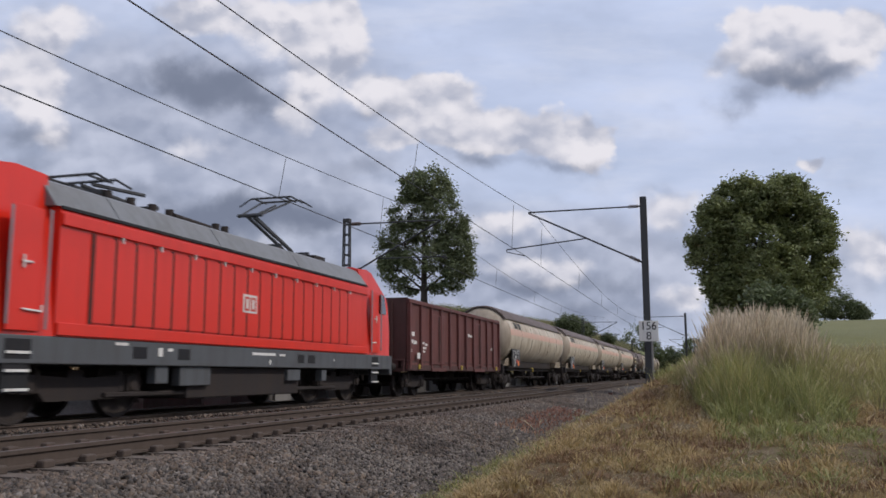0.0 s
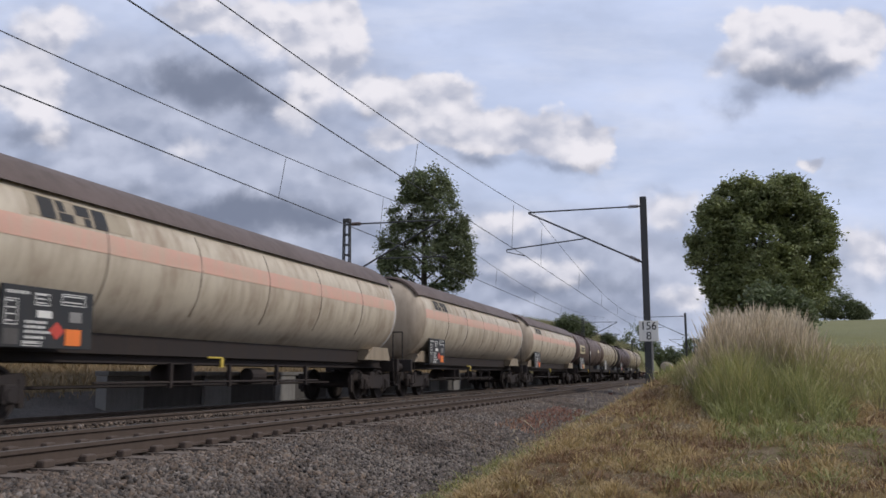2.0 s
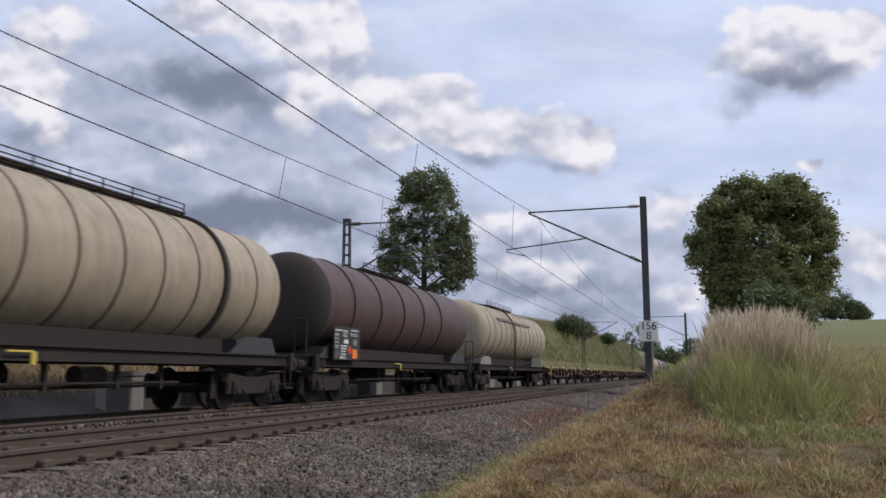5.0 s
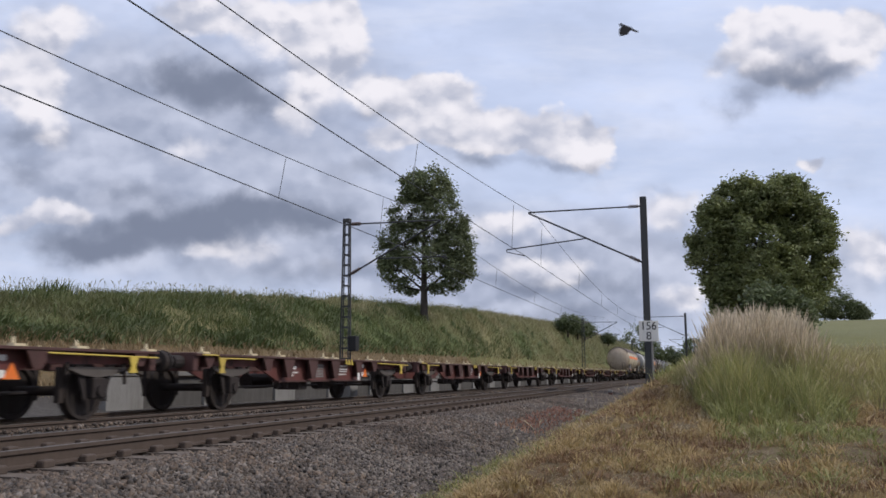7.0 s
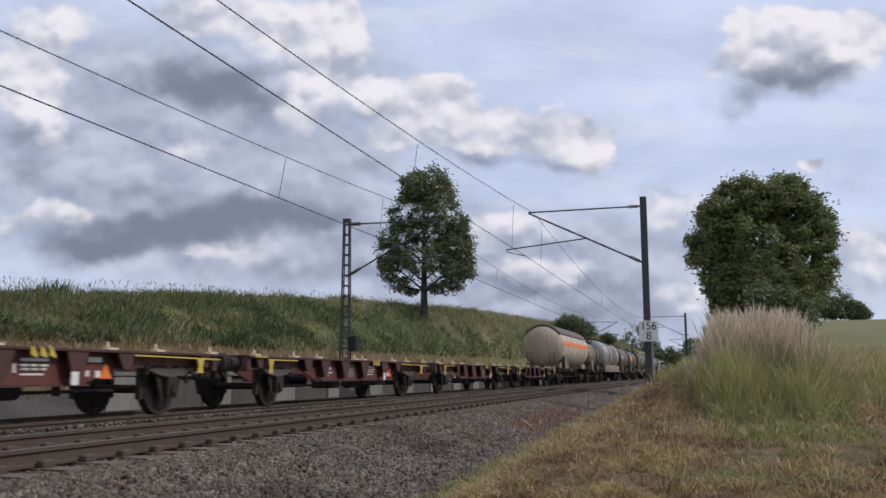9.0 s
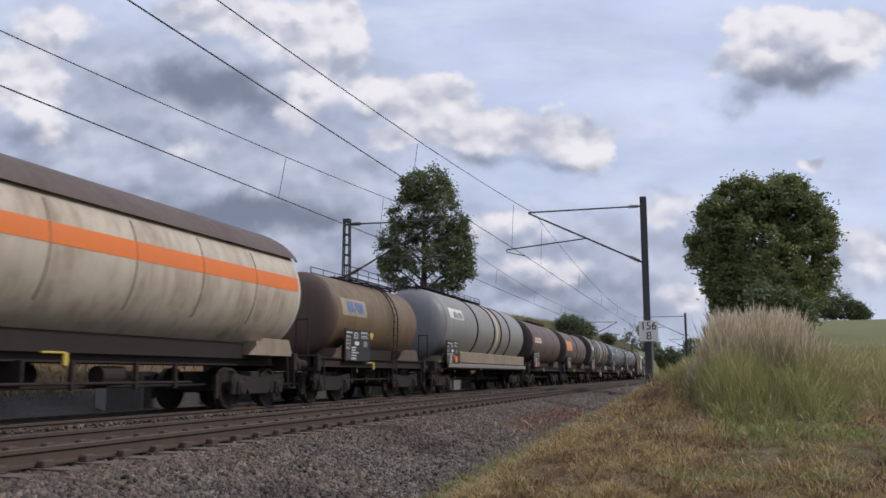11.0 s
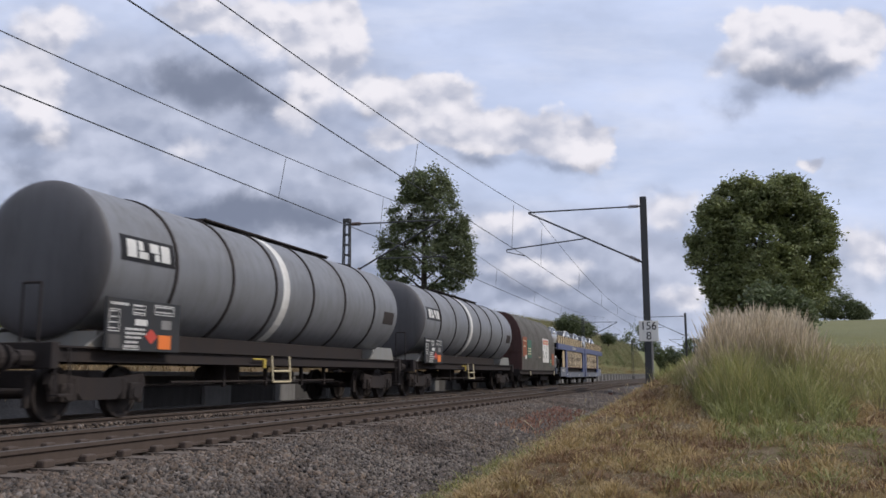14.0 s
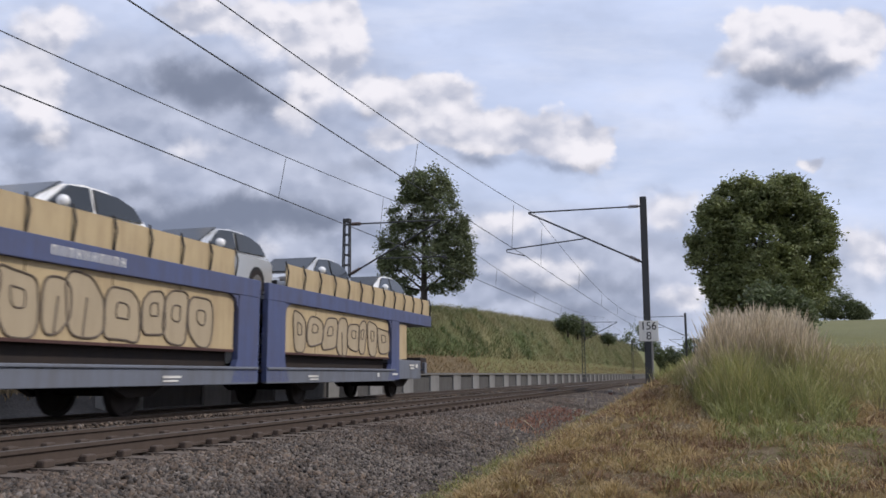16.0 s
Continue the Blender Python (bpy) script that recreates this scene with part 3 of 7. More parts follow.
# ---- overhead line ----
def lattice_mast(xc, y, zb, zt, label):
    m = thing("lattice_mast", pose(xc, y, zb), label, "catenary mast", "masts along the line")
    h = zt - zb
    bm = bmesh.new()
    for s in (-1, 1):
        for k in (-1, 1):
            rod(bm, (s * 0.19, k * 0.12, -0.6), (s * 0.11, k * 0.08, h), 0.035, 4)
    part("leg_angles", bm, M["mast"], m)
    bm = bmesh.new()
    n = int(h / 0.42)
    for i in range(n):
        z = h * (i + 0.5) / n
        w = 0.19 + (0.11 - 0.19) * z / h
        for k in (-1, 1):
            slab(bm, -w, w, k * 0.1 - 0.01, k * 0.1 + 0.01, z - 0.03, z + 0.03)
    part("lacing", bm, M["mast"], m)
    part("cap", box(-0.15, 0.15, -0.12, 0.12, h - 0.12, h + 0.03, 0.01), M["mast"], m)
    part("footing", box(-0.4, 0.4, -0.4, 0.4, -0.9, 0.02, 0.03), M["concrete"], m)
    return m


def beam_mast(xc, y, zb, zt, label, w=0.13):
    m = thing("beam_mast", pose(xc, y, zb), label, "catenary mast", "masts along the line")
    h = zt - zb
    bm = bmesh.new()
    slab(bm, -w, w, -w, -w + 0.025, -0.6, h)
    slab(bm, -w, w, w - 0.025, w, -0.6, h)
    slab(bm, -0.02, 0.02, -w + 0.025, w - 0.025, -0.6, h)
    part("beam", bm, M["mast"], m)
    part("footing", box(-0.35, 0.35, -0.35, 0.35, -0.8, 0.05, 0.03), M["concrete"], m)
    return m


def cantilever(mast, reach, zt, zl, zc, zbase, stay, mid=0.49, over=1.2):
    """Bracket arms: top tube, sloping tube and registration arm, with ribbed insulators at the mast."""
    s = 1 if reach > 0 else -1
    z = lambda v: v - zbase
    a = bmesh.new()
    rod(a, (0, 0, z(zt)), (reach, 0, z(zt) - 0.02), 0.032)
    part("top_tube", a, M["mast"], mast)
    a = bmesh.new()
    rod(a, (0, 0, z(zl)), (reach, 0, z(zt) - 0.05), 0.036)
    part("bracket_tube", a, M["mast"], mast)
    zm = zl + (zt - 0.05 - zl) * mid
    a = bmesh.new()
    rod(a, (reach * mid, 0, z(zm)), (reach * over, 0, z(stay)), 0.026)
    rod(a, (reach * over, 0, z(stay)), (reach * over, 0, z(stay - 0.12)), 0.02)
    rod(a, (reach * over, 0, z(stay - 0.1)), (reach * (over - 0.17), 0, z(zc)), 0.016)
    part("registration_arm", a, M["mast"], mast)
    for zz, dz in ((zt, 0.0), (zl, (zt - zl) / abs(reach))):
        a = bmesh.new()
        for i in range(7):
            p = 0.22 + i * 0.055
            rod(a, (s * p, 0, z(zz) + dz * p), (s * (p + 0.03), 0, z(zz) + dz * (p + 0.03)), 0.075, 10)
        part("insulator", a, M["insulator"], mast)


def wire_run(name, xs, ys, zs, r, label):
    """A wire that sags between its supports."""
    bm = bmesh.new()
    for x0, x1, y0, y1, (z0, z1, sag) in zip(xs, xs[1:], ys, ys[1:], zs):
        pts = []
        for i in range(25):
            t = i / 24
            pts.append((x0 + (x1 - x0) * t, y0 + (y1 - y0) * t, z0 + (z1 - z0) * t - sag * 4 * t * (1 - t)))
        for a, b in zip(pts, pts[1:]):
            rod(bm, a, b, r, 5)
    ob = part(name, bm, M["wire"])
    return tagged(ob, label, "wire", "overhead line")


def overhead():
    near_y, far_y = (-36, 36.25, 108.3, 180.3), (-39, 33.04, 105.1, 177.2)
    for i, y in enumerate(near_y):
        zb = float(ground_z(4.76, y))
        m = beam_mast(4.76, y, zb, 7.94, "dark steel catenary mast rising from the grass beside the track")
        cantilever(m, -4.76, 7.57, 5.2, 5.70, zb, 6.0)
    for i, y in enumerate(far_y):
        zb = 0.35
        m = lattice_mast(-6.93, y, zb, 7.07 if i < 2 else 7.3, "dark steel lattice catenary mast at the foot of the bank")
        if i == 1:
            part("equipment_box", box(0.2, 0.52, -0.2, 0.2, 1.35, 1.95, 0.03), M["black"], m)
        cantilever(m, 4.0, 6.87, 4.71, 5.6, zb, 5.38, 0.33, 1.06)
    wire_run("contact_wire", (0.26, -0.15, 0.15, -0.1), near_y, ((5.7, 5.7, 0.14),) * 3, 0.013, "thin contact wire above the near track")
    wire_run("contact_wire", (FT, FT + 0.1, FT - 0.1, FT + .1), far_y, ((5.64, 5.64, 0.11),) * 3, 0.014, "thin contact wire above the far track")
    wire_run("catenary_wire", (-0.12, 0.26, 0.15, -0.1), near_y, ((7.5, 7.5, 1.25),) * 3, 0.011, "sagging catenary wire above the near track")
    wire_run("catenary_wire", (FT, FT + 0.1, FT - 0.1, FT + .1), far_y, ((7.4, 7.4, 1.1),) * 3, 0.011, "sagging catenary wire above the far track")
    for xc, ys, z0, z1, sag, zc in ((0.05, near_y, 7.5, 7.5, 1.25, 5.60), (FT + 0.05, far_y, 7.4, 7.4, 1.1, 5.57)):
        for a, b in zip(ys, ys[1:]):
            for t in (0.04, 0.21, 0.37, 0.53, 0.79 if xc > -1 else 0.846, 0.955):
                y = a + (b - a) * t
                zt = z0 + (z1 - z0) * t - sag * 4 * t * (1 - t)
                bm = rod(bmesh.new(), (xc, y - 0.4, zc), (xc, y, zt), 0.009, 5)
                tagged(part("dropper", bm, M["wire"]), "thin dropper wire between catenary and contact wire", "wire", "overhead line droppers")


def text_mesh(body, size):
    cu = bpy.data.curves.new("t", "FONT")
    cu.body, cu.size, cu.align_x, cu.align_y, cu.extrude = body, size, "CENTER", "CENTER", 0.004
    ob = bpy.data.objects.new("t", cu)
    scene.collection.objects.link(ob)
    me = bpy.data.meshes.new_from_object(ob.evaluated_get(bpy.context.evaluated_depsgraph_get()))
    bpy.data.objects.remove(ob)
    bm = bmesh.new()
    bm.from_mesh(me)
    return bm


def kilometre_sign():
    s = thing("kilometre_sign", pose(4.86, 35.35, 0.35, 0, 0, 6), "white kilometre sign with black numbers on a pale post", "railway sign")
    part("post", rod(bmesh.new(), (0.12, 0.05, -0.4), (0.12, 0.05, 2.4), 0.04, 10), M["concrete"], s)
    part("plate", box(-0.37, 0.37, -0.02, 0.02, 1.68, 2.48, 0.012), M["white"], s)
    for body, z in (("156", 2.27), ("8", 1.88)):
        bm = text_mesh(body, 0.44)
        bmesh.ops.transform(bm, matrix=pose(0, -0.026, z, 90, 0, 0) @ Matrix.Diagonal((0.95, 1, 1, 1)), verts=bm.verts)
        part("number", bm, M["black"], s)


def low_wall():
    """Dark panels between pale square piers, under a flat coping."""
    w = thing("low_wall", pose(-7.15, 18.4, 0), "low grey concrete wall with pale piers at the foot of the bank", "wall")
    tagged(w, kind="structure")
    pitch = 4.4
    pier = part("pier", box(-0.16, 0.16, 0.0, 1.5, -0.35, 0.74, 0.02), M["concrete"], w)
    panel = part("panel", box(-0.06, 0.06, 1.5, pitch, -0.35, 0.74, 0.01), M["concrete_dark"], w)
    cap = part("coping", box(-0.2, 0.2, 0.0, pitch - 0.02, 0.745, 0.86, 0.01), M["concrete_mid"], w)
    for i in range(1, 55):
        m = pose(0, pitch * i, 0)
        for o in (pier, panel, cap):
            again(o, o.name.split(".")[0], w, m)


# ---- plants ----
def blades(name, pts, hts, width, lean, material, label, category="grass", heads=False):
    """Bent grass blades, each two faces, or stalks with a seed head."""
    n = len(pts)
    rng = np.random.default_rng(len(pts))
    ang = rng.uniform(0, 2 * np.pi, n)
    side = np.stack([np.cos(ang), np.sin(ang), np.zeros(n)], 1) * (width * rng.uniform(0.6, 1.4, n))[:, None]
    la = rng.uniform(0, 2 * np.pi, n)
    bend = np.stack([np.cos(la), np.sin(la), np.zeros(n)], 1) * (hts * lean * rng.uniform(0.2, 1.5, n))[:, None]
    up = np.stack([np.zeros(n), np.zeros(n), hts], 1)
    b0, b1 = pts - side, pts + side
    m0, m1 = pts + up * 0.55 + bend * 0.35 - side * 0.8, pts + up * 0.55 + bend * 0.35 + side * 0.8
    tip = pts + up * np.clip(1 - lean * 0.3, .4, 1) + bend
    if heads:
        q0, q1 = tip - side * 0.2, tip + side * 0.2
        w0, w1 = pts + up * 0.72 + bend * 0.5 - side * 0.35, pts + up * 0.72 + bend * 0.5 + side * 0.35
        x0, x1 = pts + up * 0.85 + bend * 0.75 - side * 2.2, pts + up * 0.85 + bend * 0.75 + side * 2.2
        co = np.stack([pts - side * 0.35, pts + side * 0.35, w1, w0, x1, x0, q1, q0], 1)
        k = np.arange(n)[:, None] * 8
        f = np.concatenate([k + [0, 1, 2, 3], k + [3, 2, 4, 5], k + [5, 4, 6, 7]])
        ob = soup(name, co, f, material)
        ob.data.materials.append(M["grass_straw"])
        ob.data.polygons.foreach_set("material_index", np.repeat([1, 0, 0], n).astype(np.int32))
        return tagged(ob, label, category, kind="stuff")
    co = np.stack([b0, b1, m1, m0, tip], 1)
    k = np.arange(n)[:, None] * 5
    f = np.concatenate([k + [0, 1, 2], k + [0, 2, 3], k + [3, 2, 4]])
    return tagged(soup(name, co, f, material), label, category, kind="stuff")


def scatter(n, x0, x1, y0, y1, power=1.0, seed=1):
    r = np.random.default_rng(seed)
    y = y0 + (y1 - y0) * r.random(n) ** power
    x = x0 + (x1 - x0) * r.random(n)
    return x, y


def tree(name, x, y, z, height, trunk_h, trunk_r, blobs, leaves, size, leaf_mat, label, seed, lean=0.0):
    """Tapered trunk, limbs to each part of the crown, and leaves strewn in clumps around twig ends."""
    rng = random.Random(seed)
    t = thing(name, pose(x, y, z), label, "tree")
    bm = bmesh.new()
    pts = [(lean * i * 0.1, 0.04 * rng.uniform(-1, 1), height * 0.82 * i / 8) for i in range(9)]
    for i, (a, b) in enumerate(zip(pts, pts[1:])):
        rod(bm, a, (b[0], b[1], b[2] + 0.02), trunk_r * (1 - i / 8.6) + 0.02, 10, trunk_r * (1 - (i + 1) / 8.6) + 0.02)
    rod(bm, (0, 0, -0.5), (0, 0, 0.25), trunk_r * 1.6, 10, trunk_r * 0.98)
    part("trunk", bm, M["bark"], t, smooth=True)
    bm = bmesh.new()
    clumps = []
    for bx, by, bz, rx, rz, cnt in blobs:
        root = Vector((lean * bz / height, 0, max(trunk_h, bz - abs(bx) * 0.7 - rz * 0.4)))
        tip = Vector((bx, by, bz))
        rod(bm, root, tip, trunk_r * 0.33, 6, 0.03)
        for i in range(cnt):
            while True:
                v = Vector((rng.uniform(-1, 1), rng.uniform(-1, 1), rng.uniform(-1, 1)))
                if v.length < 1:
                    break
            v = v.normalized() * v.length ** 0.45
            c = tip + Vector((v.x * rx, v.y * rx, v.z * rz))
            clumps.append(c)
            if i % 4 == 0:
                rod(bm, tip.lerp(root, 0.2), c, 0.03, 4, 0.01)
    tagged(part("branching", bm, M["bark"], t), kind="stuff")
    r = np.random.default_rng(seed)
    cl = np.array([tuple(c) for c in clumps])
    k = leaves // len(cl)
    cs = r.uniform(0.6, 1.5, len(cl))
    P = np.repeat(cl, k, 0) + r.normal(0, 1, (len(cl) * k, 3)) * np.repeat(cs, k)[:, None] * np.array([0.25, 0.25, 0.19]) * size / 0.12
    n = len(P)
    a, b = r.normal(0, 1, (n, 3)), r.normal(0, 1, (n, 3))
    a[:, 2] *= 0.5
    a /= np.linalg.norm(a, axis=1)[:, None]
    b -= (a * b).sum(1)[:, None] * a
    b /= np.linalg.norm(b, axis=1)[:, None]
    s = (size * r.uniform(0.6, 1.3, n))[:, None]
    co = np.stack([P - a * s, P + b * s * 0.5, P + a * s, P - b * s * 0.5], 1)
    f = np.arange(n)[:, None] * 4 + np.array([0, 1, 2, 3])
    tagged(soup("crown", co, f, leaf_mat, t), kind="stuff")
    return t


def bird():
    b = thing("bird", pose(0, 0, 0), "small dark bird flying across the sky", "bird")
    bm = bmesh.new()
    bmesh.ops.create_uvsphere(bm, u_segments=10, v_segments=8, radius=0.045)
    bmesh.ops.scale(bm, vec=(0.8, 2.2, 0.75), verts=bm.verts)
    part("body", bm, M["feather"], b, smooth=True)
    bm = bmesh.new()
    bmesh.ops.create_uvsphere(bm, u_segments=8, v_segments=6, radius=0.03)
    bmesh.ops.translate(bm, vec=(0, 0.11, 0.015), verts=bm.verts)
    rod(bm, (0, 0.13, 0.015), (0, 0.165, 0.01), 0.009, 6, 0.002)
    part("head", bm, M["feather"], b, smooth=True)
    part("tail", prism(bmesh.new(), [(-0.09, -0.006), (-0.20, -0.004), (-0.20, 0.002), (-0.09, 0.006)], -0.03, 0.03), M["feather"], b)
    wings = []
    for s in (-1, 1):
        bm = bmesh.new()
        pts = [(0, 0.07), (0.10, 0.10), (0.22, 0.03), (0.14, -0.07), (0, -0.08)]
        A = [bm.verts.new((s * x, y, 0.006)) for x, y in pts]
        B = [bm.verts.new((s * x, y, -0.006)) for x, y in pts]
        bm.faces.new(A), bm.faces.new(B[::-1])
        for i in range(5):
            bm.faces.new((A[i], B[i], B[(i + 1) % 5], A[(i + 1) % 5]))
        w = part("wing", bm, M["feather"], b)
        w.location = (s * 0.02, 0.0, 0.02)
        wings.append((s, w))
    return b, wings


# ---- rolling stock: each vehicle runs from y = 0 (front) to its length, rails at z = 0 ----
TRAIN = []          # (thing, x, y at the start)


def vehicle(name, y, label, category, group="train"):
    v = thing(name, pose(FT, y, 0), label, category, group)
    TRAIN.append((v, FT, y))
    return v


SHARED = {}


def wheel_mesh(r):
    bm = bmesh.new()
    prof = [(0.0, 0.0), (0.0, 0.17), (0.015, 0.2), (-0.02, r - 0.08), (-0.065, r - 0.06), (-0.065, r), (0.065, r + 0.0), (0.068, r + 0.028), (0.09, r + 0.02), (0.09, r - 0.06), (0.03, r - 0.08), (0.05, 0.2), (0.06, 0.0)]
    rings = [[bm.verts.new((-x, q * math.cos(t), q * math.sin(t))) for t in (i * math.tau / 28 for i in range(28))] for x, q in prof[1:-1]]
    for A, B in zip(rings, rings[1:]):
        for i in range(28):
            bm.faces.new((A[i], A[(i + 1) % 28], B[(i + 1) % 28], B[i]))
    bm.faces.new(rings[0]), bm.faces.new(rings[-1][::-1])
    return bm


def place_wheelset(parent, y, r=0.46):
    for s in (1, -1):
        key = ("wheel", r)
        if key not in SHARED:
            SHARED[key] = part("wheel", wheel_mesh(r), M["wheel"], parent, smooth=True)
            o = SHARED[key]
        else:
            o = again(SHARED[key], "wheel", parent, Matrix())
        o.matrix_basis = pose(s * 0.7535, y, r, 0, 0, 0 if s > 0 else 180)
    if ("axle", r) not in SHARED:
        SHARED["axle", r] = part("axle", rod(bmesh.new(), (-1.0, 0, 0), (1.0, 0, 0), 0.085, 12), M["gear"], parent)
        o = SHARED["axle", r]
    else:
        o = again(SHARED["axle", r], "axle", parent, Matrix())
    o.matrix_basis = pose(0, y, r)


def bogie(v, y, wb=1.8, r=0.46):
    """Freight bogie: side frames with spring pockets and axle boxes, two wheelsets."""
    if ("bogie", wb, r) not in SHARED:
        bm = bmesh.new()
        h = wb / 2
        for s in (-1, 1):
            a, b = s * 0.94, s * 1.06
            prism(bm, [(-h - .38, .62), (-h - .3, .50), (-h + .3, .48), (-h + .45, .34), (h - .45, .34), (h - .3, .48), (h + .3, .50), (h + .38, .62), (h + .3, .80), (.35, .72), (-.35, .72), (-h - .3, .80)], min(a, b), max(a, b))
            for k in (-1, 1):
                slab(bm, s * 1.0 - 0.13, s * 1.0 + 0.13, k * h - 0.15, k * h + 0.15, r - 0.14, r + 0.17, 0.03)
                rod(bm, (s * 1.08, k * h, r), (s * 1.16, k * h, r), 0.11, 12)
                for q in (-0.25, 0.25):
                    rod(bm, (s * 1.02, k * h + q, r - 0.12), (s * 1.02, k * h + q, r + 0.24), 0.07, 8)
            slab(bm, s * 0.8 - 0.03, s * 0.8 + 0.03, -h - 0.62, -h - 0.5, 0.25, 0.75)
            slab(bm, s * 0.8 - 0.03, s * 0.8 + 0.03, h + 0.5, h + 0.62, 0.25, 0.75)
        slab(bm, -0.95, 0.95, -0.2, 0.2, 0.45, 0.85, 0.03)
        ob = part("bogie", bm, M["gear"], v)
        SHARED["bogie", wb, r] = ob
    else:
        ob = again(SHARED["bogie", wb, r], "bogie", v, Matrix())
    ob.matrix_basis = pose(0, y, 0)
    for k in (-1, 1):
        place_wheelset(ob, k * wb / 2, r)
    return ob


def buffers(v, L, z=1.03):
    if "buffer" not in SHARED:
        bm = rod(bmesh.new(), (0, 0.0, 0), (0, 0.1, 0), 0.22, 16, 0.2)
        rod(bm, (0, 0.1, 0), (0, 0.62, 0), 0.09, 10)
        rod(bm, (0, 0.3, 0), (0, 0.62, 0), 0.13, 10)
        SHARED["buffer"] = part("buffer", bm, M["gear"], v)
        first = [SHARED["buffer"]]
    else:
        first = []
    for y, turn in ((0, 0), (L, 180)):
        for s in (-1, 1):
            o = first.pop() if first else again(SHARED["buffer"], "buffer", v, Matrix())
            o.matrix_basis = pose(s * 0.875, y, z, 0, 0, turn)
    bm = rod(bmesh.new(), (0, -0.02, z - 0.05), (0, 0.6, z), 0.05)
    rod(bm, (0, 0.02, z - 0.05), (0, 0.05, z - 0.45), 0.035)
    part("coupling", bm, M["gear"], v)
    part("coupling", rod(bmesh.new(), (0, L + 0.02, z - 0.05), (0, L - 0.6, z), 0.05), M["gear"], v)


def underframe(v, L, mat="gear", z0=0.98, z1=1.24, x=1.12, narrow=False):
    bm = bmesh.new()
    if narrow:
        x = 0.62
    for s in (-1, 1):
        slab(bm, s * x - 0.05, s * x + 0.05, 0.62, L - 0.62, z0, z1)
        slab(bm, s * x - 0.12, s * x + 0.12, 0.62, L - 0.62, z1 - 0.03, z1)
        slab(bm, s * x - 0.12, s * x + 0.12, 0.62, L - 0.62, z0, z0 + 0.03)
    for y in (0.62, L - 0.80):
        slab(bm, -1.3, 1.3, y, y + 0.18, z0 - 0.12, z1 + 0.05, 0.02)
    for i in range(1, 7):
        slab(bm, -x, x, L * i / 7 - 0.06, L * i / 7 + 0.06, z0, z1 - 0.04)
    part("underframe", bm, M[mat], v)
    bm = bmesh.new()
    rod(bm, (-0.5, L * 0.44, 0.78), (-0.5, L * 0.44 + 1.1, 0.78), 0.2, 14)
    rod(bm, (0.55, L * 0.54, 0.75), (0.55, L * 0.54 + 0.7, 0.75), 0.18, 14)
    slab(bm, 0.2, 0.9, L * 0.4, L * 0.4 + 0.06, 0.55, 1.0)
    rod(bm, (0.9, L * 0.25, 0.62), (0.9, L * 0.7, 0.62), 0.025, 6)
    rod(bm, (0.3, L * 0.2, 0.55), (0.3, L * 0.8, 0.55), 0.03, 6)
    for k in (0.36, 0.47, 0.58, 0.66):
        slab(bm, 0.86, 0.94, L * k, L * k + 0.08, 0.5, 1.0)
    part("brake_gear", bm, M["gear"], v)


def rail_steps(v, y, s=1, mat="gear"):
    """Shunter's step and hand rail at a corner."""
    bm = rods([[(s * 1.25, y, 1.2), (s * 1.3, y, 0.45), (s * 1.3, y + 0.32, 0.45), (s * 1.25, y + 0.32, 1.2)]], 0.02)
    slab(bm, min(s * 1.15, s * 1.36), max(s * 1.15, s * 1.36), y, y + 0.32, 0.43, 0.46)
    part("step", bm, M[mat], v)


def end_rail(v, y, mat="gear", h=1.0):
    for s in (-1, 1):
        bm = rods([[(s * 0.95, y, 1.25), (s * 0.95, y, 1.25 + h), (s * 0.6, y, 1.25 + h), (s * 0.6, y, 1.25)]], 0.022)
        part("hand_rail", bm, M[mat], v)


def marks(v, rows, x=1.46):
    """Plates and painted bars on the side that faces the camera: (name, y0, y1, z0, z1, material, how far out)."""
    for name, y0, y1, z0, z1, mat, out in rows:
        part(name, box(x + out - 0.006, x + out, y0, y1, z0, z1), M[mat], v)


def curved_mark(v, name, y0, y1, a0, a1, r, zc, mat, out=0.006):
    """A painted field on the side of a tank."""
    bm = lathe(bmesh.new(), [(y0, r - 0.004), (y0, r + out), (y1, r + out), (y1, r - 0.004)], zc, 14, a0, a1)
    return part(name, bm, M[mat], v, smooth=True)


def letters(v, y0, y1, r, zc, a0, a1, count, mat, out=0.011):
    """Blocky marks in place of a firm's name."""
    w = (y1 - y0) / count
    bm = bmesh.new()
    for i in range(count):
        a, b = y0 + w * (i + 0.08), y0 + w * (i + 0.88)
        k = i % 3
        c = (a + b) / 2
        lathe(bm, [(a, r), (a, r + out), (b if k != 1 else c, r + out), (b if k != 1 else c, r)], zc, 6, a0, a0 + (a1 - a0) * (0.55 if k else 1.0))
        lathe(bm, [(a if k != 2 else c, r), (a if k != 2 else c, r + out), (b, r + out), (b, r)], zc, 4, a0 + (a1 - a0) * 0.6, a1)
    part("firm_mark", bm, M[mat], v)


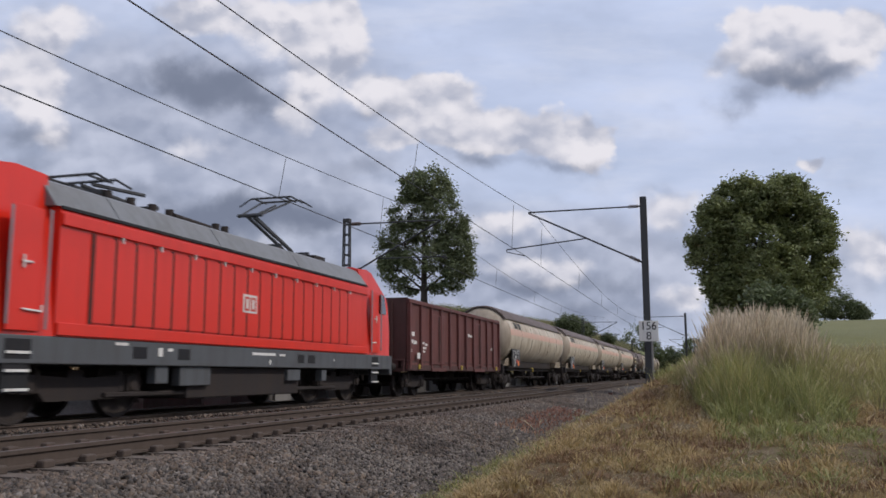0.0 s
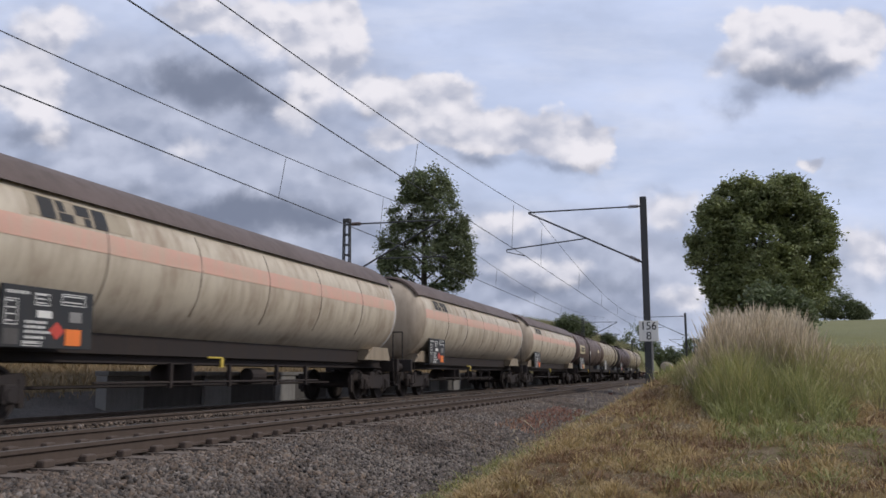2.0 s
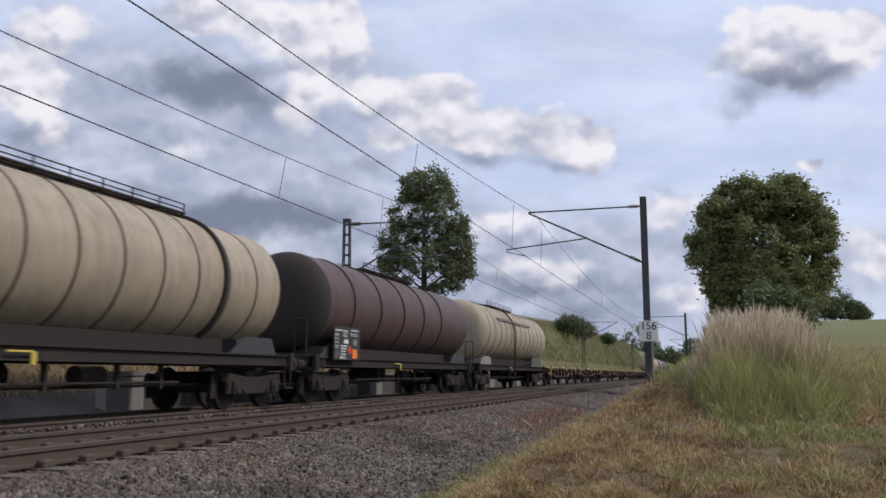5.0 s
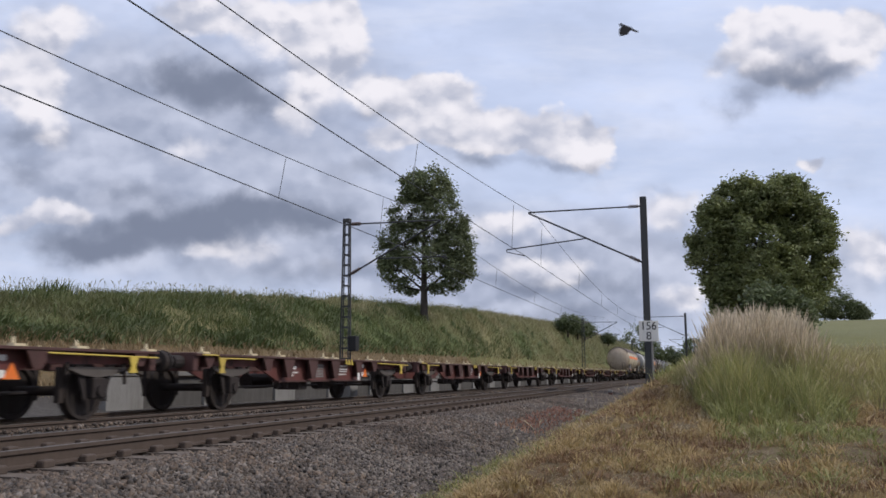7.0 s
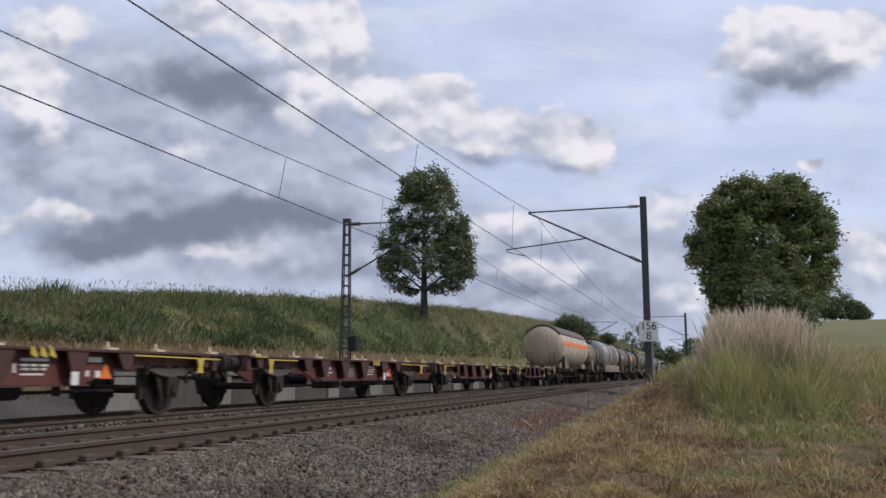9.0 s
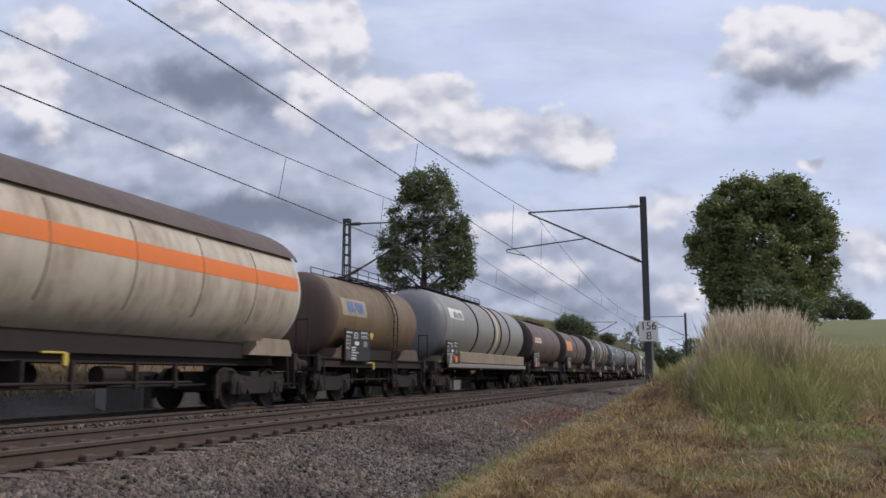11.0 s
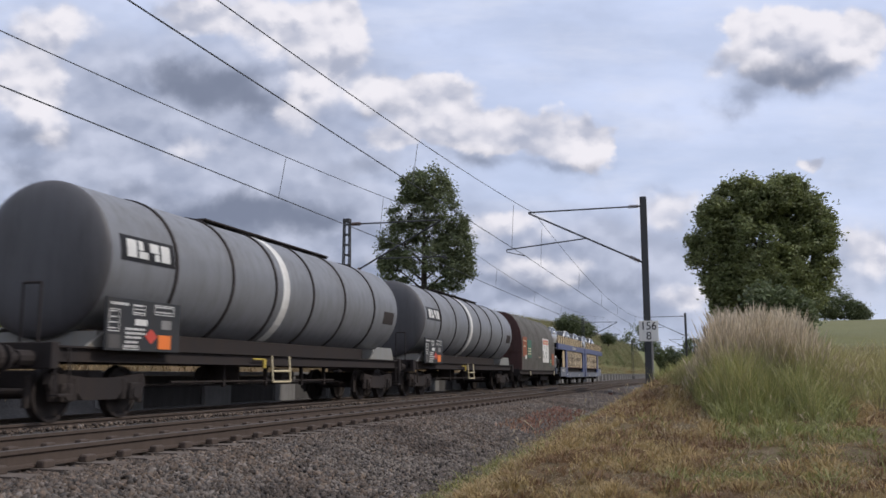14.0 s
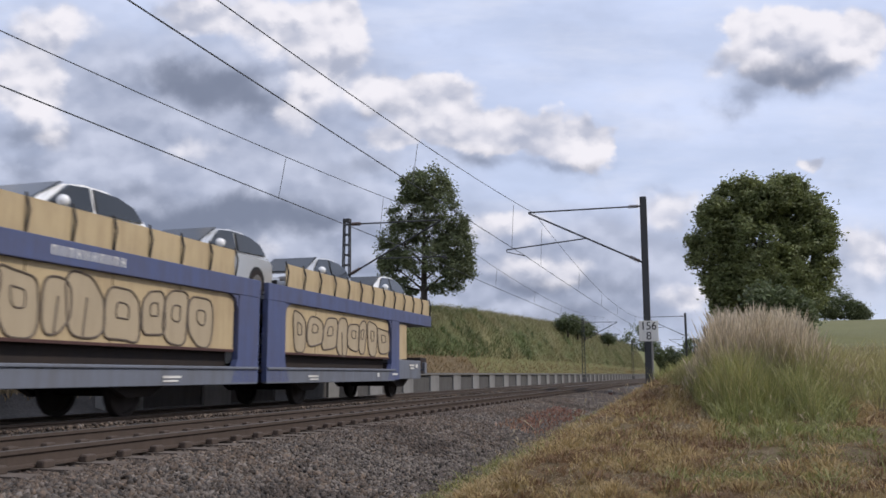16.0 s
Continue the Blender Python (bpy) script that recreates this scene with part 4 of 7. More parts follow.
def data_board(v, y0, y1, z0=1.17, z1=2.1, x=1.36, seed=0, orange=True, mat="board"):
    """Dark board with the wagon's data as rows of pale marks, framed tables and danger plates."""
    rng = random.Random(seed)
    b = part("data_board", box(x, x + 0.05, y0, y1, z0, z1, 0.01), M[mat], v)
    w, h = y1 - y0, z1 - z0
    bm = bmesh.new()

    def line(c, z, width, size):
        # a row of short upright marks, as close as letters
        k = c
        while k < c + width:
            q = size * rng.uniform(0.3, 0.6)
            slab(bm, x + 0.045, x + 0.055, y0 + w * k, y0 + w * k + q * h, z0 + h * z, z0 + h * (z + size))
            k += (q + size * 0.28) * h / w

    def table_mark(c, z, width, height, bars):
        ya, yb, za, zb = y0 + w * c, y0 + w * (c + width), z0 + h * z, z0 + h * (z + height)
        e = 0.012
        for p in ((ya, yb, za, za + e), (ya, yb, zb - e, zb), (ya, ya + e, za, zb), (yb - e, yb, za, zb)):
            slab(bm, x + 0.045, x + 0.055, *p)
        for i in range(bars):
            q = za + (zb - za) * (i + 0.5) / bars
            slab(bm, x + 0.045, x + 0.054, ya + 0.03, yb - rng.uniform(0.03, 0.09), q, q + 0.018)
    line(0.04, 0.86, 0.22, 0.05)
    table_mark(0.03, 0.36, 0.13, 0.42, 4)
    table_mark(0.33, 0.70, 0.16, 0.2, 3)
    table_mark(0.62, 0.74, 0.28, 0.2, 2)
    for z in (0.40, 0.32, 0.24, 0.15):
        line(0.24, z, rng.uniform(0.14, 0.28), 0.045)
    table_mark(0.22, 0.03, 0.2, 0.08, 1)
    part("lettering", bm, M["white"], b)
    part("data_label", box(x + 0.045, x + 0.057, y0 + w * 0.36, y0 + w * 0.52, z0 + h * 0.50, z0 + h * 0.62), M["white"], b)
    part("data_label", box(x + 0.045, x + 0.057, y0 + w * 0.72, y0 + w * 0.86, z0 + h * 0.46, z0 + h * 0.64), M["concrete"], b)
    part("blank_plate", box(x + 0.045, x + 0.056, y0 + w * 0.03, y0 + w * 0.18, z0 + h * 0.05, z0 + h * 0.3), M["concrete_dark"], b)
    if orange:
        part("danger_plate", box(x + 0.045, x + 0.06, y0 + w * 0.68, y0 + w * 0.86, z0 + h * 0.06, z0 + h * 0.34), M["orange"], b)
        d, c, e = w * 0.085, y0 + w * 0.58, z0 + h * 0.30
        part("danger_diamond", prism(bmesh.new(), [(c - d, e), (c, e - h * 0.15), (c + d, e), (c, e + h * 0.15)], x + 0.045, x + 0.058), M["sign_red"], b)
    return b


def walkway(v, y0, y1, z, rail=0.55, mat="gear", w=0.45):
    bm = bmesh.new()
    for i in range(6):
        x = -w + 2 * w * i / 5
        slab(bm, x - 0.05, x + 0.05, y0, y1, z, z + 0.03)
    n = max(2, int((y1 - y0) / 0.9))
    for i in range(n + 1):
        y = y0 + (y1 - y0) * i / n
        slab(bm, -w, w, y - 0.025, y + 0.025, z - 0.04, z)
        slab(bm, -w * 0.6, -w * 0.5, y - 0.02, y + 0.02, z - 0.25, z)
        slab(bm, w * 0.5, w * 0.6, y - 0.02, y + 0.02, z - 0.25, z)
    part("walkway", bm, M[mat], v)
    if rail:
        bm = bmesh.new()
        for s in (-1, 1):
            for i in range(n + 1):
                y = y0 + (y1 - y0) * i / n
                rod(bm, (s * w, y, z), (s * w, y, z + rail), 0.016, 5)
            for h in (rail, rail * 0.5):
                rod(bm, (s * w, y0, z + h), (s * w, y1, z + h), 0.014, 5)
        part("guard_rail", bm, M[mat], v)


def side_ladder(v, y, r, zc, z_top, mat="gear"):
    pts = [[], []]
    for a in range(10, 100, 10):
        q = radians(a)
        for k, d in ((0, 0), (1, 0.36)):
            pts[k].append((math.sin(q) * (r + 0.1), y + d, zc + math.cos(q) * (r + 0.1)))
    for k, d in ((0, 0), (1, 0.36)):
        pts[k].append((r + 0.05, y + d, 0.5))
    bm = rods(pts, 0.022)
    for a, b in zip(*pts):
        rod(bm, a, b, 0.014, 5)
    for i in range(9):
        z = 0.5 + (zc - 0.5) * i / 9
        rod(bm, (r + 0.06, y, z), (r + 0.06, y + 0.36, z), 0.014, 5)
    part("ladder", bm, M[mat], v)


def dome_lid(v, y, z):
    bm = rod(bmesh.new(), (0, y, z - 0.12), (0, y, z + 0.12), 0.3, 18)
    rod(bm, (0, y, z + 0.12), (0, y, z + 0.17), 0.34, 18)
    part("dome_lid", bm, M["gear"], v)


def chute(v, y0, y1, mat, z0=1.22, z1=1.62, x=1.2):
    """Sloping sheet saddle under a tank's end."""
    bm = bmesh.new()
    for s in (-1, 1):
        prism(bm, [(y0, z0), (y1, z0), (y1 - 0.25, z1), (y0 + 0.7, z1)], min(s * x, s * (x - 0.05)), max(s * x, s * (x - 0.05)))
    slab(bm, -x + .05, x - .05, y0 + 0.35, y1 - 0.2, z0, z1 - 0.1)
    part("saddle", bm, M[mat], v)


def tank_wagon(name, y, L, s0, s1, r, zc, mat, cap_mat, label, dome=0.42, hoops=(), hoop_mat="blackish", saddle="gear", frame_mat="gear", narrow=False):
    flat = 0.8 if narrow else 0.45
    v = vehicle(name, y, label, "tank wagon", "tank wagons in the train")
    part("shell", lathe(bmesh.new(), [(s0 + (s1 - s0) * i / 14, r) for i in range(15)], zc, 56), M[mat], v, smooth=True)
    k = [0, 0.06, 0.15, 0.28, 0.42, 0.58, 0.75, 0.9, 1.0] if not narrow else [i / 8 for i in range(9)]
    part("cradle", box(-0.8, 0.8, s0 + 0.2, s1 - 0.2, 1.14, 1.56), M["gear"], v)
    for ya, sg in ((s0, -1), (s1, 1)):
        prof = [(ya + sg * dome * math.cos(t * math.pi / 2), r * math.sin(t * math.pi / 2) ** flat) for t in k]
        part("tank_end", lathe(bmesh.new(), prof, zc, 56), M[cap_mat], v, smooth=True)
    for h in hoops:
        part("hoop", hoop(bmesh.new(), h, r, zc, 0.07, 0.035 if hoop_mat == "blackish" else 0.014), M[hoop_mat], v)
    underframe(v, L, frame_mat, narrow=narrow)
    buffers(v, L)
    bogie(v, 2.15)
    bogie(v, L - 2.15)
    chute(v, s0 - 0.3, s0 + 1.9, saddle)
    bm = bmesh.new()
    for s in (-1, 1):
        prism(bm, [(s1 + 0.3, 1.22), (s1 - 1.9, 1.22), (s1 - 1.2, 1.62), (s1 + 0.05, 1.62)], min(s * 1.2, s * 1.15), max(s * 1.2, s * 1.15))
    slab(bm, -1.15, 1.15, s1 - 1.5, s1 - 0.2, 1.22, 1.55)
    part("saddle", bm, M[saddle], v)
    rail_steps(v, 0.75)
    rail_steps(v, L - 1.1)
    end_rail(v, 0.7)
    part("brake_lever", slab(rod(bmesh.new(), (1.26, L * 0.40, 1.12), (1.26, L * 0.40 + 0.55, 1.12), 0.02, 6), 1.24, 1.28, L * .4 + .5, L * .4 + .6, 0.92, 1.12), M["yellow"], v)
    return v


def gas_tank(y, L, s0, s1, label, fresh=False):
    r, zc = 1.50, 2.775
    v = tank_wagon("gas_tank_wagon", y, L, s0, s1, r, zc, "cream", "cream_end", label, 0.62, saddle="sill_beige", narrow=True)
    bm = lathe(bmesh.new(), [(s0 - 0.28, r - 0.02), (s0 - 0.26, r + 0.05), (s0 + 0.1, r + 0.085), (s1 - 0.1, r + 0.085), (s1 + 0.26, r + 0.05), (s1 + 0.28, r - 0.02)], zc, 30, -57, 57)
    part("sun_shield", bm, M["shield"], v, smooth=True)
    mat = "stripe_new" if fresh else "stripe"
    for a, b in ((76, 89), (-89, -76)):
        curved_mark(v, "stripe", s0, s1, a, b, r, zc, mat)
    n = 5
    for i in range(1, n + 1):
        part("seam", hoop(bmesh.new(), s0 + (s1 - s0) * i / (n + 1), r, zc, 0.022, 0.008, 60, 125), M["shield"], v)
    part("end_hoop", hoop(bmesh.new(), s1 - 0.05, r, zc, 0.06, 0.012, 58, 150), M["white"], v)
    if not fresh:
        curved_mark(v, "faded_patch", s0 + 1.1, s0 + 3.6, 59, 74, r, zc, "beige", 0.004)
        letters(v, s0 + 1.3, s0 + 3.0, r, zc, 60, 74, 4, "board")
    data_board(v, s0 + 0.7, s0 + 2.7, seed=int(y))
    bm = bmesh.new()
    prof = [(0.0, 0.34), (0.04, 0.34), (0.04, 0.28), (0.0, 0.28)]
    lathe(bm, [(s0 - 0.60 + a, q) for a, q in prof], 2.35, 20)
    part("manhole_ring", bm, M["shield"], v)
    return v


def locomotive(y):
    """Red electric locomotive with ribbed sides, grey skirt and two pantographs, the rear one raised."""
    L = 19.2
    v = vehicle("locomotive", y, "bright red electric locomotive with ribbed sides and grey skirt", "locomotive")
    ya, yb = 3.0, L - 3.0
    hw = 1.46
    # middle body
    body = prism(bmesh.new(), [(-hw, 1.36), (hw, 1.36), (hw, 3.36), (hw - 0.03, 3.42), (-hw + 0.03, 3.42), (-hw, 3.36)], ya, yb, "y")
    part("body", body, M["red"], v)
    # ribbed panels: proud strips under a top rail, dark strips painting the shadow in the grooves
    n, pa, pb = 20, 3.78, 15.22
    w = (pb - pa) / n
    for s in (-1, 1):
        x0, x1 = sorted((s * hw, s * (hw + 0.035)))
        strip = None
        for i in range(n):
            if strip is None:
                strip = part("side_panel", prism(bmesh.new(), [(0.05, 1.62), (w - 0.02, 1.62), (w - 0.02, 3.06), (0.05, 3.06)], x0, x1), M["red"], v)
                strip.location.y = pa
            else:
                again(strip, "side_panel", v, pose(0, pa + i * w, 0))
        part("side_rail", box(x0, x1 + 0.02 * (s > 0), ya + 0.02, yb - 0.02, 3.12, 3.32, 0.012), M["red"], v)
        part("side_rail", box(x0, x1 + 0.01 * (s > 0), ya + 0.02, yb - 0.02, 1.38, 1.58, 0.012), M["red"], v)
        # shadow line of each groove, as a dark strip on the red body
        groove = part("rib_groove", box(x0, x1 - 0.01, -0.02, 0.05, 1.6, 3.1), M["oxide_dark"], v)
        groove.location.y = pa
        for i in range(1, n):
            again(groove, "rib_groove", v, pose(0, pa + i * w, 0))
        catch = part("catch", box(x0, x1 + 0.03, 0.15, 0.19, 3.03, 3.13), M["white"], v)
        catch.location.y = pa + w
        for i in range(3, n, 2):
            again(catch, "catch", v, pose(0, pa + i * w, 0))
    # roof
    roof = [(-hw + 0.02, 3.42), (-1.12, 3.86), (-0.95, 3.93), (0.95, 3.93), (1.12, 3.86), (hw - 0.02, 3.42)]
    for a, b in ((ya - 0.1, ya + 1.5), (ya + 1.53, ya + 4.9), (ya + 4.93, ya + 8.7), (ya + 8.73, yb + 0.1)):
        part("roof_hatch", prism(bmesh.new(), roof, a, b, "y"), M["roof_grey"], v)
    part("gutter", box(hw - 0.01, hw + 0.03, ya, yb, 3.38, 3.43), M["black"], v)
    # cabs
    for end in (0, 1):
        def at(t):
            return L - t if end else t
        side = [(at(2.99), 1.36), (at(0.62), 1.36), (at(0.62), 2.2), (at(0.80), 2.85), (at(0.98), 3.15), (at(1.45), 3.72), (at(1.85), 3.92), (at(2.3), 3.98), (at(2.99), 3.94)]
        bm = prism(bmesh.new(), side, -hw, hw)
        for vt in bm.verts:
            t = abs(vt.co.y - at(0.6))
            k = max(0.0, 1 - t / 1.4)
            vt.co.x *= 1 - 0.10 * k
            if vt.co.z > 3.45:
                vt.co.x *= 0.80
        bmesh.ops.bevel(bm, geom=[e for e in bm.edges if e.calc_face_angle(0) > 0.5], offset=0.07, segments=3, affect="EDGES")
        cab = part("cab", bm, M["red"], v, smooth=True)
        part("cab_roof", prism(bmesh.new(), [(-1.1, 3.94), (-0.98, 4.0), (0.98, 4.0), (1.1, 3.94)], min(at(2.98), at(2.0)), max(at(2.98), at(2.0)), "y"), M["red_roof"], cab)
        win = [(at(1.06), 2.72), (at(1.30), 3.24), (at(1.66), 3.26), (at(1.72), 3.18), (at(1.72), 2.66), (at(1.10), 2.66)]
        bm = prism(bmesh.new(), win, 1.40, 1.470)
        for vt in bm.verts:
            vt.co.x *= 1 - 0.10 * max(0.0, 1 - abs(vt.co.y - at(0.6)) / 1.4)
        part("cab_window", bm, M["glass"], cab)
        part("windscreen", prism(bmesh.new(), [(at(0.86), 2.9), (at(0.80), 2.92), (at(1.40), 3.70), (at(1.46), 3.68)], -1.12, 1.12), M["glass"], cab)
        y0, y1 = sorted((at(1.98), at(2.66)))
        part("door", box(hw - 0.01, hw + 0.012, y0, y1, 1.42, 3.3, 0.01), M["red"], cab)
        bm = rods([[(hw + 0.07, at(1.92), 1.5), (hw + 0.07, at(1.92), 3.25)], [(hw + 0.07, at(2.72), 1.45), (hw + 0.07, at(2.72), 3.3)]], 0.022)
        part("hand_rail", bm, M["tyre_rim"], cab)
        bm = rods([[(hw + 0.04, at(2.2), 2.45), (hw + 0.04, at(2.42), 2.45)], [(hw + 0.04, at(2.24), 2.35), (hw + 0.04, at(2.24), 2.55)], [(hw + 0.04, at(2.25), 1.74), (hw + 0.04, at(2.65), 1.72), (hw + 0.04, at(2.66), 1.82)]], 0.018)
        part("door_handle", bm, M["white"], cab)
        part("apron", box(-1.4, 1.4, min(at(0.55), at(0.75)), max(at(0.55), at(0.75)), 0.75, 1.36, 0.04), M["loco_grey"], v)
        for z in (1.10, 0.83, 0.55):
            part("cab_step", box(hw - 0.12, hw + 0.03, min(at(2.02), at(2.5)), max(at(2.02), at(2.5)), z - 0.02, z + 0.02), M["white"], v)
        bm = slab(bmesh.new(), hw - 0.11, hw + 0.006, min(at(1.99), at(2.53)), max(at(1.99), at(2.53)), 1.0, 1.30)
        slab(bm, hw - 0.11, hw - 0.02, min(at(1.99), at(2.53)), max(at(1.99), at(2.53)), 0.5, 0.97)
        part("step_well", bm, M["black"], v)
        bogie(v, at(4.2), 2.6, 0.6)
    sk = box(-hw - 0.005, hw + 0.005, 0.8, L - 0.8, 0.93, 1.36, 0.02)
    part("skirt", sk, M["loco_grey"], v)
    part("equipment_box", box(-1.3, 1.3, 7.0, 12.0, 0.3, 0.93, 0.03), M["gear"], v)
    for a, b, z0, z1 in ((6.6, 7.7, 0.55, 0.93), (5.8, 6.2, 0.6, 0.93), (11.2, 11.9, 0.62, 0.9), (13.2, 13.5, 0.6, 0.9)):
        part("side_box", box(1.2, 1.4, a, b, z0, z1, 0.02), M["loco_grey"], v)
    part("cable_duct", rods([[(1.2, 4.6, 0.42), (1.2, 14.5, 0.42)]], 0.05), M["gear"], v)
    bm = bmesh.new()
    for a, b in ((5.0, 5.4), (6.4, 6.8), (11.6, 11.95), (12.2, 12.6)):
        slab(bm, hw + 0.002, hw + 0.012, a, b, 1.05, 1.26)
    part("skirt_hatch", bm, M["black"], v)
    bm = bmesh.new()
    for a, z, wd, h in ((4.5, 1.27, 0.35, 0.05), (5.75, 1.1, 0.14, 0.16), (6.05, 1.2, 0.16, 0.06), (9.3, 1.2, 1.1, 0.06), (10.6, 1.2, .3, .05), (10.1, 1.0, 0.08, 0.10), (13.8, 1.12, .06, .06)):
        slab(bm, hw + 0.004, hw + 0.014, a, a + wd, z, z + h)
    part("lettering", bm, M["white"], v)
    part("emblem", box(hw + 0.03, hw + 0.048, 8.75, 9.37, 2.12, 2.52), M["white"], v)
    bm = bmesh.new()
    for a, b in ((8.81, 8.87), (8.99, 9.04), (9.09, 9.14), (9.25, 9.31)):
        slab(bm, hw + 0.05, hw + 0.053, a, b, 2.18, 2.46)
    for z in (2.16, 2.42):
        slab(bm, hw + 0.05, hw + 0.053, 8.81, 9.02, z, z + 0.05)
        slab(bm, hw + 0.05, hw + 0.053, 9.09, 9.30, z, z + 0.05)
    part("emblem_lines", bm, M["sign_red"], v)
    buffers(v, L)
    # pantographs: the front one folded, the rear one up at the wire
    for yc, up in ((6.0, 0), (13.2, 1)):
        pan = part("pantograph_base", slab(slab(box(-0.55, 0.55, yc - 0.9, yc - 0.8, 4.1, 4.18), -0.55, 0.55, yc + 0.8, yc + 0.9, 4.1, 4.18), -0.5, -0.42, yc - 0.9, yc + 0.9, 4.1, 4.18), M["mast"], v)
        bm = bmesh.new()
        for a in (-0.8, 0.8):
            for s in (-1, 1):
                rod(bm, (s * 0.45, yc + a, 3.93), (s * 0.45, yc + a, 4.1), 0.07, 10)
        part("insulator", bm, M["insulator"], pan)
        if up:
            knee = (yc - 1.55, 4.85)
            top = (yc - 0.15, 5.45)
            bm = rods([[(-0.1, yc + 0.7, 4.2), (-0.1, *knee)], [(0.1, yc + 0.7, 4.2), (0.1, *knee)], [(0.2, yc + 0.35, 4.2), (0.12, knee[0], knee[1] - 0.06)]], 0.05)
            rod(bm, (-0.35, *knee), (0.35, *knee), 0.05)
            part("lower_arm", bm, M["mast"], pan)
            bm = rods([[(-0.3, *knee), (-0.45, *top)], [(0.3, *knee), (0.45, *top)], [(0, knee[0], knee[1] - 0.06), (0, top[0], top[1] - 0.08)]], 0.028)
            part("upper_arm", bm, M["mast"], pan)
        else:
            top = (yc - 0.85, 4.34)
            bm = rods([[(-0.1, yc + 0.7, 4.2), (-0.1, yc - 0.9, 4.28)], [(0.1, yc + 0.7, 4.2), (0.1, yc - 0.9, 4.28)], [(-0.35, yc - 0.9, 4.28), (-0.4, yc + 0.6, 4.36)], [(0.35, yc - 0.9, 4.28), (0.4, yc + 0.6, 4.36)]], 0.04)
            part("folded_arms", bm, M["mast"], pan)
        bm = bmesh.new()
        for d in (-0.28, 0.28):
            rod(bm, (-0.6, top[0] + d, top[1] + 0.08), (0.6, top[0] + d, top[1] + 0.08), 0.028)
            for s in (-1, 1):
                rod(bm, (s * 0.6, top[0] + d, top[1] + 0.08), (s * 0.95, top[0] + d, top[1] - 0.12), 0.022)
        for s in (-1, 1):
            rod(bm, (s * 0.45, top[0] - 0.3, top[1] + 0.05), (s * 0.45, top[0] + 0.3, top[1] + 0.05), 0.025)
        part("collector_head", bm, M["mast"], pan)
    bm = bmesh.new()
    rod(bm, (0.7, 7.2, 4.03), (0.7, 8.6, 4.0), 0.06)
    for yq in (5.2, 5.9, 6.6, 7.2, 9.0, 9.4):
        rod(bm, (0.6, yq, 3.93), (0.6, yq, 4.16), 0.09, 10)
    rod(bm, (0.6, 9.2, 4.0), (0.6, 10.4, 3.98), 0.05)
    slab(bm, 0.3, 0.8, 13.9, 14.6, 3.93, 4.08)
    part("roof_gear", bm, M["gear"], v)
    return v


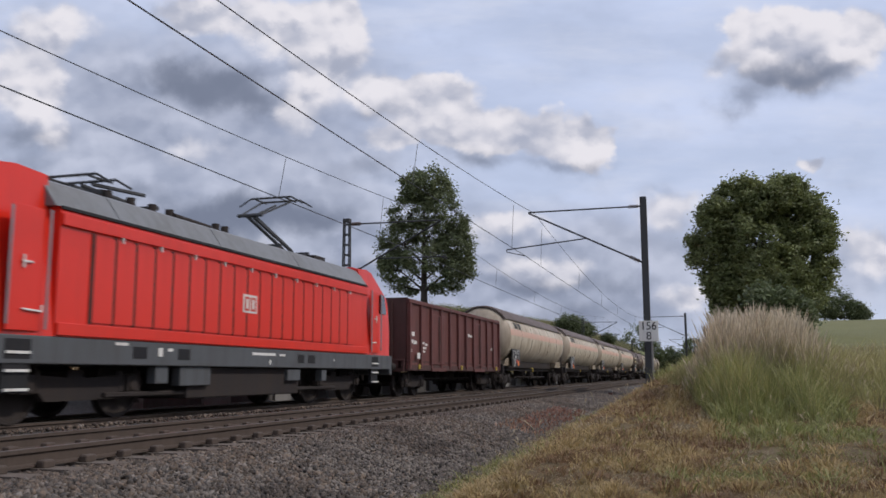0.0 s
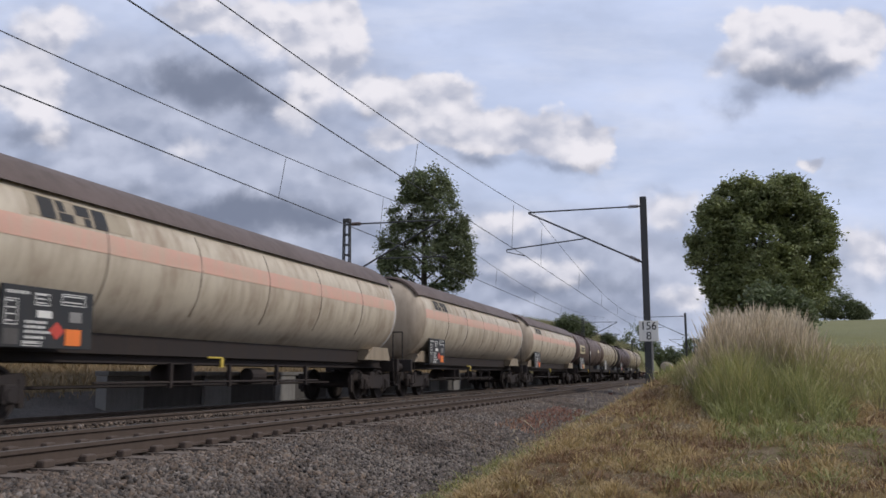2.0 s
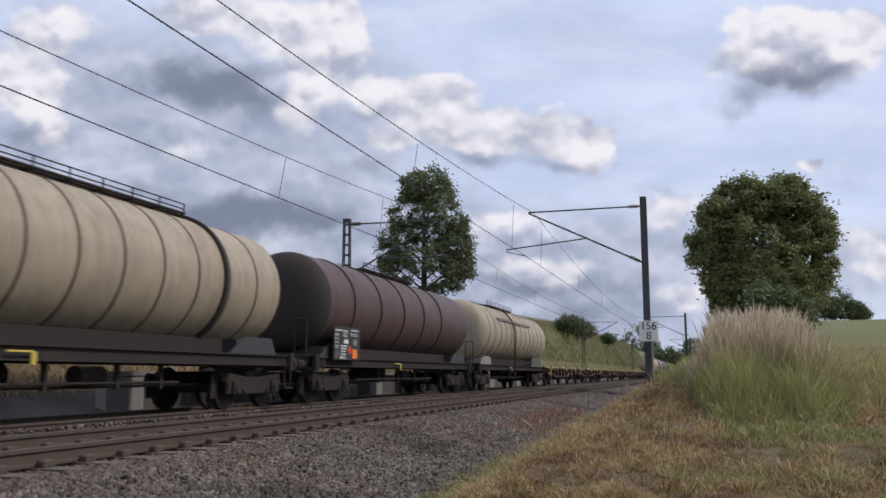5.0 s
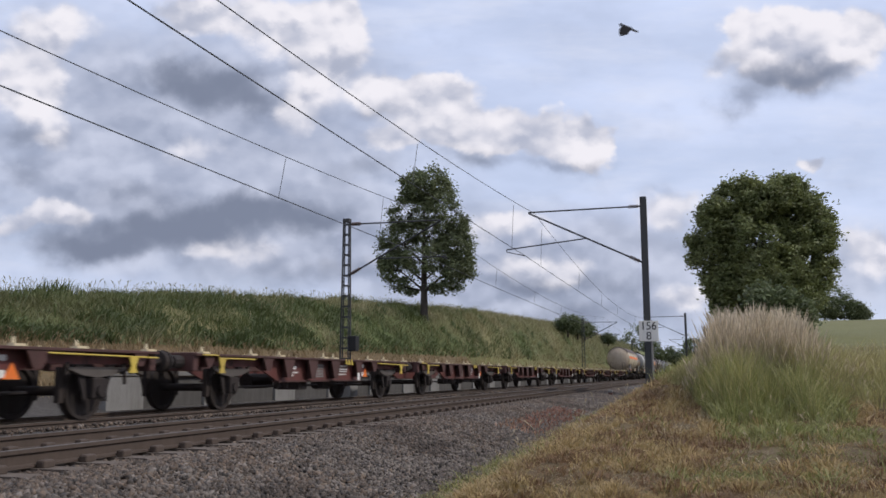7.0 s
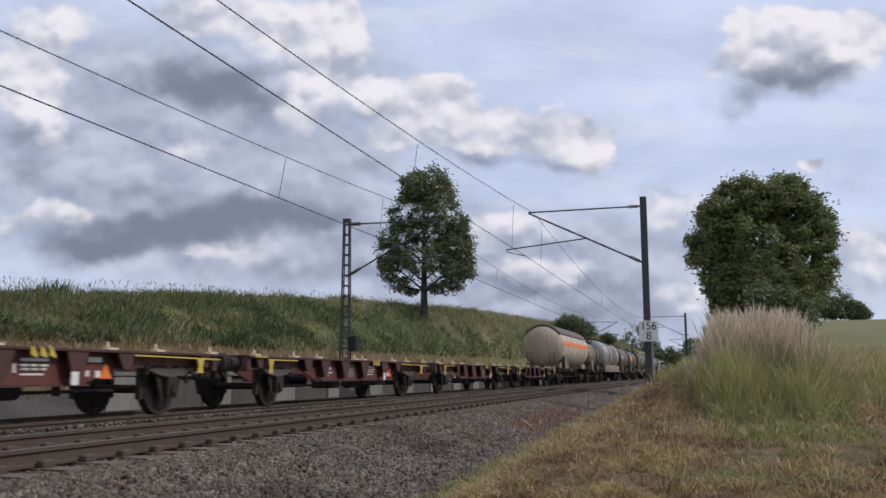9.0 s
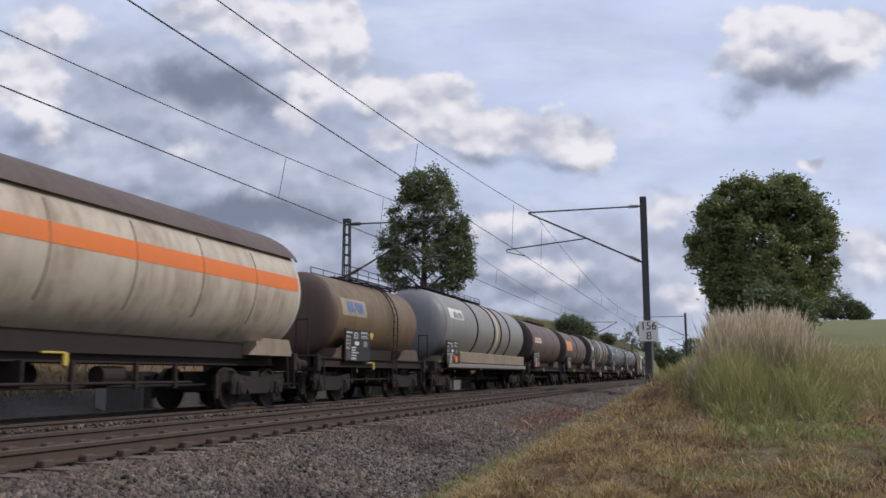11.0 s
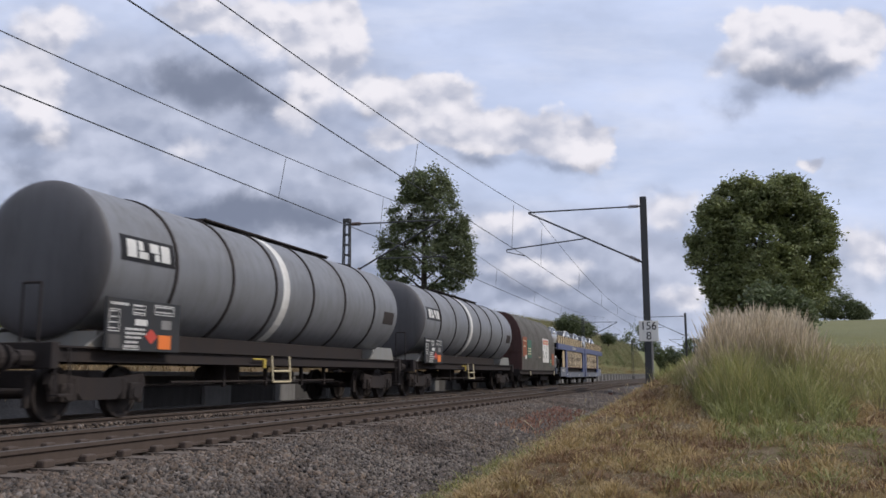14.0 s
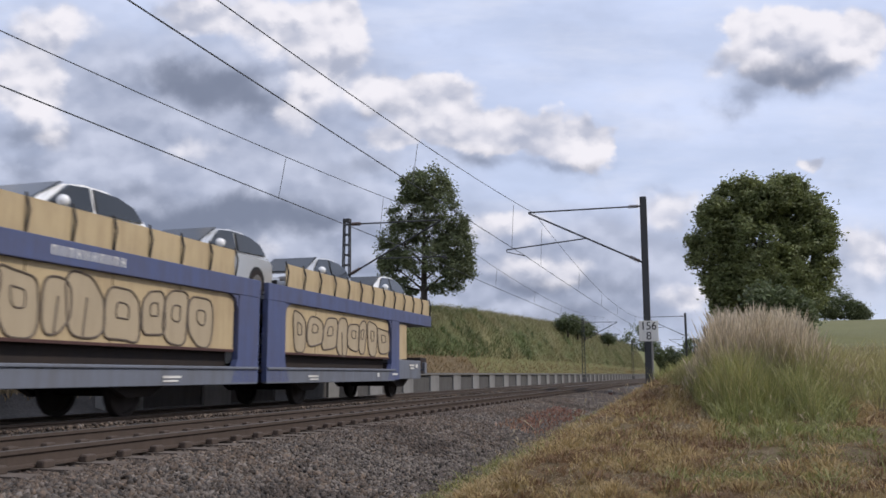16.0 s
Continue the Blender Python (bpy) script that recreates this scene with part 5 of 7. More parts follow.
def open_wagon(y):
    L = 15.1
    v = vehicle("open_wagon", y, "rust-brown high-sided open goods wagon with ribbed walls", "goods wagon")
    underframe(v, L, "oxide_dark")
    buffers(v, L)
    bogie(v, 2.3), bogie(v, L - 2.3)
    y0, y1, z0, z1, x = 0.65, L - 0.65, 1.22, 3.30, 1.40
    for s in (-1, 1):
        part("side_wall", box(min(s * x, s * (x - 0.05)), max(s * x, s * (x - 0.05)), y0, y1, z0 - 0.28, z1 - 0.02), M["oxide"], v)
        part("top_rail", box(min(s * (x - 0.07), s * (x + 0.07)), max(s * (x - 0.07), s * (x + 0.07)), y0, y1, z1 - 0.08, z1 + 0.06, 0.02), M["oxide"], v)
        part("bottom_rail", box(min(s * (x - 0.02), s * (x + 0.05)), max(s * (x - 0.02), s * (x + 0.05)), y0, y1, z0 - 0.32, z0 - 0.12, 0.015), M["oxide_dark"], v)
        rib = part("rib", prism(bmesh.new(), [(-0.07, z0 - 0.25), (0.07, z0 - 0.25), (0.07, z1 - 0.08), (-0.07, z1 - 0.08)], min(s * x, s * (x + 0.09)), max(s * x, s * (x + 0.09))), M["oxide"], v)
        rib.location.y = y0 + 0.1
        for i in range(1, 12):
            again(rib, "rib", v, pose(0, y0 + 0.1 + (y1 - y0 - 0.2) * i / 11, 0))
        for k in (2.35, 8.55):
            d = part("side_door", box(min(s * x, s * (x + 0.06)), max(s * x, s * (x + 0.06)), y0 + k + 0.25, y0 + k + 1.95, z0 - 0.1, z1 - 0.3, 0.03), M["oxide"], v)
            part("door_bar", rods([[(s * (x + 0.10), y0 + k + 1.1, z0), (s * (x + 0.10), y0 + k + 1.1, z1 - 0.35)], [(s * (x + 0.09), y0 + k + 1.2, 1.9), (s * (x + 0.09), y0 + k + 1.2, 2.4)]], 0.025), M["oxide_dark"], d)
            part("door_sill", box(min(s * x, s * (x + 0.1)), max(s * x, s * (x + 0.1)), y0 + k + 0.2, y0 + k + 2.0, z0 - 0.34, z0 - 0.22), M["oxide"], d)
    # ends get darker oxide than the sides, painting in their lack of sun
    for ye in (y0, y1 - 0.06):
        part("end_wall", box(-x, x, ye, ye + 0.06, z0 - 0.1, z1 + 0.1), M["oxide_dark"], v)
        bm = bmesh.new()
        for k in (-0.8, -0.3, 0.3, 0.8):
            slab(bm, k - 0.05, k + 0.05, ye - 0.07, ye + 0.1, z0 - 0.1, z1)
        part("end_rib", bm, M["oxide_dark"], v)
    part("floor", box(-x, x, y0, y1, z0 - 0.05, z0 + 0.03), M["oxide_dark"], v)
    rng = random.Random(4)
    bm = bmesh.new()
    for a, b, z, h in ((0.2, 0.75, 2.1, 0.14), (0.2, 0.6, 1.85, 0.12), (0.65, 0.95, 1.82, 0.12), (0.2, 0.45, 1.55, 0.08), (1.65, 1.85, 1.85, 0.07), (1.95, 2.2, 1.8, 0.08), (1.7, 2.1, 1.68, 0.07), (1.7, 1.9, 1.55, 0.07), (8.0, 8.25, 2.35, 0.14), (8.3, 8.75, 2.36, 0.08), (12.2, 12.35, 1.9, 0.1)):
        slab(bm, x + 0.004, x + 0.012, a + y0, b + y0, z, z + h)
    part("lettering", bm, M["white"], v)
    part("data_label", box(x + 0.1, x + 0.11, y0 + 0.75, y0 + 1.05, 1.32, 1.52), M["white"], v)
    for k in (1.0, 6.6, 12.9):
        part("hook", box(x + 0.06, x + 0.11, y0 + k, y0 + k + 0.12, 0.95, 1.12, 0.01), M["yellow"], v)
    rail_steps(v, 0.75), rail_steps(v, L - 1.1)
    return v


def flat_wagon(y, L, label):
    """Two-axle container wagon: fish-bellied web set back behind hanging brackets, leaf springs over the axles."""
    v = vehicle("flat_wagon", y, label, "container wagon", "empty container wagons")
    if "flat" in SHARED:
        for ch in SHARED["flat"].children:
            o = again(ch, ch.name.split(".")[0], v, ch.matrix_basis)
            for c2 in ch.children:
                again(c2, c2.name.split(".")[0], o, c2.matrix_basis)
        return v
    SHARED["flat"] = v
    xw, x = 1.04, 1.27
    axles = (2.4, L - 2.1)
    for s in (-1, 1):
        web = [(0.62, 1.15), (L - 0.62, 1.15), (L - 0.62, 0.96), (L - 3.6, 0.94), (L - 4.6, 0.62), (4.6, 0.62), (3.6, 0.94), (0.62, 0.96)]
        part("side_sill", prism(bmesh.new(), web, *sorted((s * xw, s * (xw - 0.05)))), M["oxide"], v)
        part("bottom_flange", box(*sorted((s * (xw - 0.12), s * (xw + 0.07))), 4.55, L - 4.55, 0.58, 0.62), M["oxide_dark"], v)
        part("top_flange", box(*sorted((s * (xw - 0.1), s * x)), 0.62, L - 0.62, 1.15, 1.20, 0.008), M["oxide_dark"], v)
        # brackets in the darker oxide: their shaded look is put into the colour
        for q, zl, w in ((1.15, 0.92, 0.2), (3.75, 0.86, 0.26), (4.85, 0.70, 0.30), (6.25, 0.66, 0.30), (7.75, 0.66, 0.32), (9.45, 0.70, 0.26), (L - 3.75, 0.86, 0.26), (L - 1.15, 0.92, 0.2)):
            bm = prism(bmesh.new(), [(q - w, 1.15), (q + w, 1.15), (q + w * 0.35, zl), (q - w * 0.35, zl)], *sorted((s * (x - 0.06), s * (x - 0.02))))
            prism(bm, [(q - 0.02, 1.15), (q + 0.02, 1.15), (q + 0.02, zl), (q - 0.02, zl)], *sorted((s * xw, s * (x - 0.04))))
            part("bracket", bm, M["oxide_dark"], v)
        for q in (0.85, 2.9, 4.3, 6.9, 7.55, 10.2, 11.6, L - 1.0):
            bm = slab(bmesh.new(), s * (x - 0.07) - 0.07, s * (x - 0.07) + 0.07, q, q + 0.26, 1.20, 1.24)
            rod(bm, (s * (x - 0.07), q + 0.05, 1.22), (s * (x - 0.07), q + 0.05, 1.34), 0.035, 8, 0.02)
            part("container_pin", bm, M["sign_cream"], v)
        for path, q in (([(s * (x + 0.03), 3.0, 1.11), (s * (x + 0.03), 1.45, 1.11), (s * (x + 0.03), 1.38, 1.17), (s * (x + .03), 0.8, 1.17)], 1.55), ([(s * (x + 0.03), L - 3.6, 1.11), (s * (x + 0.03), L - 0.7, 1.08)], L - 1.45)):
            bm = rods([path], 0.016)
            prism(bm, [(q - 0.14, 1.10), (q + 0.14, 1.10), (q + 0.06, 0.92), (q + 0.11, 0.80), (q - 0.11, 0.80), (q - 0.06, 0.92)], *sorted((s * (x + 0.02), s * (x + 0.05))))
            part("brake_handle", bm, M["yellow"], v)
        for c in axles:
            bm = prism(bmesh.new(), [(c - 0.75, 0.86), (c - 0.4, 0.76), (c, 0.72), (c + 0.4, 0.76), (c + 0.75, 0.86), (c + 0.75, 0.90), (c - 0.75, 0.90)], *sorted((s * 0.96, s * 1.08)))
            part("leaf_spring", bm, M["rail_top"], v)
            bm = slab(bmesh.new(), s * 1.0 - 0.12, s * 1.0 + 0.12, c - 0.16, c + 0.16, 0.36, 0.72, 0.03)
            rod(bm, (s * 1.1, c, 0.5), (s * 1.17, c, 0.5), 0.10, 12)
            for k in (-1, 1):
                prism(bm, [(c + k * 0.2, 0.34), (c + k * 0.27, 0.34), (c + k * 0.5, 0.94), (c + k * 0.3, 0.94)], *sorted((s * 0.98, s * 1.02)))
                slab(bm, s * 1.02 - 0.03, s * 1.02 + 0.03, c + k * 0.75 - 0.04, c + k * 0.75 + 0.04, 0.78, 0.98)
                slab(bm, s * 0.75 - 0.05, s * 0.75 + 0.05, c + k * 0.56 - 0.06, c + k * 0.56 + 0.06, 0.3, 0.9)
            part("axle_guard", bm, M["gear"], v)
    for c in axles:
        place_wheelset(v, c, 0.49)
    bm = bmesh.new()
    for i in range(9):
        q = 0.62 + (L - 1.5) * i / 8
        slab(bm, -xw, xw, q, q + 0.2, 0.95, 1.14)
    slab(bm, -0.25, 0.25, 0.7, L - 0.7, 0.85, 1.12)
    for q in (0.62, L - 0.80):
        slab(bm, -1.2, 1.2, q, q + 0.18, 0.84, 1.22, 0.02)
    part("cross_beam", bm, M["oxide_dark"], v)
    bm = bmesh.new()
    for q, z, w, h in ((5.1, 1.0, .42, .05), (5.12, .90, .5, .08), (5.12, .80, .62, .04), (5.12, .73, .36, .04), (5.3, 1.07, .15, .05), (8.4, .98, .6, .05), (8.38, .90, .62, .035), (8.38, .84, .58, .035), (8.4, .76, .5, .03), (8.25, .8, .05, .14), (9.95, .98, .35, .09), (9.9, .74, .10, .10), (10.15, .72, .14, .12)):
        slab(bm, xw + 0.002, xw + 0.009, q, q + w, z, z + h)
    part("lettering", bm, M["white"], v)
    grid = part("load_table", box(xw + 0.001, xw + 0.007, 6.6, 7.3, 0.70, 1.04), M["concrete"], v, "pale load table with dark ruled lines")
    bm = bmesh.new()
    for z in (0.74, 0.82, 0.90, 0.97):
        slab(bm, xw + 0.005, xw + 0.010, 6.63, 7.27, z, z + 0.014)
    for q in (6.75, 6.91, 7.07, 7.19):
        slab(bm, xw + 0.005, xw + 0.0095, q, q + 0.014, 0.72, 0.97)
    tagged(part("ruled_line", bm, M["oxide"], grid), kind="stuff")
    part("data_label", box(x - 0.02, x - 0.01, 9.3, 9.48, 0.60, 0.82), M["white"], v)
    part("warning_mark", prism(bmesh.new(), [(10.25, .70), (10.6, .70), (10.425, .96)], xw + 0.003, xw + 0.012), M["orange"], v)
    bm = bmesh.new()
    for q in (8.35, 8.55, 8.75):
        prism(bm, [(q, 1.07), (q + 0.14, 1.03), (q + 0.14, 1.08), (q + 0.05, 1.2), (q, 1.2)], x + 0.002, x + 0.014)
    part("yellow_mark", bm, M["yellow"], v)
    bm = bmesh.new()
    rod(bm, (-0.6, 6, 0.6), (-0.6, 7.2, 0.6), 0.2, 12)
    rod(bm, (0.5, 8.0, 0.52), (0.5, 8.9, 0.52), 0.16, 12)
    rod(bm, (0.55, 3.2, 0.48), (0.55, L - 3.2, 0.48), 0.03, 6)
    slab(bm, 0.3, 0.95, 6.0, 6.5, 0.38, 0.60, 0.02)
    for q in (4.9, 5.4, 7.6, 9.4):
        slab(bm, 0.80, 0.90, q, q + 0.1, 0.42, 0.75)
    part("brake_gear", bm, M["gear"], v)
    buffers(v, L)
    return v


def hood_wagon(y):
    """Covered steel-coil wagon: tarpaulin over bows, so the ridge is scalloped."""
    L = 13.0
    v = vehicle("tarpaulin_wagon", y, "grey-brown tarpaulin hood wagon with white and green panels", "covered wagon")
    y0, y1, z0 = 0.85, 12.35, 1.02
    prof = [(1.42, z0), (1.44, 1.8), (1.43, 2.6), (1.36, 3.15), (1.18, 3.62), (0.9, 3.98), (0.5, 4.2), (0, 4.27)]
    half = prof + [(-a, b) for a, b in prof[-2::-1]]
    bm = bmesh.new()
    rings = []
    n = 56
    for i in range(n + 1):
        t = i / n
        q = y0 + (y1 - y0) * t
        dip = 0.055 * (abs(math.sin(t * math.pi * 7)) - 0.6)
        endr = 1 - 0.10 * max(0, (t - 0.94) / 0.06) ** 2
        rings.append([bm.verts.new((a * (1 + (0.012 * (abs(math.sin(t * math.pi * 7)) - 0.6) if b > 1.2 else 0)) * endr, q, (b + dip * max(0, (b - 3.3)))) if b <= 3.3 else (a * endr, q, 3.3 + (b - 3.3) * endr + dip)) for a, b in half])
    for A, B in zip(rings, rings[1:]):
        for i in range(len(half) - 1):
            bm.faces.new((A[i], A[i + 1], B[i + 1], B[i]))
    part("tarpaulin", bm, M["tarp"], v, smooth=True)
    # front wall and its beams in dark oxide, with the end's shadow painted in
    for ye, a in ((y0 - 0.04, "oxide_dark"), (y1 - 0.12, "tarp")):
        part("end_wall", prism(bmesh.new(), [(a2 * (1.005 if a == "oxide_dark" else 0.88), b * (1.003 if a == "oxide_dark" or b < 1.1 else 0.965)) for a2, b in half], ye, ye + 0.1, "y"), M[a], v)
    part("end_beam", slab(slab(box(-1.2, 1.2, y0 - 0.09, y0 - 0.04, 3.1, 3.2), -1.2, 1.2, y0 - 0.09, y0 - 0.04, 2.0, 2.1), -0.06, 0.06, y0 - 0.1, y0 - 0.04, 1.1, 4.1), M["oxide_dark"], v)
    underframe(v, L, "gear", 0.78, 1.02, 1.3)
    buffers(v, L)
    for k in (2.0, 4.1, L - 4.1, L - 2.0):
        place_wheelset(v, k)
    for c in (3.05, L - 3.05):
        for s in (-1, 1):
            part("bogie_frame", box(s * 1.0 - 0.06, s * 1.0 + 0.06, c - 1.5, c + 1.5, 0.4, 0.7, 0.03), M["gear"], v)
    x = 1.455
    marks(v, [("white_panel", 7.2, 9.35, 1.5, 2.98, "white", 0.0), ("red_mark", 7.35, 9.2, 2.62, 2.88, "sign_red", 0.008), ("green_panel", 2.35, 3.55, 1.72, 2.72, "green_plate", 0.0), ("rust_panel", 1.1, 2.2, 1.75, 2.85, "rust_plate", 0.0), ("data_label", 1.65, 2.1, 1.62, 1.84, "white", 0.012),
              ("rust_panel", 10.5, 11.4, 1.35, 2.1, "rust_plate", 0.0), ("green_panel", 9.75, 10.35, 1.3, 1.75, "green_plate", 0.0), ("faded_panel", 5.2, 6.6, 1.6, 1.9, "tarp", 0.0)], x)
    bm = bmesh.new()
    for i in range(5):
        slab(bm, x + 0.006, x + 0.014, 7.45 + i * 0.36, 7.66 + i * 0.36, 2.67, 2.83)
    for a, z, w in ((2.5, 2.2, .9), (2.5, 2.05, .8), (2.5, 1.9, .85), (6.0, 1.75, 0.4), (9.85, 1.62, .4), (9.85, 1.5, .42), (1.25, 2.6, .35), (1.7, 2.6, .3), (1.25, 2.3, .5)):
        slab(bm, x + 0.002, x + 0.012, a, a + w, z, z + 0.06)
    part("lettering", bm, M["sign_cream"], v)
    bm = bmesh.new()
    rng = random.Random(9)
    for i in range(22):
        a, z = rng.uniform(7.3, 9.2), rng.uniform(1.7, 2.5)
        slab(bm, x + 0.001, x + 0.004, a, a + rng.uniform(0.03, 0.16), z, z + rng.uniform(0.03, 0.14))
    part("worn_spots", bm, M["concrete"], v)
    bm = rods([[(-0.3, 0.75, 1.1), (-0.3, 0.75, 2.1), (0.0, 0.75, 2.1), (0.0, 0.75, 1.1)]], 0.03)
    part("hand_rail", bm, M["mast"], v)
    bm = bmesh.new()
    for k in (3.4, 11.6):
        slab(bm, 1.36, 1.42, k, k + 0.14, 0.72, 0.96)
    part("hook", bm, M["sign_cream"], v)
    rail_steps(v, 0.75)
    return v


def car(x, y, z, mat, label):
    """Small five-door car, nose towards -y."""
    c = thing("car", pose(x, y, z), label, "car", "new cars on the car carrier")
    TRAIN.append((c, x, y))
    L = 4.3
    low = [(0.05, 0.30), (0.0, 0.45), (0.03, 0.68), (0.25, 0.82), (1.1, 0.95), (1.2, 0.96), (4.1, 1.0), (4.25, 0.9), (L, 0.6), (4.22, 0.3)]
    bm = prism(bmesh.new(), low, -0.88, 0.88)
    bmesh.ops.bevel(bm, geom=list(bm.edges), offset=0.07, segments=3, affect="EDGES")
    body = part("body", bm, M[mat], c, smooth=True)
    top = [(1.05, 0.94), (1.5, 1.25), (1.9, 1.44), (2.35, 1.51), (3.0, 1.51), (3.6, 1.43), (3.98, 1.22), (4.22, 0.96)]
    bm = prism(bmesh.new(), top, -0.84, 0.84)
    for vt in bm.verts:
        if vt.co.z > 1.2:
            vt.co.x *= 0.80
    bmesh.ops.bevel(bm, geom=list(bm.edges), offset=0.05, segments=2, affect="EDGES")
    part("cabin", bm, M[mat], c, smooth=True)
    for s in (-1, 1):
        for win in ([(1.35, 1.02), (1.95, 1.42), (2.5, 1.47), (2.5, 1.02)], [(2.62, 1.02), (2.62, 1.47), (3.3, 1.45), (3.75, 1.32), (3.95, 1.06)]):
            bm = prism(bmesh.new(), win, s * 0.80, s * 0.86)
            for vt in bm.verts:
                t = (vt.co.z - 0.95) / 0.5
                vt.co.x = s * (abs(vt.co.x) - 0.135 * max(0, min(1, t)))
            part("side_window", bm, M["glass"], c)
        bm = bmesh.new()
        bmesh.ops.create_uvsphere(bm, u_segments=10, v_segments=8, radius=0.11)
        bmesh.ops.translate(bm, vec=(s * 0.98, 1.55, 1.05), verts=bm.verts)
        part("mirror", bm, M["car_white"], c, smooth=True)
        part("headlight", box(min(s * 0.45, s * 0.86), max(s * 0.45, s * 0.86), 0.0, 0.3, 0.62, 0.74, 0.03), M["tyre_rim"], c)
    part("windscreen", prism(bmesh.new(), [(1.12, 1.0), (1.08, 1.02), (1.83, 1.47), (1.88, 1.46)], -0.66, 0.66), M["glass"], c)
    part("grille", box(-0.4, 0.4, -0.03, 0.1, 0.42, 0.64, 0.02), M["black"], c)
    part("lower_sill", box(-0.87, 0.87, 0.15, 4.15, 0.22, 0.34, 0.03), M["black"], c)
    for yy in (0.82, 3.42):
        for s in (-1, 1):
            bm = rod(bmesh.new(), (s * 0.70, yy, 0.33), (s * 0.895, yy, 0.33), 0.33, 22)
            part("wheel_arch", rod(bmesh.new(), (s * 0.80, yy, 0.36), (s * 0.887, yy, 0.36), 0.38, 22), M["black"], c)
            w = part("wheel", bm, M["gear"], c)
            bm = rod(bmesh.new(), (s * 0.89, yy, 0.33), (s * 0.905, yy, 0.33), 0.22, 16)
            part("rim", bm, M["tyre_rim"], w)
    return c


def carrier_unit(y, L, front):
    """Half of a double-deck car carrier; front tells which end is the open outer platform."""
    v = vehicle("car_carrier", y, "blue double-deck car carrier with ochre sheets and graffiti", "car carrier wagon", "car carrier units")
    f = (lambda t: t) if front else (lambda t: L - t)

    def span(a, b):
        return tuple(sorted((f(a), f(b))))
    x = 1.42
    for s in (-1, 1):
        A, B = sorted((s * x, s * (x - 0.1)))

        def beam(name, a, b, z0, z1, mat, out=0.0, bev=0.015):
            q = span(a, b)
            return part(name, box(A - out * (s < 0), B + out * (s > 0), q[0], q[1], z0, z1, bev), M[mat], v)
        beam("lower_beam", 4.4, L - 0.05, 0.56, 0.88, "blue_grey", 0.02)
        beam("lower_flange", 4.4, L - 0.05, 0.88, 0.94, "blue_grey", 0.06)
        beam("platform_side", 1.7, 4.4, 0.62, 1.25, "blue_grey", 0.01)
        beam("upper_beam", 0.5, L - 0.02, 2.50, 2.90, "blue", 0.03)
        # end frames
        for a, b, flare in ((4.0, 4.75, 0.35), (L - 0.95, L - 0.03, 0.25)):
            pts = [(f(a), 0.60), (f(b + (0 if a > 6 else flare)), 0.60), (f(b), 1.1), (f(b), 2.6), (f(a), 2.6)] if a < 6 else [(f(a - flare), 0.60), (f(b), 0.60), (f(b), 2.6), (f(a), 2.6), (f(a), 1.1)]
            part("end_frame", prism(bmesh.new(), pts, A - 0.02, B + 0.02), M["blue"], v)
        # corner fillets at the big opening
        bm = bmesh.new()
        for c, d in ((4.75, 1), (L - 0.95, -1)):
            prism(bm, [(f(c), 2.52), (f(c + d * 0.38), 2.52), (f(c + d * 0.12), 2.42), (f(c), 2.16)], A, B)
        part("fillet", bm, M["blue"], v)
        # ochre sheets in the lower opening, one by one
        n = 4
        for i in range(n):
            q = span(4.8 + (L - 5.8) * i / n + 0.015, 4.8 + (L - 5.8) * (i + 1) / n - 0.015)
            part("lower_sheet", box(s * (x - 0.09) - 0.015, s * (x - 0.09) + 0.015, q[0], q[1], 1.28, 2.52), M["sheet_yellow"], v)
        q = span(3.0, 3.9)
        part("lower_sheet", box(s * (x - 0.09) - 0.015, s * (x - 0.09) + 0.015, q[0], q[1], 1.28, 2.45), M["sheet_yellow"], v)
        q = span(4.8, L - 1.0)
        part("rusty_edge", box(s * (x - 0.07) - 0.02, s * (x - 0.07) + 0.02, q[0], q[1], 1.25, 1.31, 0.01), M["oxide_dark"], v)
        # added dark sheet that stands in for shade in the open gap
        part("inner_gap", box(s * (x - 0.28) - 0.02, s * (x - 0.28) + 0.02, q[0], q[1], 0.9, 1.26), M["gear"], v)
        # upper guard sheets with dark bent posts
        n = 13
        for i in range(n):
            a = 0.55 + (L - 0.6) * i / n
            b = 0.55 + (L - 0.6) * (i + 1) / n
            q = span(a + 0.01, b - 0.01)
            if not (2.7 < a < 3.2) and a < L - 1.4:
                part("guard_sheet", box(s * (x - 0.05) - 0.01, s * (x - 0.05) + 0.01, q[0], q[1], 2.90, 3.46), M["sheet_yellow"], v)
            bm = rods([[(s * (x - 0.02), f(a), 2.88), (s * (x + 0.03), f(a), 3.25), (s * (x - 0.05), f(a), 3.52)]], 0.024, 6)
            part("guard_post", bm, M["black"], v)
    q = span(0.2, L)
    part("upper_deck", box(-1.33, 1.33, q[0], q[1], 2.52, 2.60), M["blue_grey"], v)
    q = span(1.0, L)
    part("lower_deck", box(-1.32, 1.32, q[0], q[1], 0.82, 0.90), M["gear"], v)
    q = span(0.55, 0.8)
    part("end_beam", box(-1.3, 1.3, q[0], q[1], 0.8, 1.2, 0.02), M["blue_grey"], v)
    bm = bmesh.new()
    for s in (-1, 1):
        rod(bm, (s * 0.875, f(0.0), 1.03), (s * 0.875, f(0.1), 1.03), 0.22, 16)
        rod(bm, (s * 0.875, f(0.1), 1.03), (s * 0.875, f(0.6), 1.03), 0.11, 10)
    part("buffer", bm, M["gear"], v)
    for k in (2.9, 10.2):
        place_wheelset(v, f(k))
        bm = bmesh.new()
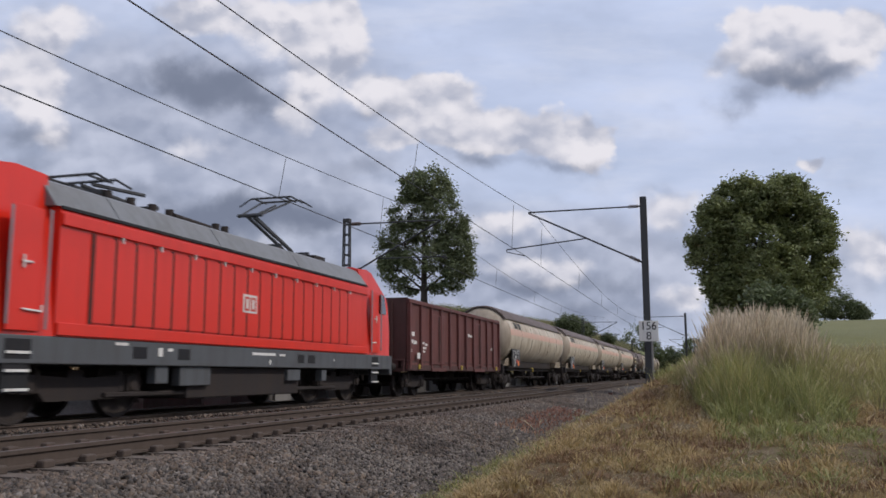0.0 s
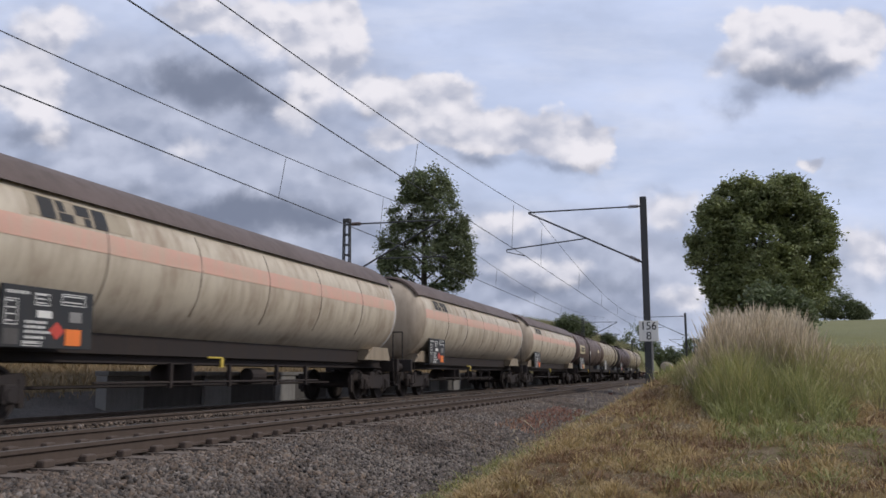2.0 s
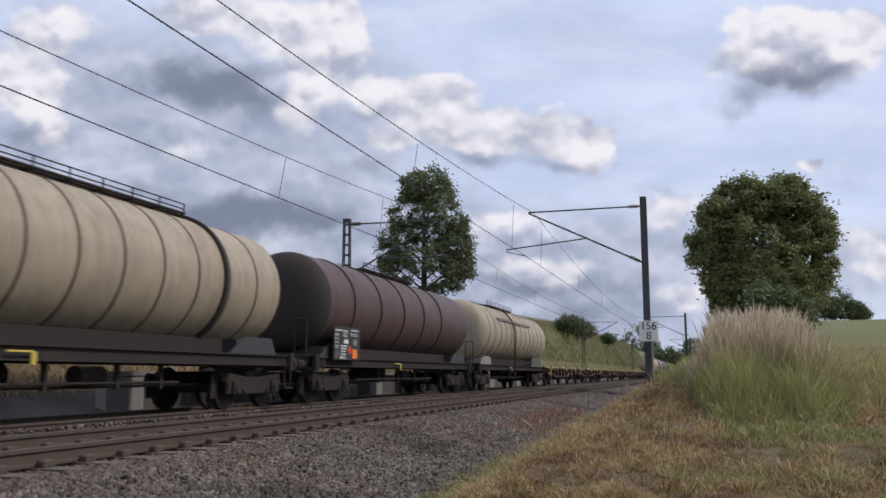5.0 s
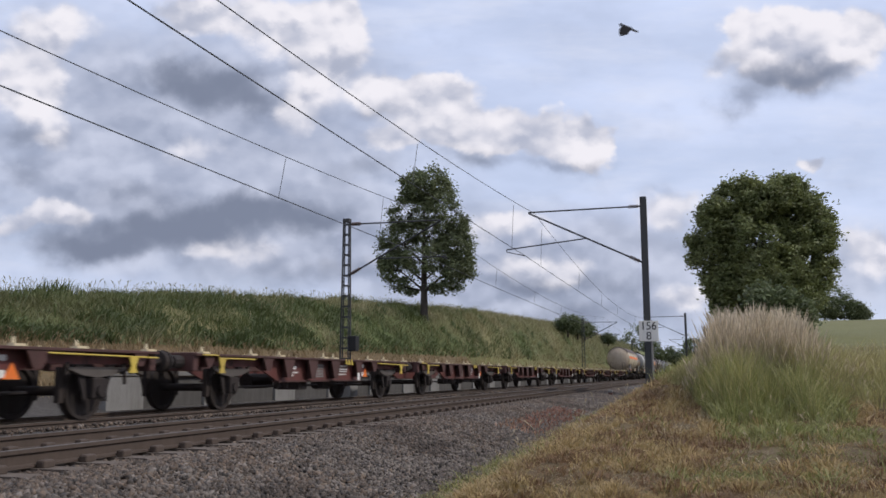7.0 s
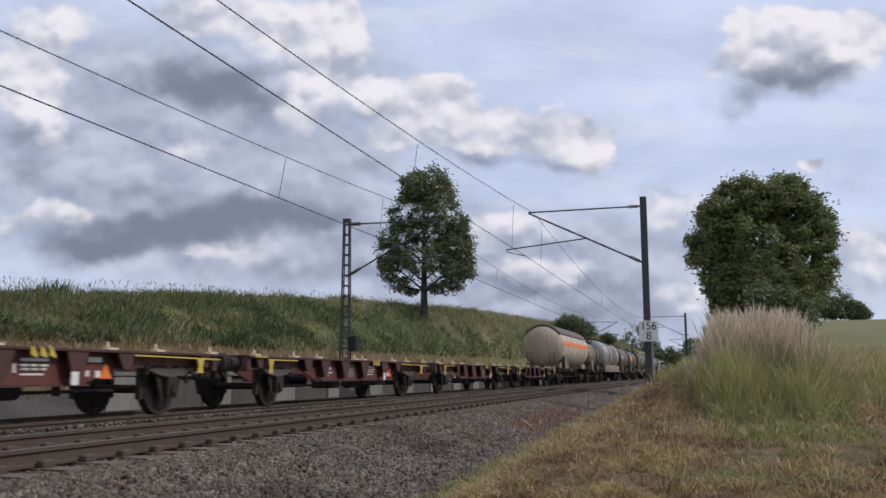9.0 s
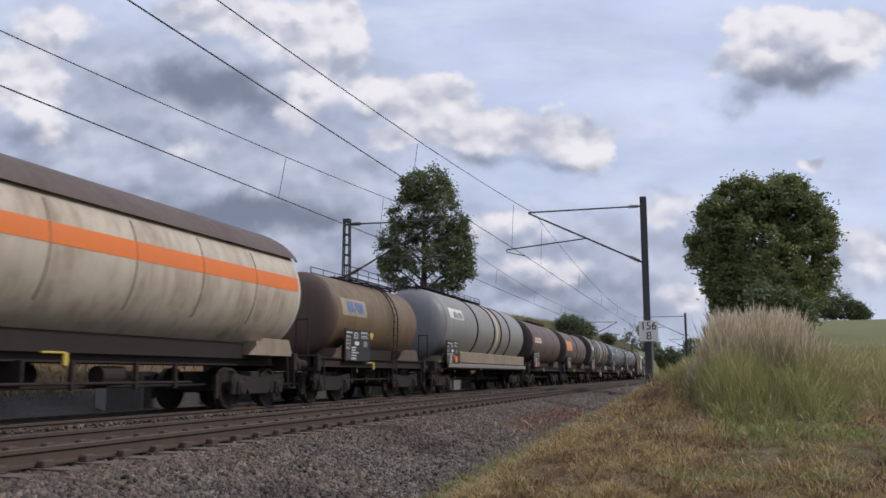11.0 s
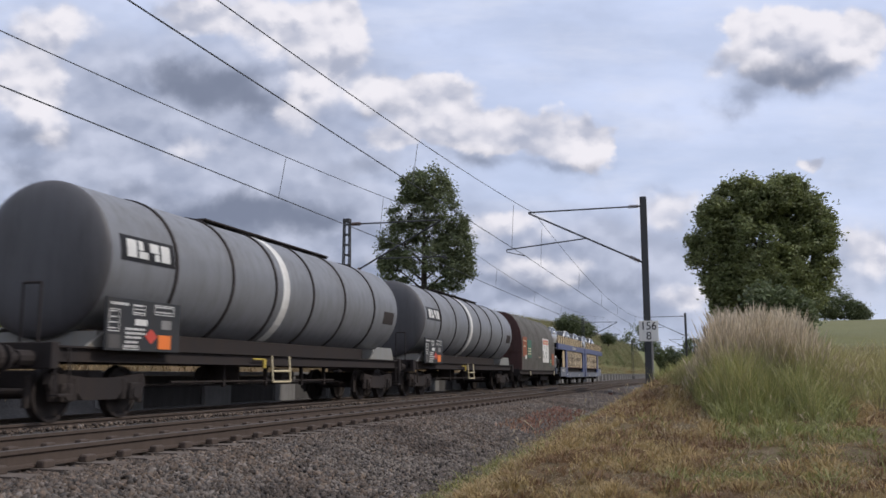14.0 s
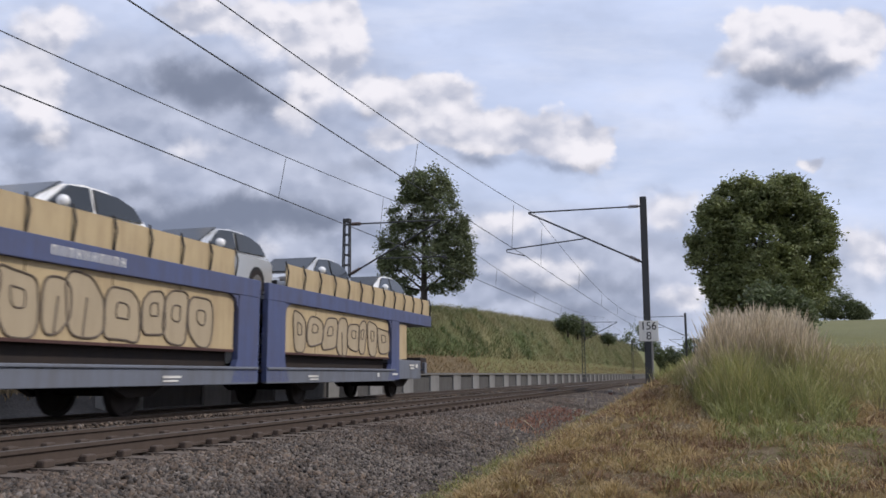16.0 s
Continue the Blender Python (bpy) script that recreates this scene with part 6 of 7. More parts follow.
        for s in (-1, 1):
            prism(bm, [(f(k) - 0.9, 0.62), (f(k) + 0.9, 0.62), (f(k) + 0.35, 0.36), (f(k) - 0.35, 0.36)], *sorted((s * 0.92, s * 1.08)))
        part("axle_guard", bm, M["gear"], v)
    # painted marks
    m = x + 0.03
    bm = bmesh.new()
    for a, z, w, h in ((4.2, .75, .5, .06), (2.1, 1.0, .25, .12), (2.5, 1.05, .5, .06), (2.5, .95, .4, .06), (5.9, .70, .16, .12), (10.4, .7, .6, .05), (10.4, .63, .5, .04)):
        q = span(a, a + w)
        slab(bm, m, m + 0.008, q[0], q[1], z, z + h)
    if front:
        for i in range(10):
            a = 7.3 + i * 0.19
            slab(bm, m, m + 0.008, a, a + 0.035, 2.63, 2.79)
            slab(bm, m, m + 0.008, a + 0.09, a + 0.125, 2.63, 2.79)
            if i % 3 != 1:
                slab(bm, m, m + 0.008, a, a + 0.12, 2.70 if i % 2 else 2.76, 2.73 if i % 2 else 2.79)
    part("lettering", bm, M["white"], v)
    # graffiti: rounded fills with dark outlines on the lower sheets
    rng = random.Random(int(y))
    xf = x - 0.07
    fill, line = bmesh.new(), bmesh.new()
    c, end = 5.3, L - 1.6
    while c < end:
        # a bulging stroke: upright stem, arm or bowl, drawn as a rounded box
        w, h = rng.uniform(0.30, 0.5), rng.uniform(0.40, 0.54)
        zc = 1.84 + rng.uniform(-0.05, 0.05)
        lean, power = rng.uniform(-0.18, 0.18), rng.uniform(0.45, 0.8)
        pts = []
        for i in range(26):
            t = i * math.tau / 26
            k = 1 + 0.10 * math.sin(2 * t + c * 5) + 0.06 * math.sin(3 * t + c)
            cs, sn = math.cos(t), math.sin(t)
            px, pz = math.copysign(abs(cs) ** power, cs) * w * k, math.copysign(abs(sn) ** power, sn) * h * k
            pts.append((f(c + px + lean * pz), zc + pz))
        prism(fill, pts, xf, xf + 0.004)
        ring = rng.random() < 0.6
        loops = [(pts, 0.022)] + ([([(f(c) + (q - f(c)) * 0.35, zc + 0.08 + (z - zc) * 0.3) for q, z in pts], 0.018)] if ring else [])
        for loop, rad in loops:
            for a, b in zip(loop, loop[1:] + loop[:1]):
                rod(line, (xf + 0.004, *a), (xf + 0.004, *b), rad, 5)
        if not ring:
            rod(line, (xf + 0.004, f(c - 0.02), zc - h), (xf + 0.004, f(c + 0.04), zc + h * 0.3), 0.02, 5)
        c += w * 1.9 + 0.06
    part("graffiti_fill", fill, M["graffiti"], v)
    part("graffiti_outline", line, M["graffiti_line"], v)
    if not front:
        part("platform_box", box(-0.5, 1.2, L - 1.0, L - 0.3, 0.95, 1.38, 0.03), M["gear"], v)
    return v


def build_train():
    locomotive(8.45)
    open_wagon(28.0)
    for i in range(4):
        gas_tank(43.2 + 20.75 * i, 20.75, 1.75, 19.2, "cream gas tank wagon with brown sun shield and faded orange stripe")
    # brown tank with a cream sign
    v = tank_wagon("tank_wagon", 126.2, 17.8, 1.25, 16.5, 1.42, 2.80, "brown", "brown_red", "brown ribbed tank wagon with cream sign and roof walkway", 0.18, hoops=[2.4 + 1.1 * i for i in range(13)], hoop_mat="brown_red", saddle="mast")
    curved_mark(v, "cream_sign", 1.35, 4.1, 78, 104, 1.47, 2.80, "sign_cream")
    letters(v, 2.35, 3.9, 1.475, 2.80, 83, 98, 3, "black")
    bm = bmesh.new()
    for k in range(3):
        t = k * math.tau / 3 + math.pi / 2
        prism(bm, [(1.85 + math.cos(t + d) * q, 2.76 + math.sin(t + d) * q) for d, q in ((-0.5, 0.06), (-0.45, 0.22), (0, 0.28), (0.45, 0.22), (0.5, 0.06))], 1.475, 1.49)
    part("emblem", bm, M["black"], v)
    data_board(v, 1.1, 3.75, 1.18, 2.12, 1.38, 3)
    bm = bmesh.new()
    for q in (2.95, 3.4):
        prism(bm, [(q, 1.42), (q + 0.2, 1.62), (q + 0.4, 1.42), (q + 0.2, 1.22)], 1.44, 1.452)
    part("danger_diamond", bm, M["sign_cream"], v)
    walkway(v, 5.8, 12.2, 4.25, 0.24)
    side_ladder(v, 6.6, 1.42, 2.80, 4.3)
    curved_mark(v, "white_patch", 7.3, 8.4, 92, 108, 1.42, 2.8, "white")
    curved_mark(v, "cream_plate", 13.2, 14.3, 82, 92, 1.45, 2.8, "sign_cream")
    # beige ribbed tank with a heating jacket
    v = tank_wagon("tank_wagon", 144.0, 16.8, 1.1, 15.1, 1.40, 2.78, "beige", "brown", "dirty beige ribbed tank wagon with roof walkway", 0.4, hoops=[2.0 + 1.2 * i for i in range(11)], hoop_mat="brown", saddle="mast")
    data_board(v, 1.4, 3.3, 1.2, 2.1, 1.36, 5, mat="concrete", orange=False)
    walkway(v, 7.0, 12.4, 4.21, 0.22)
    part("jacket_edge", hoop(bmesh.new(), 12.6, 1.4, 2.78, 0.1, 0.08), M["blackish"], v)
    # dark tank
    v = tank_wagon("tank_wagon", 160.9, 17.2, 1.3, 15.6, 1.40, 2.78, "brown_red", "blackish", "dark brown tank wagon with blackish ends and roof walkway", 0.4, hoops=[3 + 2.2 * i for i in range(5)], saddle="mast")
    data_board(v, 1.5, 3.4, seed=6)
    walkway(v, 6.0, 11.0, 4.21, 0.22)
    # cream ribbed tank
    v = tank_wagon("tank_wagon", 178.5, 17.8, 1.4, 16.9, 1.46, 2.82, "beige", "beige", "dusty beige ribbed tank wagon with a jacket half way up", 0.35, hoops=[2.0 + 1.22 * i for i in range(12)], hoop_mat="brown", saddle="grey")
    for a, b in ((60, 63),):
        part("jacket_edge", lathe(bmesh.new(), [(4.0, 1.46), (4.0, 1.56), (12.0, 1.56), (12.0, 1.46)], 2.82, 4, 62, 66), M["brown"], v)
    walkway(v, 5.5, 11.4, 4.31, 0.24)
    side_ladder(v, 7.0, 1.46, 2.82, 4.4)
    part("white_fender", prism(bmesh.new(), [(13.0, 1.2), (16.2, 1.2), (16.2, 1.55), (15.9, 1.75), (13.4, 1.75)], 1.25, 1.3), M["concrete_dark"], v)
    for i in range(8):
        flat_wagon(196.65 + 14.55 * i, 14.5, "empty rust-red two-axle container flat wagon with yellow brake handles")
    gas_tank(313.05, 15.95, 1.75, 14.95, "cream gas tank wagon with bright orange stripe", True)
    # short ochre-brown tank
    v = tank_wagon("tank_wagon", 329.0, 10.6, 2.1, 9.15, 1.22, 2.50, "olive", "brown", "short ochre-brown tank wagon with a pale blue-lettered sign", 0.22, saddle="brown")
    curved_mark(v, "pale_sign", 2.4, 4.3, 67, 91, 1.22, 2.50, "beige")
    letters(v, 2.8, 4.05, 1.226, 2.50, 71, 86, 4, "sign_blue")
    data_board(v, 2.4, 4.3, 1.16, 2.08, 1.28, 8, orange=False)
    walkway(v, 4.1, 8.8, 3.76, 0.36, w=0.6)
    for q, mat in ((4.42, "white"), (4.78, "yellow")):
        part("danger_diamond", prism(bmesh.new(), [(q, 1.98), (q + 0.16, 2.14), (q + 0.32, 1.98), (q + 0.16, 1.82)], 1.10, 1.135), M[mat], v)
    side_ladder(v, 6.5, 1.22, 2.50, 3.8)
    part("yellow_ladder", rods([[(-1.0, 0.7, 1.2), (-1.0, 0.7, 2.45), (-0.65, 0.7, 2.45), (-0.65, 0.7, 1.2)], [(-1.0, 0.7, 1.7), (-0.65, 0.7, 1.7)]], 0.03), M["yellow"], v)
    # light grey tank on a beige sill
    v = tank_wagon("tank_wagon", 339.6, 18.3, 1.8, 16.8, 1.44, 2.76, "grey", "slate", "light grey powder tank wagon with black hoops and beige sill", 0.5, saddle="sill_beige")
    for y in (6.6, 9.85, 11.3, 13.25):
        part("hoop", hoop(bmesh.new(), y, 1.44, 2.76, 0.13, 0.04), M["blackish"], v)
    part("tank_band", hoop(bmesh.new(), 10.5, 1.44, 2.76, 0.3, 0.012), M["sign_cream"], v)
    part("beige_sill", box(-1.38, 1.38, 3.9, 17.2, 1.25, 1.72, 0.03), M["sill_beige"], v)
    part("sill_rail", box(1.38, 1.44, 2.0, 17.4, 1.05, 1.22, 0.01), M["grey"], v)
    curved_mark(v, "pale_patch", 2.3, 4.4, 62, 80, 1.44, 2.76, "white")
    letters(v, 2.9, 4.2, 1.445, 2.76, 68, 78, 4, "grey")
    data_board(v, 1.7, 3.4, 1.2, 2.1, 1.40, 10)
    walkway(v, 1.6, 11.2, 4.24, 0.22, w=0.38)
    # brown tank with a red-and-white sign
    v = tank_wagon("tank_wagon", 358.0, 13.1, 1.6, 11.7, 1.40, 2.66, "brown", "blackish", "brown tank wagon with red and white sign", 0.3, saddle="brown_red")
    curved_mark(v, "red_mark", 2.2, 4.5, 76, 84.5, 1.40, 2.66, "sign_red")
    letters(v, 2.3, 4.4, 1.406, 2.66, 77.2, 83.4, 5, "white")
    curved_mark(v, "white_sign", 2.2, 4.4, 85.2, 89.5, 1.40, 2.66, "white")
    data_board(v, 1.7, 3.5, 1.2, 2.1, 1.38, 12)
    walkway(v, 4.6, 10.6, 4.09, 0.2)
    # brown tank with an orange sign
    v = tank_wagon("tank_wagon", 371.2, 13.9, 1.4, 12.2, 1.40, 2.66, "brown", "blackish", "brown tank wagon with a large orange sign", 0.3, hoops=(6.9,), saddle="brown_red")
    curved_mark(v, "orange_sign", 1.6, 4.3, 66, 96, 1.40, 2.66, "amber")
    data_board(v, 1.6, 3.4, 1.2, 2.05, 1.38, 13)
    for a, b in ((5.6, 6.6), (7.2, 7.9), (10.9, 11.9)):
        curved_mark(v, "pale_patch", a, b, 98, 112, 1.40, 2.66, "concrete_mid")
    walkway(v, 5.3, 11.0, 4.09, 0.24)
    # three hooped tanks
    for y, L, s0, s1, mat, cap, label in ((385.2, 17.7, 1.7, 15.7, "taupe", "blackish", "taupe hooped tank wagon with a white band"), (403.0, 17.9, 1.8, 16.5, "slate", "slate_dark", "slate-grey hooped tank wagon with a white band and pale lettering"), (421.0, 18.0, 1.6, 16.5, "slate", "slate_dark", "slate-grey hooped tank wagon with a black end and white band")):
        r, zc = (1.45, 2.82) if mat == "taupe" else (1.42, 2.80)
        v = tank_wagon("tank_wagon", y, L, s0, s1, r, zc, mat, cap, label, 0.2, hoops=[3.81, 5.05, 6.29, 7.91, 10.82, 12.97] if y < 400 else [s0 + 1.95, s0 + 4.1, s0 + 6.1, s0 + 8.2, s0 + 10.3, s0 + 12.6], saddle="grey")
        part("white_band", hoop(bmesh.new(), 8.80 if y < 400 else s0 + 6.65, r, zc, 0.34, 0.012), M["white"], v)
        curved_mark(v, "black_patch", s0 + 0.25, s0 + 1.88, 72, 91, r, zc, "black")
        letters(v, s0 + 0.38, s0 + 1.75, r + 0.008, zc, 75, 88, 4, "white")
        data_board(v, s0 - 0.1, s0 + 2.1, 1.18, 2.1, 1.40, int(y))
        curved_mark(v, "dark_patch", s1 - 1.2, s1 - 0.3, 92, 108, r, zc, "blackish")
        walkway(v, s0 + 4.6, s1 - 3.2, zc + r + 0.05, 0.0, w=0.3)
        part("side_step", rods([[(1.4, s0 + 6.0, 1.2), (1.45, s0 + 6.0, 0.6), (1.45, s0 + 6.9, 0.6), (1.4, s0 + 6.9, 1.2)], [(1.45, s0 + 6.0, 0.85), (1.45, s0 + 6.9, 0.85)]], 0.025), M["sign_cream"], v)
    hood_wagon(439.2)
    carrier_unit(452.0, 14.1, True)
    carrier_unit(466.45, 13.25, False)
    for y, z, mat in ((452.1, 2.60, "silver"), (458.5, 2.60, "car_white"), (463.5, 2.60, "silver"), (468.9, 2.60, "silver"), (474.0, 2.60, "car_white")):
        car(FT, y, z, mat, "new pale car on the upper deck of the car carrier")
    for y in (452.3, 457.5, 462.2, 468.6, 473.4):
        car(FT, y, 0.90, "silver", "new silver car on the lower deck of the car carrier")


# ---- build ----
build_track("track_near", 0.0, "near railway track with rusty rails on dark sleepers", NEAR_Z)
build_track("track_far", FT, "far railway track under the train")
overhead()
kilometre_sign()
low_wall()
build_train()


def build_trees():
    tree("tree", -12.0, 59.2, 4.75, 11.2, 1.9, 0.26, ((0, 0, 9.5, 1.6, 1.5, 42), (2.3, 0, 4.6, 1.2, 1.0, 26), (-1.3, 0.3, 7.6, 1.4, 1.3, 40), (1.2, -0.3, 7.6, 1.4, 1.3, 40), (-1.9, 0, 5.6, 1.3, 1.2, 38), (2.0, 0.2, 5.6, 1.3, 1.2, 38), (0.2, 0.6, 6.0, 1.6, 1.4, 40), (-2.0, -0.3, 3.6, 1.2, 1.0, 30), (2.2, 0.3, 3.6, 1.3, 1.0, 34), (0.3, -0.8, 4.0, 1.4, 1.0, 28), (-1.5, 0.2, 2.2, 1.0, 0.6, 14), (1.5, 0, 2.2, 1.2, 0.6, 18), (-0.9, 0.2, 9.2, 1.1, 1.0, 30), (1.0, 0, 9.1, 1.1, 1.0, 30), (2.6, 0, 3.0, 1.0, 0.7, 22), (-2.5, 0, 4.6, 0.9, 0.8, 22), (2.3, 0.2, 6.6, 0.8, 0.8, 20)),
         46000, 0.10, M["leaf_left"], "tall airy green tree on top of the bank", 5)
    tree("tree", 9.95, 46.0, 2.6, 8.2, 0.8, 0.25, ((0.2, 0, 6.6, 1.7, 1.3, 50), (-1.6, 0, 5.9, 1.5, 1.5, 46), (1.7, 0.2, 5.7, 1.3, 1.5, 46), (-2.2, 0.2, 4.0, 1.4, 1.5, 50), (2.0, 0, 3.9, 1.3, 1.4, 46), (0, -1.0, 4.6, 1.8, 1.7, 60), (0, -1.2, 2.6, 1.8, 1.5, 60), (-1.4, -0.5, 1.8, 1.2, 1.4, 46), (1.1, -0.5, 1.8, 1.2, 1.2, 46), (0.1, 0.5, 0.8, 1.6, 0.9, 46), (2.2, 0, 5.2, 1.0, 1.1, 40), (1.9, 0.1, 2.9, 1.0, 1.2, 40), (-2.6, 0, 5.2, 0.9, 1.0, 36), (-1.9, -0.2, 2.6, 0.9, 1.0, 36), (1.2, 0, 7.0, 1.1, 0.8, 34), (-1.0, 0, 7.0, 1.1, 0.8, 34)),
         150000, 0.09, M["leaf_right"], "broad dense green tree at the edge of the field", 6)
    tree("shrub", 10.2, 40.0, 2.3, 2.6, 0.3, 0.08, ((0, 0, 0.9, 1.0, 0.9, 40), (-.5, 0, 1.5, .7, .6, 30)), 9000, 0.11, M["leaf_bush"], "dull green shrub below the broad tree", 7)
    for x, y, z, h in ((-10.8, 119, 6.2, 2.7), (-11.0, 130, 6.3, 2.8), (-11.0, 138, 6.5, 2.3), (-10.6, 168, 6.5, 1.8)):
        tree("small_tree", x, y, z, h, 0.3, 0.10, ((0, 0, h * .55, h * .42, h * .4, 60), (-.9, 0, h * .4, h * .3, h * .3, 40), (0.8, 0, h * .4, h * .3, h * .3, 40)), 6000, 0.13, M["leaf_bush"], "small dark green tree on the far bank", int(y))
    for x, y, h in ((-17.5, 330, 20), (-12, 335, 14), (-5, 340, 12), (3, 335, 15)):
        tree("small_tree", x, y, -1.5, h, 1.0, 0.3, ((0, 0, h * .66, h * .26, h * .34, 60), (-h * .2, 0, h * .45, h * .25, h * .3, 40), (h * .2, 0, h * .45, h * .25, h * .3, 40)), 6000, 0.4, M["leaf_bush"], "distant dark green tree beyond the line", int(y + x))
    for x, y, h in ((22.9, 140, 5.2), (25.6, 142, 5.4), (28.2, 141, 3.0)):
        tree("small_tree", x, y, float(ground_z(x, y)) - 0.3, h, 0.5, 0.12, ((0, 0, h * .52, h * .42, h * .42, 60), (h * .3, 0, h * .35, h * .3, h * .25, 30)), 6000, 0.15, M["leaf_bush"], "dark green trees behind the field", int(x))


def build_grass():
    # clump of tall grass on the mound, pale seed heads above, lower growth on both flanks
    r = np.random.default_rng(11)
    swell = table((5.6, 6.2, 6.6, 6.85, 7.05, 8.2, 8.5, 8.8, 9.3, 10.5), (0.12, 0.22, 0.32, 0.6, 1.0, 1.0, 0.8, 0.55, 0.42, 0.35))
    n = 52000
    x = 6.1 + r.random(n) ** 0.9 * 4.4
    first = np.interp(x, (6.0, 6.7, 6.95, 7.2, 8.2, 8.6, 9.0, 10.4), (16.0, 14.0, 11.5, 10.6, 10.9, 12.5, 13.5, 14.0))
    y = first + (17.8 - first) * r.random(n)
    tuft = np.array([noise.noise((a * 2.1, b * 1.5, 7)) + 0.5 * noise.noise((a * 5, b * 4, 3)) for a, b in zip(x, y)])
    keep = r.random(n) < 0.75 + 1.1 * tuft
    x, y, tuft = x[keep], y[keep], tuft[keep]
    n = len(x)
    v = x - 0.06 * (y - 13)
    P = np.stack([x, y, ground_z(x, y) - 0.03], 1)
    front = np.clip(0.55 + (y - first[keep]) * 0.35, 0.5, 1.0)
    h = r.uniform(0.45, 1.0, n) * swell(v) * front * (0.88 + 0.45 * tuft)
    pale = r.random(n) < np.clip(0.36 + 0.25 * np.clip(v - 8.1, 0, 1) + 0.10 * (y - 13.5) + tuft * 0.5, 0, 1)
    blades("tall_grass", P[~pale], h[~pale], 0.0045, 0.42, M["grass_green"], "tall green meadow grass on the mound")
    blades("tall_straw_grass", P[pale], h[pale] * 1.12, 0.0045, 0.38, M["grass_pale"], "tall yellowish meadow grass on the mound")
    n = 9500
    y = r.uniform(12.8, 17.2, n)
    x = 6.85 + 1.55 * r.random(n) ** 1.15 + 0.06 * (y - 13) + r.normal(0, 0.12, n)
    P = np.stack([x, y, ground_z(x, y)], 1)
    lift = np.array([0.93 + 0.30 * noise.noise((a * 3, b * 2, 4)) for a, b in zip(x, y)])
    blades("seed_grass", P, r.uniform(0.6, 1.28, n) * lift * np.maximum(swell(x - 0.06 * (y - 13)), 0.35), 0.0036, 0.16, M["grass_seed"], "tall straw-coloured grass with seed heads", heads=True)
    n = 260
    y = r.uniform(11.5, 15.5, n)
    x = r.normal(8.75, 0.25, n) + 0.06 * (y - 13)
    P = np.stack([x, y, ground_z(x, y)], 1)
    blades("leaning_seed_grass", P, r.uniform(0.45, 0.75, n), 0.0022, 0.5, M["straw"], "pale leaning grass beside the mound", heads=True)
    # mown and dry foreground, withered brown in patches, greener along the ditch edge and below the mound
    n = 190000
    y = 6.3 + 19 * r.random(n) ** 1.7
    x = edge_x(y) - 0.15 + r.random(n) ** 0.85 * 5.2
    P = np.stack([x, y, ground_z(x, y) - 0.01], 1)
    pick = np.array([noise.noise((a * 0.9, b * 0.6, 2)) * 0.7 + noise.noise((a * 3, b * 3, 2)) * 0.45 for a, b in zip(x, y)]) + r.normal(0, 0.14, n)
    brown = np.array([noise.noise((a * 2.2, b * 1.7, 9)) + 0.5 * noise.noise((a * 6, b * 6, 1)) for a, b in zip(x, y)]) + r.normal(0, 0.2, n)
    tuft = 0.55 + 1.3 * np.clip(np.array([noise.noise((a * 4.2, b * 3.4, 13)) + 0.6 * noise.noise((a * 9, b * 8, 5)) for a, b in zip(x, y)]) + 0.28, 0, 1)
    near_edge = (x - edge_x(y)) < 0.5 + 0.35 * r.random(n)
    lush = 0.45 * np.exp(-((x - 7.6) / 0.5) ** 2 - ((y - 10.6) / 1.0) ** 2) + 0.3 * np.exp(-((x - 8.1) / 0.6) ** 2 - ((y - 8.6) / 1.2) ** 2)
    dry = (pick - 1.3 * lush > -0.52) & ~(near_edge & (pick < np.where(y < 15, 0.1, -0.35)))
    wither = dry & (brown > 0.0)
    dry = dry & ~wither
    g = ~dry & ~wither
    blades("dry_grass", P[dry], r.uniform(0.03, 0.15, dry.sum()) * tuft[dry], 0.004, 1.1, M["grass_dry"], "dry yellow-brown mown grass beside the track")
    blades("withered_grass", P[wither], r.uniform(0.03, 0.13, wither.sum()) * tuft[wither], 0.0045, 1.2, M["grass_brown"], "withered brown grass beside the track")
    blades("short_grass", P[g], r.uniform(0.05, 0.20, g.sum()) * tuft[g] * (0.8 + 0.5 * np.clip(brown[g], -0.8, 0.8)), 0.005, 1.0, M["grass_green"], "short green grass beside the track")
    n = 110
    y = 7 + 6 * r.random(n)
    x = edge_x(y) + 1 + r.random(n) * 3.8
    P = np.stack([x, y, ground_z(x, y)], 1)
    blades("straw_stalks", P, r.uniform(0.2, 0.5, n), 0.0028, 0.4, M["straw"], "single straw stalks in the mown grass", heads=True)
    # rank green tufts in front of the mound
    n = 11000
    y = r.uniform(8.8, 12.2, n)
    x = 7.05 + r.random(n) * 1.5
    k = np.array([noise.noise((a * 2.2, b * 1.6, 3)) for a, b in zip(x, y)])
    keep = r.random(n) < 0.55 + 1.5 * k
    x, y, k = x[keep], y[keep], k[keep]
    P = np.stack([x, y, ground_z(x, y) - 0.02], 1)
    blades("rank_grass", P, r.uniform(0.10, 0.42, len(x)) * np.clip((y - 8.0) / 3, 0.3, 1) * (0.8 + 0.8 * k), 0.007, 0.8, M["grass_green"], "rank green grass below the mound")
    # fallen straw, loose and in tangles
    n = 2600
    y = 6.6 + 7 * r.random(n) ** 1.3
    x = edge_x(y) + 0.6 + r.random(n) * 5
    P = np.stack([x, y, ground_z(x, y) + 0.03], 1)
    blades("fallen_straw", P, r.uniform(0.03, 0.10, n), 0.0022, 5.0, M["straw"], "fallen pale straw lying on the mown grass")
    cx = np.array((7.74, 8.10, 7.23, 6.95, 6.69, 8.05, 7.86, 7.60))
